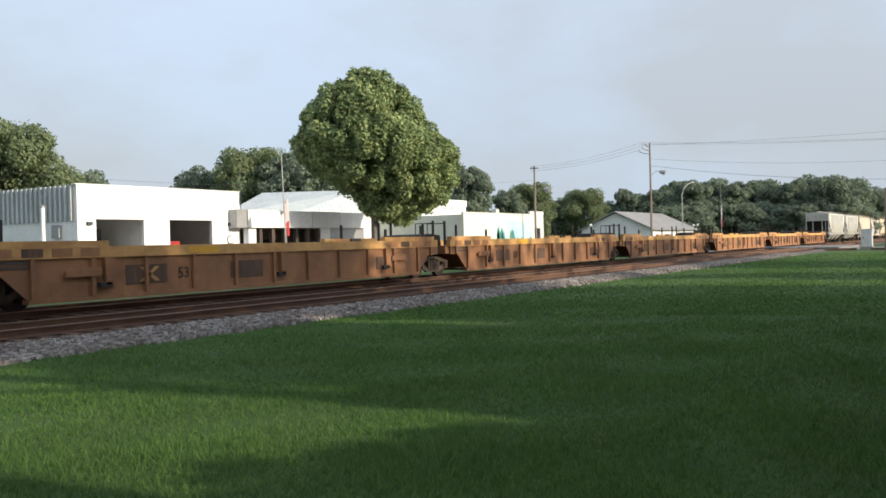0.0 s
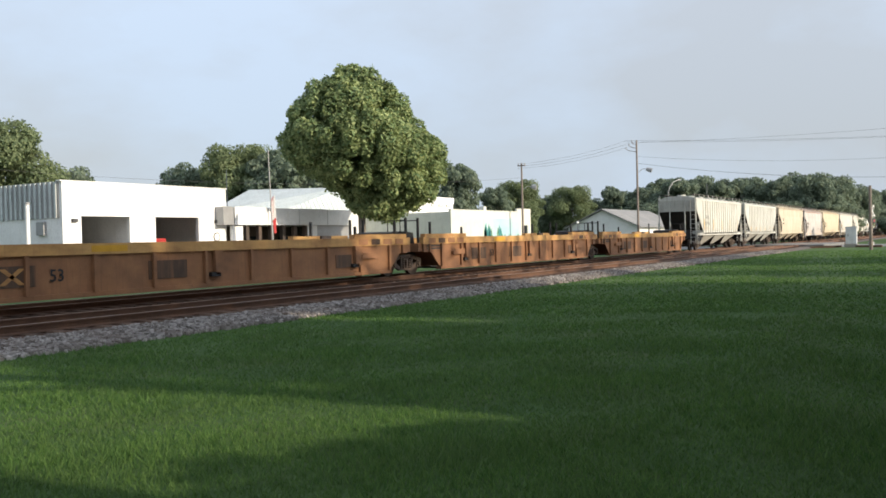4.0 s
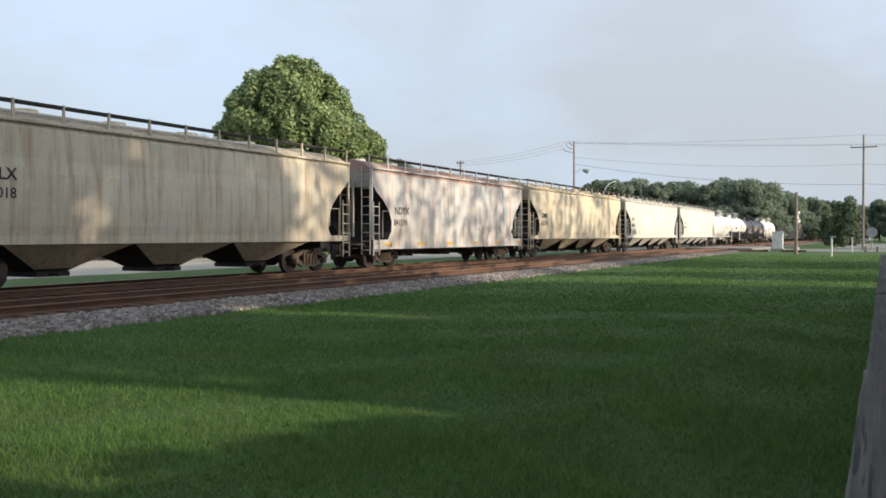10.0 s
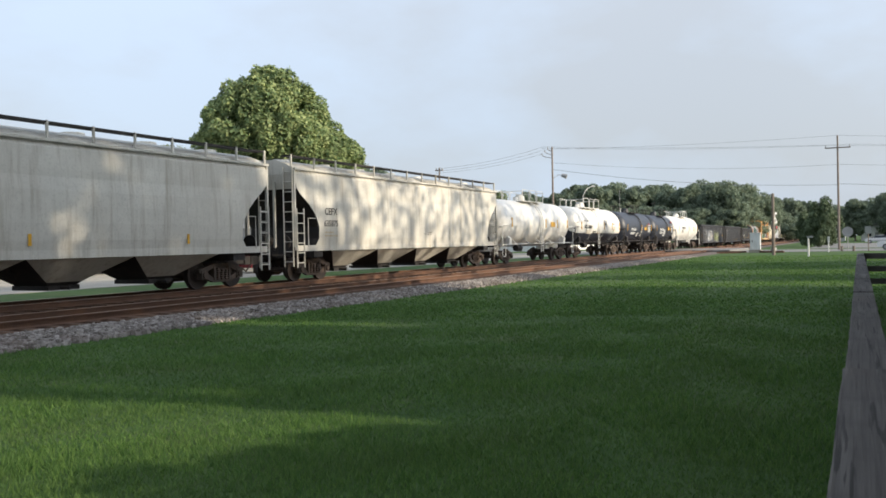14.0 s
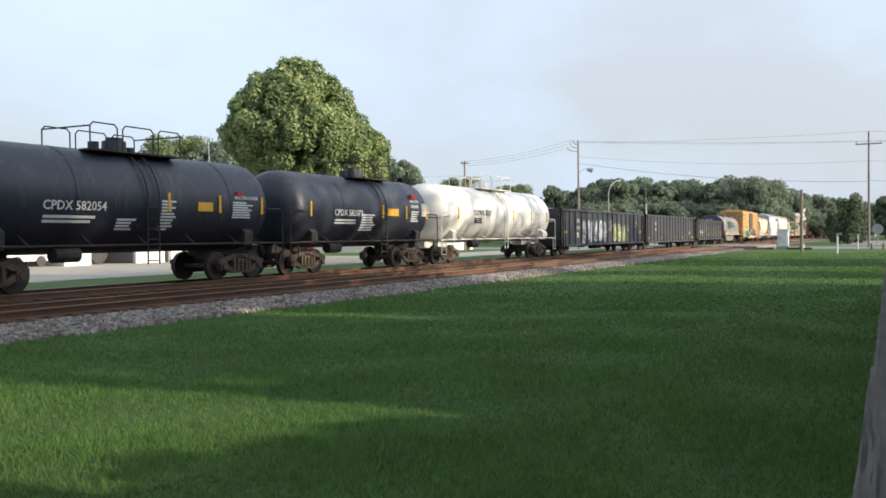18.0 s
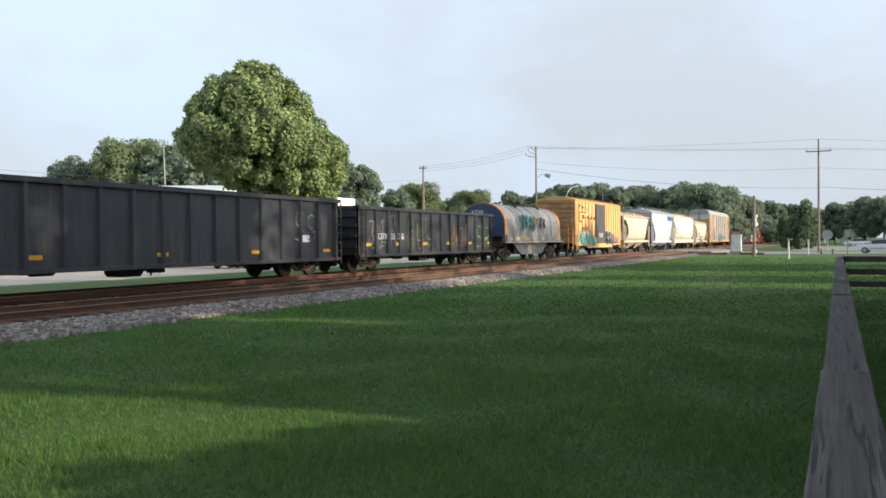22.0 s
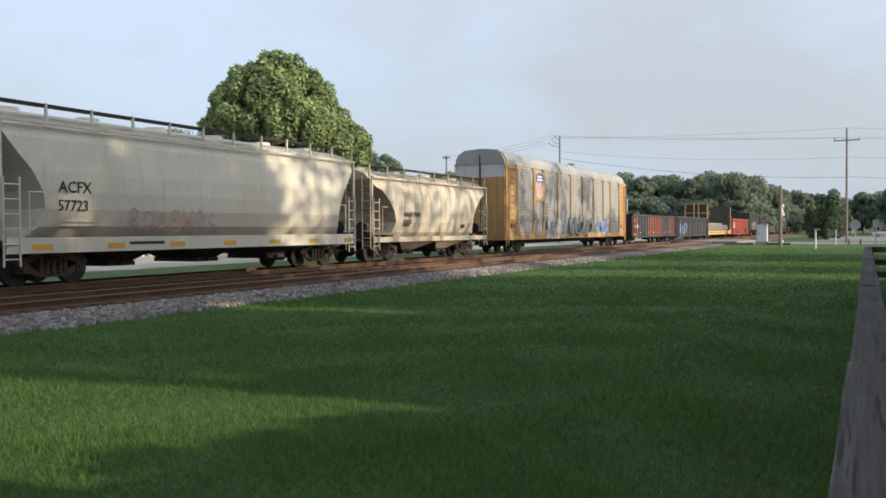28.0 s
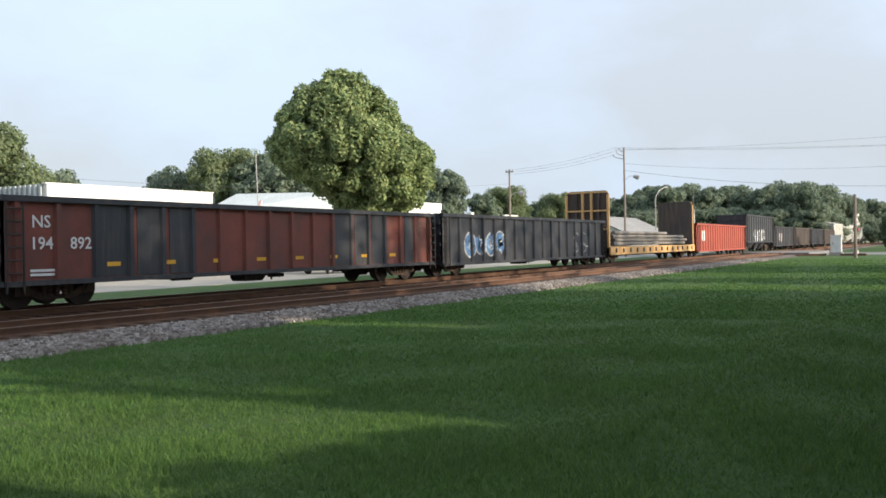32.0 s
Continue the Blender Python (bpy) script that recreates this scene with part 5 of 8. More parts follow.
def coil_car(car, L):
    W = 1.5
    e = 0.9
    n = 14
    ang = [math.pi * i / n for i in range(n + 1)]
    prof = [(-W, 1.62)] + [(-W * math.cos(a) * (1 if abs(math.cos(a)) < 0.99 else 1), 2.35 + 1.35 * math.sin(a) ** 0.9) for a in ang] + [(W, 1.62)]
    x0, x1 = e, L - e
    s = Shape().slab(prof, "x", x0, x1)
    part("hood", s, M_COIL, car, "dull silver curved hood with rust", smooth=False)
    for i in range(7):
        x = x0 + (x1 - x0) * i / 6
        q = [(y * 1.015, z if z < 1.7 else z + 0.02) for y, z in prof]
        part("hood_rib", Shape().slab(q, "x", x - (0.22 if i in (0, 6) else 0.03), x + (0.22 if i in (0, 6) else 0.03)), M_ORANGE if i in (0, 6) else M_COIL, car)
    q = [(y * 0.985, z * 0.99 + 0.01) for y, z in prof]
    for xe in (x0 - 0.235, L - x0 + 0.225):
        part("hood_end", Shape().slab(q, "x", xe, xe + 0.01), M_COILEND, car, "dark blue hood end")
    for x in (L * 0.36, L * 0.72):
        lk = Shape()
        for dx in (-0.35, 0.35):
            lk.rod((x, -0.9, 3.45), (x + dx, -0.45, 3.86), 0.04).rod((x, 0.9, 3.45), (x + dx, 0.45, 3.86), 0.04)
        lk.rod((x - 0.9, 0, 3.86), (x + 0.9, 0, 3.86), 0.05)
        part("lifting_bracket", lk, M_BLACKSTEEL, car)
    for sd in (-1, 1):
        y0, y1 = sorted((sd * 1.46, sd * 1.58))
        part("side_sill", Shape().box(0.4, y0, 1.24, L - 0.4, y1, 1.66), M_COIL, car)
        part("side_ledge", Shape().box(0.3, y0 - (0.1 if sd < 0 else 0), 1.2, L - 0.3, y1 + (0.1 if sd > 0 else 0), 1.25), M_HOPTAN, car)
        part("trough_side", Shape().slab([(2.8, 1.24), (4.4, 0.42), (L - 4.4, 0.42), (L - 2.8, 1.24)], "y", sd * 1.2 - 0.05, sd * 1.2 + 0.05), M_COIL, car)
    part("trough", Shape().box(3.4, -1.15, 0.45, L - 3.4, 1.15, 1.3), M_BLACKSTEEL, car)
    for a, d in ((0.0, 1), (L, -1)):
        x = lambda v: a + d * v
        b = Shape().box(min(x(0.1), x(3.2)), -0.3, 0.8, max(x(0.1), x(3.2)), 0.3, 1.25)
        b.box(min(x(0.15), x(0.3)), -1.5, 1.0, max(x(0.15), x(0.3)), 1.5, 1.3)
        part("end_sill", b, M_BLACKSTEEL, car)
        for sd in (-1, 1):
            ladder(car, M_BLACKSTEEL, x(0.3), x(0.7), sd * 1.62, 0.5, 1.75, 4)
        coupler(car, x(0.1), -d)
        truck(car, x(1.75))


def bulkhead_flat(car, L):
    W = 1.5
    part("deck", Shape().box(0.2, -W, 0.98, L - 0.2, W, 1.08), M_BLACKSTEEL, car)
    for sd in (-1, 1):
        y0, y1 = sorted((sd * (W - 0.02), sd * (W + 0.08)))
        part("side_sill", Shape().box(0.2, y0, 0.58, L - 0.2, y1, 1.1), M_BOX, car, "yellow side sill")
        for i in range(14):
            x = 1.2 + (L - 2.4) * i / 13
            part("stake_pocket", Shape().box(x - 0.08, sd * (W + 0.1) - 0.05, 0.72, x + 0.08, sd * (W + 0.1) + 0.05, 1.0), M_GONBRN, car)
    for x0, d, dark in ((0.35, 1, False), (L - 0.35, -1, True)):
        x1 = x0 + d * 0.08
        m = M_BLACKSTEEL
        part("bulkhead_sheet", Shape().slab([(-1.45, 1.08), (1.45, 1.08), (1.45, 4.5), (1.2, 4.75), (-1.2, 4.75), (-1.45, 4.5)], "x", min(x0, x1), max(x0, x1)), M_GONBRN, car, "dark plated bulkhead")
        for y in (-1.42, -0.75, -0.3, 0.3, 0.75, 1.42):
            xx = x0 - d * 0.1
            part("bulkhead_post", Shape().box(xx - 0.09, y - 0.07, 1.05, xx + 0.09, y + 0.07, 4.72 if abs(y) < 1.2 else 4.5), M_BOX if abs(y) > 1 or abs(y) < 0.5 else M_GONBRN, car)
        for z in (2.2, 3.4, 4.6):
            xx = x0 - d * 0.16
            part("bulkhead_rail", Shape().box(xx - 0.04, -1.42, z, xx + 0.04, 1.42, z + 0.1), M_BOX, car)
    rr = random.Random(5)
    for r in range(4):
        for c in range(9):
            y = -1.2 + c * 0.3
            z = 1.28 + r * 0.25
            a, b = 1.3 + rr.uniform(0, .6), L * (0.93 if r < 2 else 0.9 if r < 3 else 0.66) - rr.uniform(0, .8)
            part("pole_load", Shape().rod((a, y, z), (b, y + rr.uniform(-.03, .03), z), 0.135, 8, 0.11), M_LUMBER, car, "stacked weathered timber poles")
    for e, d in ((0.0, 1), (L, -1)):
        x = lambda v: e + d * v
        b = Shape().box(min(x(0.1), x(3.0)), -0.3, 0.72, max(x(0.1), x(3.0)), 0.3, 1.0)
        b.box(min(x(1.6), x(2.2)), -1.4, 0.82, max(x(1.6), x(2.2)), 1.4, 1.0)
        part("bolster", b, M_BLACKSTEEL, car)
        coupler(car, x(0.1), -d)
        truck(car, x(2.0))
    part("centre_sill", Shape().box(0.3, -0.3, 0.45, L - 0.3, 0.3, 0.98), M_BLACKSTEEL, car)


CARS = []     # every rolling thing with its place along the track at the clip's start


def car(name, label, category, s, group):
    c = thing(name, label, category, pose(s, FAR_TRACK, RAIL), group)
    CARS.append((c, s))
    return c


WELLS = [(-11.0, 10.3, 0, 1), (10.5, 30.75, 1, 0), (30.75, 51.35, 0, 0), (51.35, 72.0, 0, 1), (72.3, 94.95, 1, 0), (94.95, 115.25, 0, 0), (115.25, 134.7, 0, 1)]
for i, (a, b, f, e) in enumerate(WELLS):
    c = car("well_car", "empty rusty orange-yellow container well car on the far track", "freight car", a, "well cars of the train")
    well_unit(c, b - a, bool(f), bool(e), i)
    lettering("53", 0.42, M_INK, c, 6.3, 0.62, -1.545, "stencil")
    print_bars(c, M_GONBRN, 0.8, 1.2, -1.54, 1.3, 0.22, 2)

HOP = "covered hoppers of the train"
c = car("covered_hopper", "light grey ribbed covered hopper with patchy sun and dirt", "freight car", 137.5, HOP)
covered_hopper(c, 17.0, 4.52, 1.38, M_HOPGREY, "flat", 3, 17)
marks(c, -1.58, [("TI", 0.37, 3.06, 2.66), ("LX", 0.37, 3.66, 2.66), ("515", 0.37, 2.83, 2.14), ("174", 0.37, 3.64, 2.14)])
print_bars(c, M_HOPTAN, 2.9, 1.95, -1.59, 0.5, 0.25, 2)
print_bars(c, M_HOPTAN, 3.55, 1.95, -1.59, 0.5, 0.25, 2)
reflectors(c, -1.6, 17.4, 1.7, 5, 0.12, 0.9, 2.5)
c = car("covered_hopper", "light grey ribbed covered hopper with yellow reflector strips", "freight car", 156.0, HOP)
covered_hopper(c, 17.0, 4.48, 1.38, M_HOPGREY, "flat", 3, 17)
reflectors(c, -1.6, 17.6, 1.55, 6, 0.12, 0.45, 2.8)
print_bars(c, M_INK, 14.6, 1.75, -1.63, 0.5, 0.28, 3)
c = car("covered_hopper", "pale smooth-sided covered hopper with black lettering", "freight car", 174.7, HOP)
covered_hopper(c, 18.0, 4.56, 1.28, M_HOPTAN, "round", 3)
marks(c, -1.62, [("TILX", 0.42, 2.15, 2.72), ("55018", 0.36, 2.1, 2.28)])
c = car("covered_hopper", "grey smooth-sided covered hopper with rust-red bleeding at the roof edge", "freight car", 194.2, HOP)
covered_hopper(c, 16.9, 4.52, 1.18, M_HOPRED, "round", 3, low=0.45, sill_band=True, roof=M_RUSTROOF)
marks(c, -1.62, [("NDYX", 0.46, 1.85, 2.28), ("841599", 0.40, 1.8, 1.8)])
print_bars(c, M_HOPTAN, 1.9, 1.62, -1.61, 1.1, 0.22, 2)
part("stencil_plate", Shape().box(15.1, -1.63, 1.5, 15.5, -1.6, 1.72), M_INK, c)
reflectors(c, -1.59, 17.6, 0.95, 6, 0.55, 0.12, 1.4)
scrawl(c, 10.2, 1.5, -1.6, 3.6, 0.55, 5, None, "grey", 3)
c = car("covered_hopper", "tan-stained smooth-sided covered hopper with four bays", "freight car", 212.2, HOP)
covered_hopper(c, 20.3, 4.58, 1.28, M_HOPSAND, "round", 4)
marks(c, -1.62, [("SAMX", 0.42, 1.95, 2.45), ("635598", 0.38, 1.9, 2.0)])
print_bars(c, M_INK, 17.9, 1.75, -1.6, 0.5, 0.35, 3)
c = car("covered_hopper", "off-white smooth-sided covered hopper with black lettering", "freight car", 234.0, HOP)
covered_hopper(c, 20.1, 4.58, 1.28, M_HOPWHITE, "round", 4)
part("reflector", Shape().box(1.42, -1.63, 1.95, 1.54, -1.6, 2.55), M_YELLOW, c)
reflectors(c, -1.625, 20.1, 1.5, 3, 0.1, 0.3, 4.3)
marks(c, -1.62, [("TILX", 0.40, 1.85, 2.6), ("640441", 0.36, 1.75, 2.1)])
print_bars(c, M_INK, 2.1, 1.85, -1.62, 1.3, 0.4, 4)
c = car("covered_hopper", "off-white smooth-sided covered hopper with four hopper bays", "freight car", 255.5, HOP)
covered_hopper(c, 20.2, 4.58, 1.28, M_HOPWHITE, "round", 4)
marks(c, -1.62, [("CEFX", 0.38, 2.0, 2.55), ("635875", 0.34, 1.95, 2.1)])
print_bars(c, M_HOPTAN, 2.0, 1.9, -1.62, 1.0, 0.25, 2)
scrawl(c, 10.6, 1.75, -1.6, 0.9, 0.4, 3, None, "black", 8)

TNK = "tank cars of the train"
c = car("tank_car", "large white tank car with a railed top platform", "freight car", 276.4, TNK)
tank_car(c, 14.4, M_TANKW, 1.49, 2.52, white_frame=True, dome_x=7.2)
part("warning_panel", Shape().box(9.2, -1.51, 2.3, 10.1, -1.44, 2.62), M_YELLOW, c, "faded yellow panel")
c = car("tank_car", "white tank car with black underside and sprayed tags", "freight car", 291.0, TNK)
R, ZC = 1.50, 2.47
tank_car(c, 14.9, M_TANKW, R, ZC, belt=True, dome_x=6.6, half=2.2, rail_mat=M_TANKW)
tank_words(c, R, ZC, [("UTLX 200704", 0.37, 2.62, 2.25), ("RUDE", 0.34, 5.2, 1.84), ("UNION TANK CAR CO", 0.13, 2.65, 2.78)])
tank_bars(c, R, ZC, M_HOPTAN, 3.3, 2.12, 1.6, 0.3, 3)
tank_bars(c, R, ZC, M_YELLOW, 6.6, 2.05, 0.9, 0.2, 2)
tank_bars(c, R, ZC, M_INK, 0.7, 2.75, 0.7, 0.1, 1)
tank_bars(c, R, ZC, M_HOPTAN, 11.4, 2.45, 1.0, 0.35, 4)
scrawl(c, 8.3, 2.3, -R - 0.008, 0.9, 0.75, 4, None, "black", 12)
scrawl(c, 8.25, 2.45, -R - 0.02, 0.8, 0.5, 3, None, "black", 18)
scrawl(c, 8.5, 1.95, -R + 0.07, 1.0, 0.42, 2, None, "black", 14)
scrawl(c, 9.9, 1.9, -R + 0.08, 2.0, 0.4, 5, None, "teal", 13)
scrawl(c, 1.9, 1.85, -R + 0.1, 1.3, 0.4, 3, None, "grey", 15)
tank_bars(c, R, ZC, M_INK, 11.3, 2.72, 0.8, 0.12, 1)
c = car("tank_car", "glossy black tank car with white lettering and railed platform", "freight car", 305.95, TNK)
R, ZC = 1.47, 2.44
tank_car(c, 12.95, M_TANKB, R, ZC, dome_x=6.7, half=1.7)
tank_words(c, R, ZC, [("CPDX 582054", 0.34, 3.05, 2.14), ("MOLTEN SULFUR", 0.15, 10.3, 2.62)], M_WINK)
tank_bars(c, R, ZC, M_WINK, 3.1, 2.02, 1.9, 0.24, 2)
tank_bars(c, R, ZC, M_WINK, 5.5, 1.95, 0.7, 0.35, 4)
tank_bars(c, R, ZC, M_WINK, 7.1, 2.5, 0.6, 0.9, 10)
tank_bars(c, R, ZC, M_WINK, 10.2, 2.55, 1.0, 0.55, 7)
part("warning_panel", Shape().box(8.6, -R - 0.012, 2.2, 9.25, -R + 0.05, 2.48), M_YELLOW, c, "yellow panel")
part("warning_plate", Shape().box(10.4, -R - 0.0, 2.72, 10.7, -R + 0.08, 2.86), M_RED, c, "red warning plate")
c = car("tank_car", "black tank car with red and white warning panels", "freight car", 318.95, TNK)
R, ZC = 1.45, 2.42
tank_car(c, 11.7, M_TANKB, R, ZC, dome_x=6.6, half=1.5)
tank_words(c, R, ZC, [("CPDX 582073", 0.34, 3.05, 2.2), ("MOLTEN", 0.2, 9.1, 2.85), ("SULFUR", 0.2, 9.1, 2.62)], M_WINK)
tank_bars(c, R, ZC, M_WINK, 3.15, 2.08, 1.6, 0.22, 2)
tank_bars(c, R, ZC, M_WINK, 9.1, 2.5, 0.8, 0.5, 5)
tank_bars(c, R, ZC, M_WINK, 10.05, 2.85, 0.8, 0.6, 7)
tank_bars(c, R, ZC, M_WINK, 5.05, 2.3, 1.1, 0.7, 7)
part("warning_panel", Shape().box(7.05, -R - 0.012, 2.25, 7.95, -R + 0.05, 2.55), M_YELLOW, c, "yellow panel")
part("warning_plate", Shape().box(9.2, -R + 0.05, 3.02, 9.6, -R + 0.22, 3.2), M_RED, c, "red warning plate")
c = car("tank_car", "cream-white tank car with dome and black lettering", "freight car", 330.7, TNK)
R, ZC = 1.47, 2.50
tank_car(c, 16.2, M_TANKW, R, ZC, white_frame=True, dome_x=8.0)
tank_words(c, R, ZC, [("DOWX 8317", 0.40, 3.9, 2.42)])
tank_bars(c, R, ZC, M_INK, 4.0, 2.3, 1.4, 0.3, 3)
tank_bars(c, R, ZC, M_HOPTAN, 12.9, 2.7, 0.7, 0.4, 5)
part("air_tank", Shape().rod((14.2, -1.0, 1.42), (15.3, -1.0, 1.42), 0.24, 12), M_TANKW, c)

GON = "open gondolas of the train"
c = car("gondola_car", "black gondola with ribs and large sprayed lettering", "freight car", 347.6, GON)
gondola(c, 21.0, M_GON, 3.02, 0.70, 17)
marks(c, -1.56, [("TILX", 0.34, 3.12, 2.2), ("35167", 0.31, 3.08, 1.73)], M_WINK)
print_bars(c, M_WINK, 3.15, 1.5, -1.565, 0.6, 0.35, 3)
finger_letters(c, 4.3, 0.8, -1.562, 5.9, 1.6, 6, "white", "blue", 21)
finger_letters(c, 11.9, 0.8, -1.562, 4.0, 1.35, 4, "lime", "white", 22)
scrawl(c, 10.4, 1.5, -1.56, 1.2, 0.9, 2, None, "white", 24)
scrawl(c, 15.9, 1.3, -1.56, 1.3, 1.2, 2, None, "white", 26)
scrawl(c, 18.0, 1.9, -1.56, 1.4, 0.9, 1, None, "white", 23)
reflectors(c, -1.56, 21, 1.5, 5, 0.5, 0.14, 0.9)
c = car("gondola_car", "dusty black gondola with ribbed sides", "freight car", 369.7, GON)
gondola(c, 20.9, M_GON, 3.02, 0.66, 17)
part("stencil_plate", Shape().box(18.0, -1.565, 1.35, 18.6, -1.555, 1.62), M_WINK, c)
marks(c, -1.56, [("SMIX", 0.38, 3.06, 2.2), ("6562", 0.38, 3.06, 1.68)], M_WINK)
reflectors(c, -1.56, 20.9, 0.95, 5, 0.5, 0.12, 1.05)
scrawl(c, 17.5, 1.3, -1.56, 1.6, 1.2, 2, None, "grey", 25)
c = car("gondola_car", "black gondola covered in pale yellow graffiti outlines", "freight car", 392.0, GON)
gondola(c, 16.2, M_GON, 2.84, 0.74, 14)
marks(c, -1.60, [("CEFX", 0.38, 1.8, 1.45), ("33", 0.40, 3.05, 1.45), ("365", 0.38, 3.82, 1.45)], M_WINK)
scrawl(c, 1.0, 1.0, -1.56, 1.5, 1.5, 2, None, "grey", 31)
scrawl(c, 1.9, 1.1, -1.56, 2.0, 1.4, 2, None, "grey", 32)
scrawl(c, 4.7, 0.9, -1.56, 3.0, 1.5, 3, None, "lime", 33)
scrawl(c, 9.9, 1.0, -1.56, 2.6, 1.3, 4, None, "amber", 34)
scrawl(c, 13.4, 0.9, -1.56, 2.4, 1.3, 2, None, "lime", 35)
reflectors(c, -1.56, 16.6, 1.15, 6, 0.55, 0.14, 1.0)
c = car("coil_car", "silver-hooded steel coil car with teal and orange graffiti", "freight car", 409.8, "steel cars of the train")
coil_car(c, 13.1)
marks(c, -1.585, [("ATW", 0.34, 2.35, 1.32)], M_WINK)
marks(c, -1.585, [("496701", 0.32, 3.1, 1.33)], M_YELLOW)
reflectors(c, -1.585, 13.1, 1.38, 4, 0.5, 0.14, 1.7)
scrawl(c, 2.9, 1.95, -1.53, 0.9, 0.9, 2, None, "teal", 44)
scrawl(c, 3.6, 1.95, -1.53, 3.0, 1.15, 4, "slate", "teal", 46)
scrawl(c, 6.0, 2.45, -1.53, 1.3, 0.5, 2, "amber", "amber", 42)
scrawl(c, 7.35, 1.95, -1.53, 1.6, 1.05, 2, "slate", "white", 47)
o = lettering("ATW", 0.36, M_WINK, c, 0, 0, 0, "reporting_mark")
o.matrix_basis = pose(0.655, 0.75, 3.0, 90, 0, -90)
c = car("boxcar", "yellow boxcar with a dark sliding door and graffiti", "freight car", 426.0, "box cars of the train")
boxcar(c, 15.9)
for x, w, z in ((1.2, 0.3, 3.93), (2.1, 0.32, 3.84), (3.0, 0.1, 3.8), (3.75, 0.1, 3.72), (3.75, 0.3, 3.08), (4.8, 0.3, 3.05), (5.8, 0.3, 3.02)):
    part("emblem_bar", Shape().slab([(x, z), (x + w, z), (x + w + 0.08, z + 0.22), (x + 0.08, z + 0.22)], "y", -1.63, -1.615), M_INK, c)
part("emblem_frame", Shape().slab([(1.2, 2.8), (1.95, 2.75), (2.1, 3.28), (2.5, 3.26), (2.5, 3.12), (3.1, 3.1), (3.2, 3.55), (1.35, 3.6)], "y", -1.63, -1.615), M_INK, c)
part("emblem_panel", Shape().slab([(1.28, 2.88), (1.88, 2.84), (2.03, 3.36), (2.58, 3.34), (2.58, 3.2), (3.04, 3.18), (3.1, 3.48), (1.42, 3.52)], "y", -1.636, -1.63), M_BOX, c)
for x in (2.05, 3.05):
    part("white_patch", Shape().box(x, -1.652, 1.52, x + 0.85, -1.615, 1.95), M_WINK, c, "white painted patch")
marks(c, -1.652, [("RB", 0.4, 2.15, 2.1), ("OX", 0.4, 3.1, 2.1), ("32", 0.36, 2.2, 1.6), ("803", 0.36, 3.1, 1.6)])
scrawl(c, 0.8, 0.72, -1.622, 5.4, 1.5, 8, "green", "teal", 51, sharp=True)
lettering("TOAD", 0.55, M_WINK, c, 7.0, 1.55, -1.70, "sprayed_word")
scrawl(c, 9.65, 0.8, -1.66, 3.0, 1.35, 3, "black", "white", 53)
scrawl(c, 12.7, 0.85, -1.66, 1.6, 1.0, 2, "pink", "white", 54)
c = car("covered_hopper", "cream rounded covered hopper with dirt streaks", "freight car", 443.2, HOP)
covered_hopper(c, 12.6, 4.0, 1.15, M_HOPTAN, "centre", 2)
c = car("covered_hopper", "blue-grey covered hopper with clean paint", "freight car", 457.3, HOP)
covered_hopper(c, 13.1, 4.68, 1.05, M_HOPBLUE, "round", 2)
for i in range(4):
    part("emblem_bar", Shape().slab([(9.6 + i * 0.75, 3.55), (10.2 + i * 0.75, 3.55), (10.25 + i * 0.75, 4.05), (9.65 + i * 0.75, 4.05)], "y", -1.62, -1.6), M_BLUE, c)
reflectors(c, -1.6, 13.8, 1.35, 5, 0.12, 0.5, 2.4)
print_bars(c, M_INK, 10.4, 1.6, -1.62, 0.6, 0.3, 3)
c = car("covered_hopper", "weathered beige covered hopper with red graffiti", "freight car", 471.5, HOP)
covered_hopper(c, 16.5, 4.52, 1.24, M_HOPBEIGE, "centre", 3, sill_band=True, low=0.42, cut=0.66)
marks(c, -1.64, [("ACFX", 0.42, 1.75, 2.42), ("57723", 0.40, 1.72, 1.95)])
print_bars(c, M_INK, 4.2, 1.12, -1.586, 1.6, 0.14, 1)
print_bars(c, M_HOPTAN, 1.8, 1.72, -1.64, 1.4, 0.22, 2)
scrawl(c, 4.1, 1.35, -1.62, 3.8, 0.7, 7, None, "pink", 61)
reflectors(c, -1.585, 17.1, 0.95, 7, 0.6, 0.14, 1.3)
c = car("covered_hopper", "short rounded grey-beige covered hopper with streaks", "freight car", 489.2, HOP)
covered_hopper(c, 12.6, 4.02, 1.0, M_HOPTAN, "centre", 2)
marks(c, -1.64, [("NAHX 93451", 0.30, 2.75, 2.0)])
print_bars(c, M_INK, 2.75, 1.85, -1.64, 0.9, 0.3, 3)
part("stencil_plate", Shape().box(9.0, -1.645, 1.5, 9.35, -1.62, 1.68), M_INK, c)
c = car("autorack", "tall corrugated grey autorack with yellow posts and graffiti", "freight car", 504.2, "auto carriers of the train")
autorack(c, 28.3)
scrawl(c, 2.4, 1.7, -1.575, 2.4, 0.6, 5, None, "black", 71)
scrawl(c, 5.0, 1.7, -1.595, 2.1, 0.75, 4, None, "black", 76)
scrawl(c, 0.95, 1.5, -1.575, 1.1, 0.55, 1, None, "black", 77)
scrawl(c, 6.9, 0.85, -1.595, 4.5, 1.35, 4, "grey", "white", 72)
scrawl(c, 12.3, 0.9, -1.595, 5.9, 1.45, 5, "grey", "black", 73)
scrawl(c, 18.8, 0.95, -1.595, 3.9, 1.25, 4, "blue", "white", 74)
scrawl(c, 23.8, 1.2, -1.595, 1.8, 1.0, 2, None, "white", 75)
marks(c, -1.575, [("TTGX 995232", 0.22, 7.25, 0.83)], M_WINK)

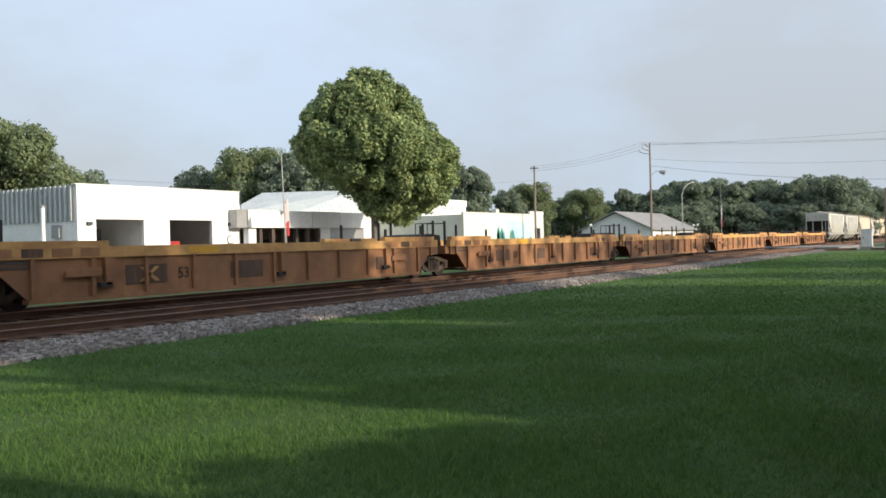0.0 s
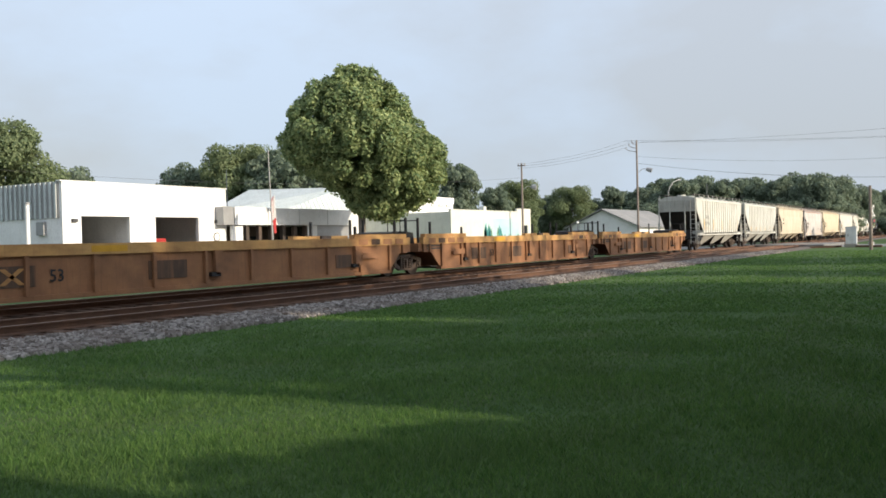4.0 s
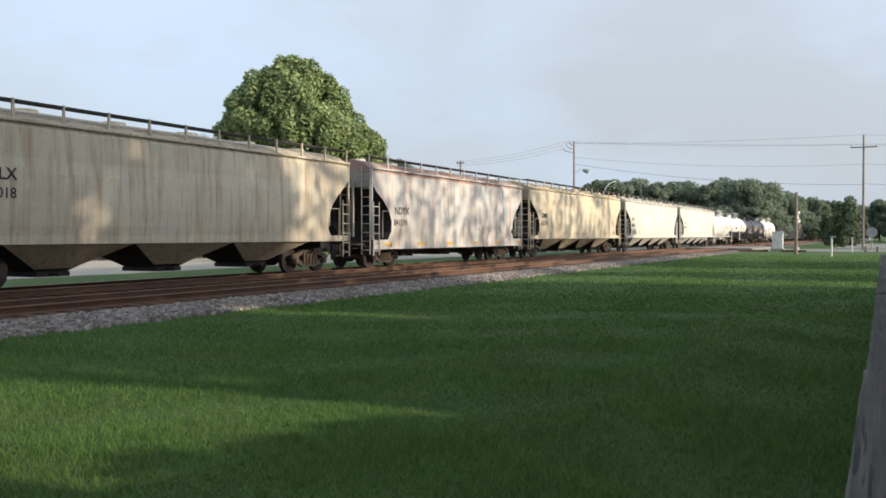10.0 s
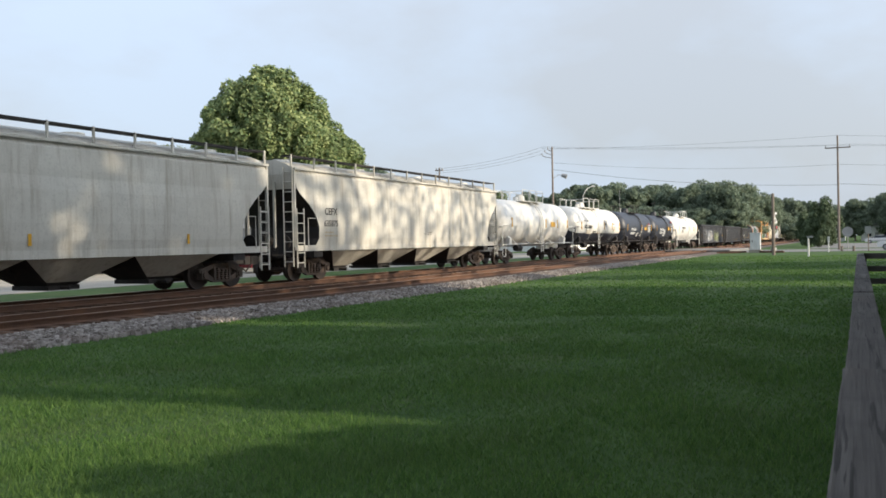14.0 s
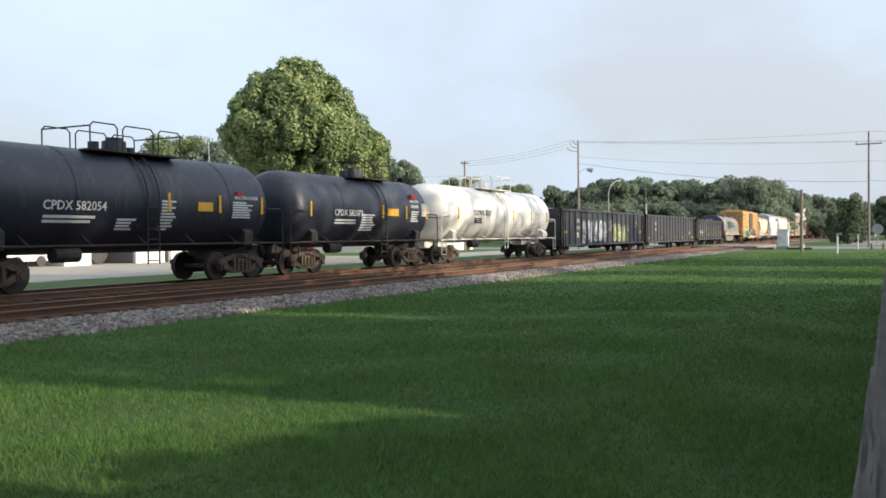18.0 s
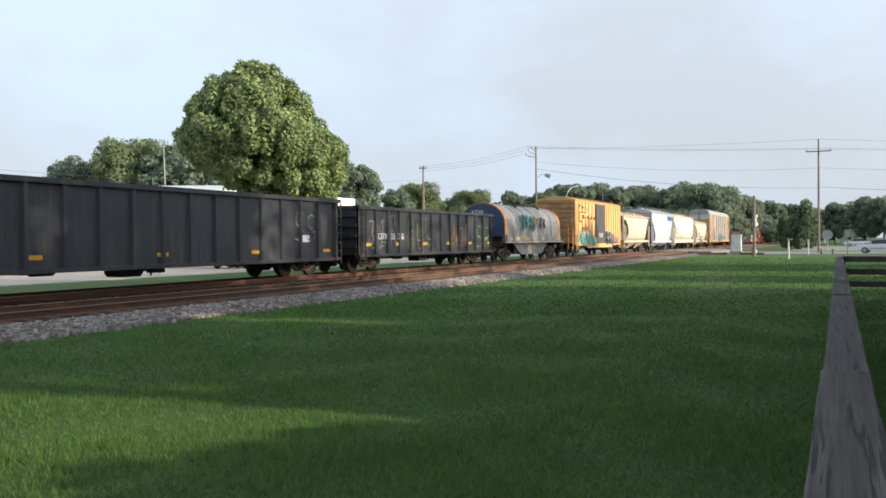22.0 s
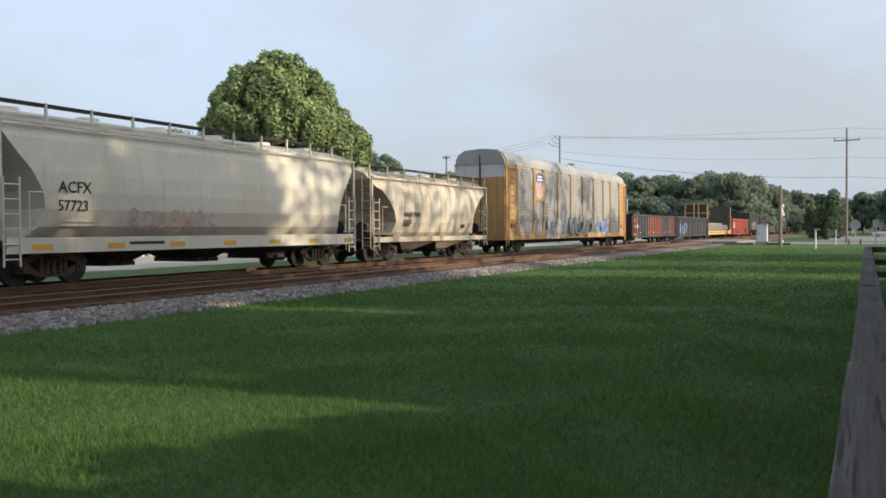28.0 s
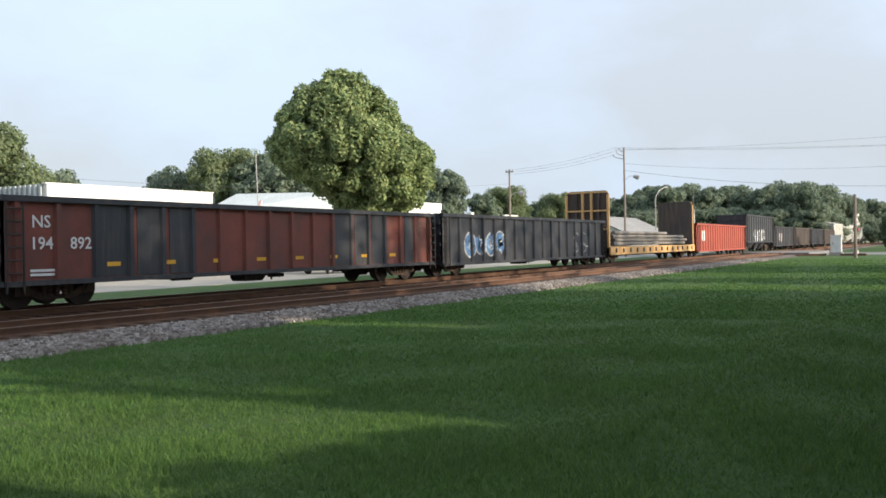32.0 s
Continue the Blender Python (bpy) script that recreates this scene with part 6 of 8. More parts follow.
c = car("gondola_car", "oxide red and black patched gondola", "freight car", 534.8, GON)
gondola(c, 19.6, M_GONRED, 2.66, 0.66, 18)
for q in c.children:
    at = q.data.vertices[0].co.x if q.data else 0
    if q.name.startswith(("end_wall", "end_rib", "top_chord")) or (q.name.startswith("rib") and (2.5 < at < 6.1 or 12.5 < at < 16.1)):
        q.data.materials[0] = M_GON
marks(c, -1.56, [("NS", 0.42, 0.85, 1.98), ("194", 0.42, 0.8, 1.46), ("892", 0.42, 1.9, 1.46)], M_WINK)
reflectors(c, -1.565, 19.6, 1.0, 8, 0.42, 0.11, 3.2)
print_bars(c, M_WINK, 0.8, 0.98, -1.565, 0.9, 0.2, 2)
for xa, xb in ((2.75, 3.72), (3.98, 4.85), (5.1, 5.9), (12.7, 13.6), (13.9, 14.75), (15.0, 15.9), (17.3, 18.1)):
    part("patched_panel", Shape().box(xa, -1.565, 0.74, xb, -1.552, 2.56), M_GON, c, "black repainted panel")
c = car("gondola_car", "weathered black gondola with faint blue graffiti", "freight car", 555.0, GON)
gondola(c, 20.6, M_GON, 2.70, 0.56, 18)
scrawl(c, 2.2, 0.8, -1.56, 4.0, 1.2, 4, "blue", "white", 81)
scrawl(c, 15.2, 0.8, -1.56, 2.4, 1.3, 2, None, "white", 82)
c = car("bulkhead_flatcar", "yellow bulkhead flat car loaded with weathered poles", "freight car", 576.6, "flat cars of the train")
bulkhead_flat(c, 21.9)
c = car("gondola_car", "bright red ribbed gondola", "freight car", 599.0, GON)
gondola(c, 21.0, M_GONBRT, 2.85, 0.50, 22)
part("data_panel", Shape().box(2.0, -1.6, 1.4, 3.0, -1.55, 2.3), M_WINK, c, "white data panel")
c = car("open_hopper", "tall dark open hopper with white graffiti", "freight car", 620.6, GON)
gondola(c, 16.8, M_GON, 4.1, 1.15, 13)
scrawl(c, 4.2, 1.2, -1.56, 7.0, 1.4, 5, "white", "grey", 91)
for i in range(3):
    x = 4.0 + i * 3.4
    part("hopper_bay", Shape().rings([[(x - 0.6, -1.4, 1.15), (x + 2.4, -1.4, 1.15), (x + 2.4, 1.4, 1.15), (x - 0.6, 1.4, 1.15)], [(x + 0.4, -0.8, 0.4), (x + 1.4, -0.8, 0.4), (x + 1.4, 0.8, 0.4), (x + 0.4, 0.8, 0.4)]]), M_GON, c)
for s0, L, mt in ((638.2, 16.0, M_GON), (655.0, 16.0, M_GONBRN), (671.8, 16.0, M_GON), (688.6, 16.0, M_GONBRN)):
    c = car("gondola_car", "dark weathered gondola far down the train", "freight car", s0, GON)
    gondola(c, L, mt, 3.0, 0.6, 12)
    if s0 < 640:
        scrawl(c, 3.5, 1.0, -1.56, 2.6, 1.4, 2, "white", "pink", 95)
for s0 in (705.2, 723.6, 742.0, 760.4):
    c = car("covered_hopper", "pale covered hopper at the tail of the train", "freight car", s0, HOP)
    covered_hopper(c, 17.8, 4.5, 1.35, M_HOPGREY, "flat", 3, 15, board=True)


# ---------------------------------------------------------------- buildings beyond the railway
def wall_with_openings(x0, x1, y0, y1, z0, z1, holes):
    """A wall along X with rectangular openings (xa, xb, za, zb), as a shape of boxes."""
    s = Shape()
    if all(h[2] <= z0 for h in holes):
        pts = [(x0, z0)]
        for xa, xb, za, zb in sorted(holes):
            pts += [(xa, z0), (xa, zb), (xb, zb), (xb, z0)]
        return s.slab(pts + [(x1, z0), (x1, z1), (x0, z1)], "y", y0, y1)
    xs = x0
    for xa, xb, za, zb in sorted(holes):
        if xa > xs:
            s.box(xs, y0, z0, xa, y1, z1)
        if zb < z1:
            s.box(xa, y0, zb, xb, y1, z1)
        if za > z0:
            s.box(xa, y0, z0, xb, y1, za)
        xs = xb
    if x1 > xs:
        s.box(xs, y0, z0, x1, y1, z1)
    return s


def white_garage():
    b = thing("garage_building", "white flat-roofed garage building with two open bays", "building")
    Y, X0, X1, H = 46.0, 33.6, 47.1, 5.78
    bays = ((34.9, 38.5, 0.0, 3.72), (40.6, 44.4, 0.0, 3.72))
    part("front_wall", wall_with_openings(X0, X1, Y, Y + 0.25, 0, H, bays), M_WHITE, b)
    part("fascia_band", Shape().box(X0 + 1.2, Y - 0.06, 3.72, 38.9, Y - 0.003, 3.84), M_WHITE, b)
    part("fascia_band", Shape().box(40.4, Y - 0.06, 3.72, 44.8, Y - 0.003, 3.84), M_WHITE, b)
    side = Shape().box(X0, Y + 0.26, 0, X0 + 0.2, Y + 22, 3.6)
    part("side_wall", side, M_WHITE, b)
    part("side_cladding", Shape().box(X0 - 0.04, Y + 0.26, 3.6, X0 + 0.2, Y + 22, H), M_GREYMETAL, b, "grey ribbed metal cladding")
    for i in range(44):
        y = Y + 0.5 + i * 0.48
        part("cladding_rib", Shape().box(X0 - 0.12, y - 0.08, 3.6, X0 - 0.043, y + 0.08, H - 0.02), M_METALROOF, b)
    part("roof", Shape().box(X0 + 0.2, Y + 0.25, H - 0.35, X1 - 0.2, Y + 22, H - 0.25), M_METALROOF, b)
    part("coping", Shape().box(X0 - 0.15, Y - 0.06, H + 0.003, X1 + 0.05, Y + 0.3, H + 0.07), M_WHITE, b)
    part("far_side_wall", Shape().box(X1 - 0.2, Y + 0.26, 0, X1, Y + 22, H), M_WHITE, b)
    part("inner_wall", Shape().box(X0 + 0.3, Y + 7.0, 0, X1 - 0.3, Y + 7.2, H - 0.4), M_GREYMETAL, b)
    part("divider_wall", Shape().box(38.9, Y + 0.26, 0, 40.2, Y + 7, 4.5), M_WHITE, b)
    part("bay_floor", Shape().box(X0 + 0.2, Y + 0.25, 0, X1 - 0.2, Y + 7.0, 0.03), M_CONCRETE, b)
    for x in (X0 + 0.6, X1 - 1.2):
        part("wall_lamp", Shape().box(x, Y - 0.18, 3.35, x + 0.35, Y - 0.003, 3.55), M_DARK, b)
    part("meter_box", Shape().box(X0 - 0.22, Y + 1.5, 2.6, X0 - 0.003, Y + 2.2, 3.4), M_GREYMETAL, b)
    em = part("wall_emblem", Shape().rod((46.1, Y - 0.03, 2.35), (46.1, Y - 0.003, 2.35), 0.32, 20), M_INK, b)
    part("emblem_disc", Shape().rod((46.1, Y - 0.04, 2.35), (46.1, Y - 0.031, 2.35), 0.26, 20), M_WHITE, em)
    v = thing("parked_tractor", "red tractor standing inside the open bay", "tractor", pose(41.2, Y + 3.0, 0.03))
    part("bonnet", Shape().box(0, -0.4, 0.8, 1.4, 0.4, 1.5), M_RED, v)
    part("cab", Shape().box(1.4, -0.6, 0.9, 2.4, 0.6, 2.3), M_RED, v)
    for x, r in ((0.3, 0.4), (2.0, 0.75)):
        for y in (-0.7, 0.7):
            part("wheel", Shape().rod((x, y - 0.12, r), (x, y + 0.12, r), r, 16), M_DARK, v)
    v = thing("parked_van", "pale van standing inside the open bay", "van", pose(35.4, Y + 2.0, 0.03))
    part("body", Shape().slab([(0, 0.35), (2.9, 0.35), (2.9, 1.9), (0.9, 1.95), (0.1, 1.1)], "y", -0.9, 0.9), M_WHITE, v)
    part("windscreen", Shape().slab([(0.15, 1.15), (0.22, 1.12), (0.92, 1.88), (0.85, 1.9)], "y", -0.8, 0.8), M_GLASS, v)
    for x in (0.6, 2.3):
        for y in (-0.85, 0.85):
            part("wheel", Shape().rod((x, y - 0.1, 0.34), (x, y + 0.1, 0.34), 0.34, 14), M_DARK, v)


# brown of the posts; on the recessed wall it stands in for deep shade
M_PORCH = surface("porch_brown_and_recess_shade", (0.10, 0.07, 0.055), (0.07, 0.055, 0.045), 0.8, 0.8)


def low_annex():
    b = thing("low_annex", "low white building with a deep fascia and recessed porch", "building")
    Y, X0, X1 = 46.9, 47.15, 61.5
    part("fascia", Shape().box(46.0, 45.2, 3.2, X0 - 0.06, 45.95, 4.5), M_GREYMETAL, b, "ribbed grey fascia end")
    for i in range(4):
        xa, xb = X0 + i * 3.59, X0 + (i + 1) * 3.59 - 0.05
        part("fascia_panel", Shape().box(xa, 45.2, 3.2, xb, 45.4, 4.5 - 0.02 * (i % 2)), M_WHITE, b)
    part("porch_soffit", Shape().box(X0, 45.4, 3.18, X1, Y + 2.0, 3.3), M_GREYMETAL, b)
    part("front_wall", wall_with_openings(X0, X1, Y + 2.0, Y + 2.2, 0, 3.2, ((49.3, 50.2, 0, 2.3), (52.0, 54.0, 0, 2.4), (56.0, 57.4, 0.7, 2.3), (59.0, 60.4, 0.7, 2.3))), M_PORCH, b, "recessed wall, coloured dark brown for the porch's shade")
    for xa, xb, za, zb in ((49.3, 50.2, 0, 2.3), (52.0, 54.0, 0, 2.4), (56.0, 57.4, 0.7, 2.3), (59.0, 60.4, 0.7, 2.3)):
        part("window_pane" if za else "door_leaf", Shape().box(xa, Y + 2.08, za, xb, Y + 2.13, zb), M_GLASS, b)
    for i in range(6):
        x = X0 + 1.6 + i * 1.35
        part("porch_column", Shape().box(x - 0.16, 45.5, 0, x + 0.16, 45.8, 3.17), M_PORCH, b, "brown porch post")
    part("white_panel_wall", Shape().box(X0, 45.5, 0, X0 + 1.1, 45.7, 3.18), M_WHITE, b)
    part("white_pier", Shape().box(55.6, 45.45, 0, 56.8, 45.75, 3.18), M_WHITE, b)
    part("grey_panel_wall", Shape().box(56.82, 45.5, 0, X1, 45.7, 3.18), M_GREYMETAL, b, "grey metal panel wall")
    part("back_wall", Shape().box(X0, Y + 10, 0, X1, Y + 10.2, 4.4), M_WHITE, b)
    part("end_wall", Shape().box(X1 - 0.2, Y + 2.21, 0, X1, Y + 10, 4.3), M_WHITE, b)
    part("flat_roof", Shape().box(X0, 45.4, 4.3, X1, Y + 10, 4.4), M_METALROOF, b)


def metal_hall():
    b = thing("metal_roofed_hall", "hall with a wide pale metal roof", "building")
    X0, X1, Y0, Y1, ze, zr = 66.0, 82.0, 56.6, 67.2, 5.0, 7.75
    ra, rb = (72.4, Y1), (77.2, 57.9)          # the ridge runs away from the railway, hipped at the near end
    for nm, q in (("front_wall", (X0 + .4, Y0 + .4, X1 - .4, Y0 + .6)), ("end_wall", (X0 + .4, Y0 + .6, X0 + .6, Y1 - .4)), ("end_wall", (X1 - .6, Y0 + .6, X1 - .4, Y1 - .4))):
        part(nm, Shape().box(q[0], q[1], 0, q[2], q[3], ze), M_WHITE, b)
    part("back_gable", Shape().slab([(X0 + .6, 0), (X1 - .6, 0), (X1 - .6, ze), (ra[0], zr - 0.15), (X0 + .6, ze)], "y", Y1 - 0.4, Y1 - 0.2), M_WHITE, b)
    rs = Shape().add([(X0, Y0, ze), (X1, Y0, ze), (X1, Y1, ze), (X0, Y1, ze), (X0, Y0, ze + 0.12), (X1, Y0, ze + 0.12), (X1, Y1, ze + 0.12), (X0, Y1, ze + 0.12), (*ra, zr), (*rb, zr)],
                     [(0, 3, 2, 1), (0, 1, 5, 4), (1, 2, 6, 5), (2, 3, 7, 8, 6), (3, 0, 4, 7), (4, 5, 9), (5, 6, 8, 9), (7, 4, 9, 8)])
    rf = part("roof", rs, M_METALROOF, b, "pale ribbed metal roof")
    zl = ze + 0.13
    for i in range(26):
        f = (i + 0.5) / 26
        p = Vector((X0, Y1 + (Y0 - Y1) * f, zl))
        t = min(1.0, (1 - f) * (Y1 - Y0) / (rb[1] - Y0))
        q = p + Vector((rb[0] - X0, 0, zr - zl)) * t
        part("roof_seam", Shape().rod(p, q, 0.035, 4), M_METALROOF, rf)
    for i in range(22):
        f = (i + 0.5) / 22
        p = Vector((X0 + (X1 - X0) * f, Y0, zl))
        t = min((p.x - X0) / (rb[0] - X0), (X1 - p.x) / (X1 - rb[0]))
        part("roof_seam", Shape().rod(p, p + Vector((0, rb[1] - Y0, zr - zl)) * t, 0.035, 4), M_METALROOF, rf)


M_MURALDK = surface("mural_dark_teal", (0.03, 0.16, 0.17), (0.05, 0.22, 0.20), 0.8, 0.8)


def cream_shop():
    b = thing("cream_shop", "cream flat-roofed shop with a garden mural on its wall", "building")
    Y, X0, X1, H = 46.0, 79.6, 99.2, 4.85
    part("front_wall", wall_with_openings(X0, X1, Y, Y + 0.25, 0, H, ((96.6, 98.3, 0.0, 3.3),)), M_OFFWHITE, b)
    part("side_wall", Shape().box(X0, Y + 0.26, 0, X0 + 0.25, Y + 12, H - 0.15), M_OFFWHITE, b)
    part("far_side_wall", Shape().box(X1 - 0.25, Y + 0.26, 0, X1, Y + 12, H), M_OFFWHITE, b)
    part("roof", Shape().box(X0 + 0.25, Y + 0.26, H - 0.5, X1 - 0.25, Y + 12, H - 0.4), M_METALROOF, b)
    part("coping", Shape().box(X0 - 0.04, Y - 0.05, H + 0.003, X1 + 0.04, Y + 0.3, H + 0.1), M_OFFWHITE, b)
    part("raised_end", Shape().box(95.4, Y - 0.02, H + 0.103, X1, Y + 0.25, H + 0.45), M_OFFWHITE, b)
    part("window_pane", Shape().box(96.6, Y + 0.1, 0.9, 98.3, Y + 0.14, 3.2), M_GLASS, b)
    part("air_vent", Shape().box(88.8, Y + 1, H - 0.4, 89.5, Y + 1.6, H + 0.6), M_OFFWHITE, b)
    mu = part("mural", Shape().box(86.9, Y - 0.03, 0.9, 96.0, Y - 0.004, 4.1), surface("mural_pale_blue", (0.34, 0.52, 0.58), (0.46, 0.58, 0.56), 0.3, 0.8), b, "pale blue mural with dark plants")
    r = random.Random(9)
    for i in range(26):
        x = 87.1 + (8.7 * i / 25 if i > 8 else r.uniform(0, 1.6))
        h = r.uniform(0.3, 1.0) + (1.7 if x < 88.6 else 0.55) + (0.9 if 90 < x < 91 else 0)
        pts = [(x - 0.16, 0.95), (x + 0.16, 0.95), (x + 0.3, 0.95 + h * 0.6), (x + 0.05, 0.95 + h), (x - 0.25, 0.95 + h * 0.7)]
        part("painted_plant", Shape().slab(pts, "y", Y - 0.04 - 0.002 * (i % 3), Y - 0.031), M_MURALDK if i % 3 else M_GRAFS["green"], mu)
    w = thing("white_store", "white two-storey store behind the cream shop", "building")
    part("front_wall", Shape().box(87.0, 60.0, 0, 104.5, 60.3, 6.6), M_WHITE, w)
    part("roof", Shape().box(87.2, 60.3, 6.0, 104.3, 74, 6.1), M_METALROOF, w)
    part("side_wall", Shape().box(87.0, 60.31, 0, 87.3, 74, 6.5), M_WHITE, w)
    part("far_side_wall", Shape().box(104.2, 60.31, 0, 104.5, 74, 6.5), M_WHITE, w)
    part("parapet", Shape().box(88.0, 59.9, 6.603, 108.2 - 3.6, 60.35, 7.45), M_WHITE, w)
    for i in range(9):
        part("cornice_block", Shape().box(87.3 + i * 1.9, 59.85, 6.2, 88.5 + i * 1.9, 59.997, 6.5), M_OFFWHITE, w)


def gable_house(x, y0, y1, length, ze, zr, label, name="gable_house", wall=None):
    b = thing(name, label, "house")
    ym = (y0 + y1) / 2
    wall = wall or M_WHITE
    part("gable_wall", Shape().slab([(y0, 0), (y1, 0), (y1, ze), (ym, zr - 0.15), (y0, ze)], "x", x, x + 0.25), wall, b)
    part("back_gable", Shape().slab([(y0, 0), (y1, 0), (y1, ze), (ym, zr - 0.15), (y0, ze)], "x", x + length - 0.25, x + length), wall, b)
    for y in (y0, y1 - 0.25):
        part("long_wall", Shape().box(x + 0.25, y, 0, x + length - 0.25, y + 0.25, ze), wall, b)
    o = 0.7
    for s, ya in ((-1, y0 - o), (1, y1 + o)):
        zz = ze - o * (zr - ze) / (ym - y0)
        part("roof_slope", Shape().slab([(ya, zz), (ym, zr), (ym, zr + 0.16), (ya, zz + 0.16)], "x", x - 0.6, x + length + 0.4), M_SHINGLE, b, "grey shingle slope")
    for y in (ym - 2.6, ym + 1.2):
        wd = part("window", Shape().box(x - 0.05, y, 1.0, x - 0.003, y + 1.2, 2.3), M_WHITE, b)
        part("pane", Shape().box(x - 0.07, y + 0.1, 1.1, x - 0.051, y + 1.1, 2.2), M_GLASS, wd)
    part("door_leaf", Shape().box(x - 0.05, ym - 0.5, 0, x - 0.003, ym + 0.45, 2.1), M_GREYMETAL, b)
    return b


white_garage()
low_annex()
metal_hall()
cream_shop()
gable_house(135.0, 44.2, 55.8, 24.0, 3.3, 6.0, "low white gabled house with a grey shingle roof")
gable_house(186.0, 42.0, 50.0, 14.0, 3.0, 5.2, "small pale house far along the street")
gable_house(176.0, 56.0, 66.0, 14.0, 3.0, 5.6, "small grey-roofed house behind the trees", wall=M_OFFWHITE)
gable_house(258.0, -8.0, -0.5, 12.0, 2.6, 4.4, "small white shed beyond the car park")
gable_house(262.0, 3.4, 9.5, 12.0, 2.6, 4.2, "small white house beyond the crossing road")


# ---------------------------------------------------------------- poles, wires, signs, cabinets
def utility_pole(x, y, h, arms, lamp=False, lean=0.0, r=0.15, label="tall wooden utility pole with cross-arms"):
    p = thing("utility_pole", label, "utility pole", pose(x, y, 0, 0, lean, 0))
    part("shaft", Shape().rod((0, 0, -0.3), (0, 0, h), r, 10, r * 0.62), M_WOODPOLE, p)
    for z, w in arms:
        a = part("cross_arm", Shape().box(-0.06, -w, z - 0.06, 0.06, w, z + 0.06), M_WOODPOLE, p)
        for y2 in (-w + 0.1, w - 0.1):
            part("insulator", Shape().rod((0, y2, z + 0.06), (0, y2, z + 0.28), 0.05, 8), M_GREYMETAL, a)
    if lamp:
        part("lamp_arm", Shape().path([(0, 0, h * 0.7), (0.3, -0.6, h * 0.74), (0.4, -1.1, h * 0.735)], 0.035), M_GREYMETAL, p)
        part("lamp_head", Shape().rod((0.4, -1.0, h * 0.735), (0.5, -1.6, h * 0.72), 0.2, 10, 0.28), M_GREYMETAL, p)
    return p


utility_pole(101.1, 33.0, 12.9, [], True, label="wooden utility pole with brackets and a street lamp")
bp = thing("pole_brackets", "staggered insulator brackets on the utility pole", "pole hardware")
for i, z in enumerate((12.6, 12.2, 11.8)):
    b = part("bracket", Shape().path([(101.1, 33.0, z - 0.25), (101.0, 33.35 + 0.2 * i, z - 0.1), (100.9, 33.5 + 0.35 * i, z + 0.1)], 0.035), M_WOODPOLE, bp)
    part("insulator", Shape().rod((100.9, 33.5 + 0.35 * i, z + 0.1), (100.9, 33.5 + 0.35 * i, z + 0.34), 0.06, 8), M_GREYMETAL, b)
utility_pole(93.6, 45.0 - 0.6, 10.5, [(10.2, 0.5)], True, label="shorter wooden utility pole with a lamp")
utility_pole(110.0, 2.05, 13.0, [(11.6, 1.35)], label="tall brown wooden pole with one cross-arm beside the road")
utility_pole(212.0, 44.0, 10.5, [(10.0, 0.8)], label="distant wooden utility pole")
utility_pole(205.0, 57.0, 13.0, [(12.4, 0.8)], label="distant wooden utility pole")


def wire(a, b, sag, r=0.013):
    pts = []
    for i in range(13):
        t = i / 12
        pts.append((a[0] + (b[0] - a[0]) * t, a[1] + (b[1] - a[1]) * t, a[2] + (b[2] - a[2]) * t - sag * 4 * t * (1 - t)))
    return solid("overhead_wire", Shape().path(pts, r, 4), M_WIRE, "thin dark overhead wire between poles", "cable", group="overhead wires")


for i, z in enumerate((12.9, 12.5, 12.1)):
    wire((100.9, 34.2, z), (93.6, 44.9, 10.4 - 0.25 * i), 0.4)
for i, (dy, z) in enumerate(((-1.2, 11.9), (1.2, 11.9), (0, 13.0))):
    wire((100.9, 34.2, 12.95 - 0.15 * i), (110.0, 2.05 + dy, z), 0.25)
    wire((110.0, 2.05 + dy, z), (130.0, -60, 11.5), 0.5)
wire((101.1, 33.0, 10.2), (110.0, 2.05, 7.4), 0.7, 0.022)
wire((110.0, 2.05, 9.7), (101.1, 33.0, 11.0), 0.6, 0.014)
wire((110.0, 2.05, 7.5), (130.0, -60, 6.6), 0.8, 0.022)
wire((110.0, 2.05, 9.7), (130.0, -60, 8.8), 0.6, 0.014)
wire((93.6, 44.4, 8.8), (45.0, 70.0, 8.6), 1.0)


def flag_pole(x, y, h, zf, hf, lean, label):
    p = thing("flagpole", label, "flagpole", pose(x, y, 0, 0, lean, 0))
    part("shaft", Shape().rod((0, 0, 0), (0, 0, h), 0.055, 8, 0.03), M_GREYMETAL, p)
    part("finial", Shape().rod((0, 0, h), (0, 0, h + 0.12), 0.06, 8), M_GREYMETAL, p)
    fl = Shape()
    n = 7
    r = random.Random(3)
    for i in range(n):
        a = 0.03 + i * 0.05
        pts = [(a, zf + hf * (0.02 + 0.03 * i)), (a + 0.055, zf + hf * (0.05 + 0.03 * i)), (a + 0.055, zf - hf * (0.62 + 0.05 * (i % 3))), (a, zf - hf * (0.66 - 0.03 * (i % 2)))]
        q = Shape().slab(pts, "y", -0.06 + 0.1 * (i % 2), -0.04 + 0.1 * (i % 2))
        part("flag_fold", q, M_RED if i % 2 else M_WINK, p, "hanging red and white flag cloth")
    lower = Shape().slab([(0.02, zf - hf * 0.6), (0.36, zf - hf * 0.5), (0.32, zf - hf), (0.1, zf - hf)], "y", -0.09, -0.07)
    part("flag_fold", lower, M_RED, p, "red lower flag cloth")
    return p


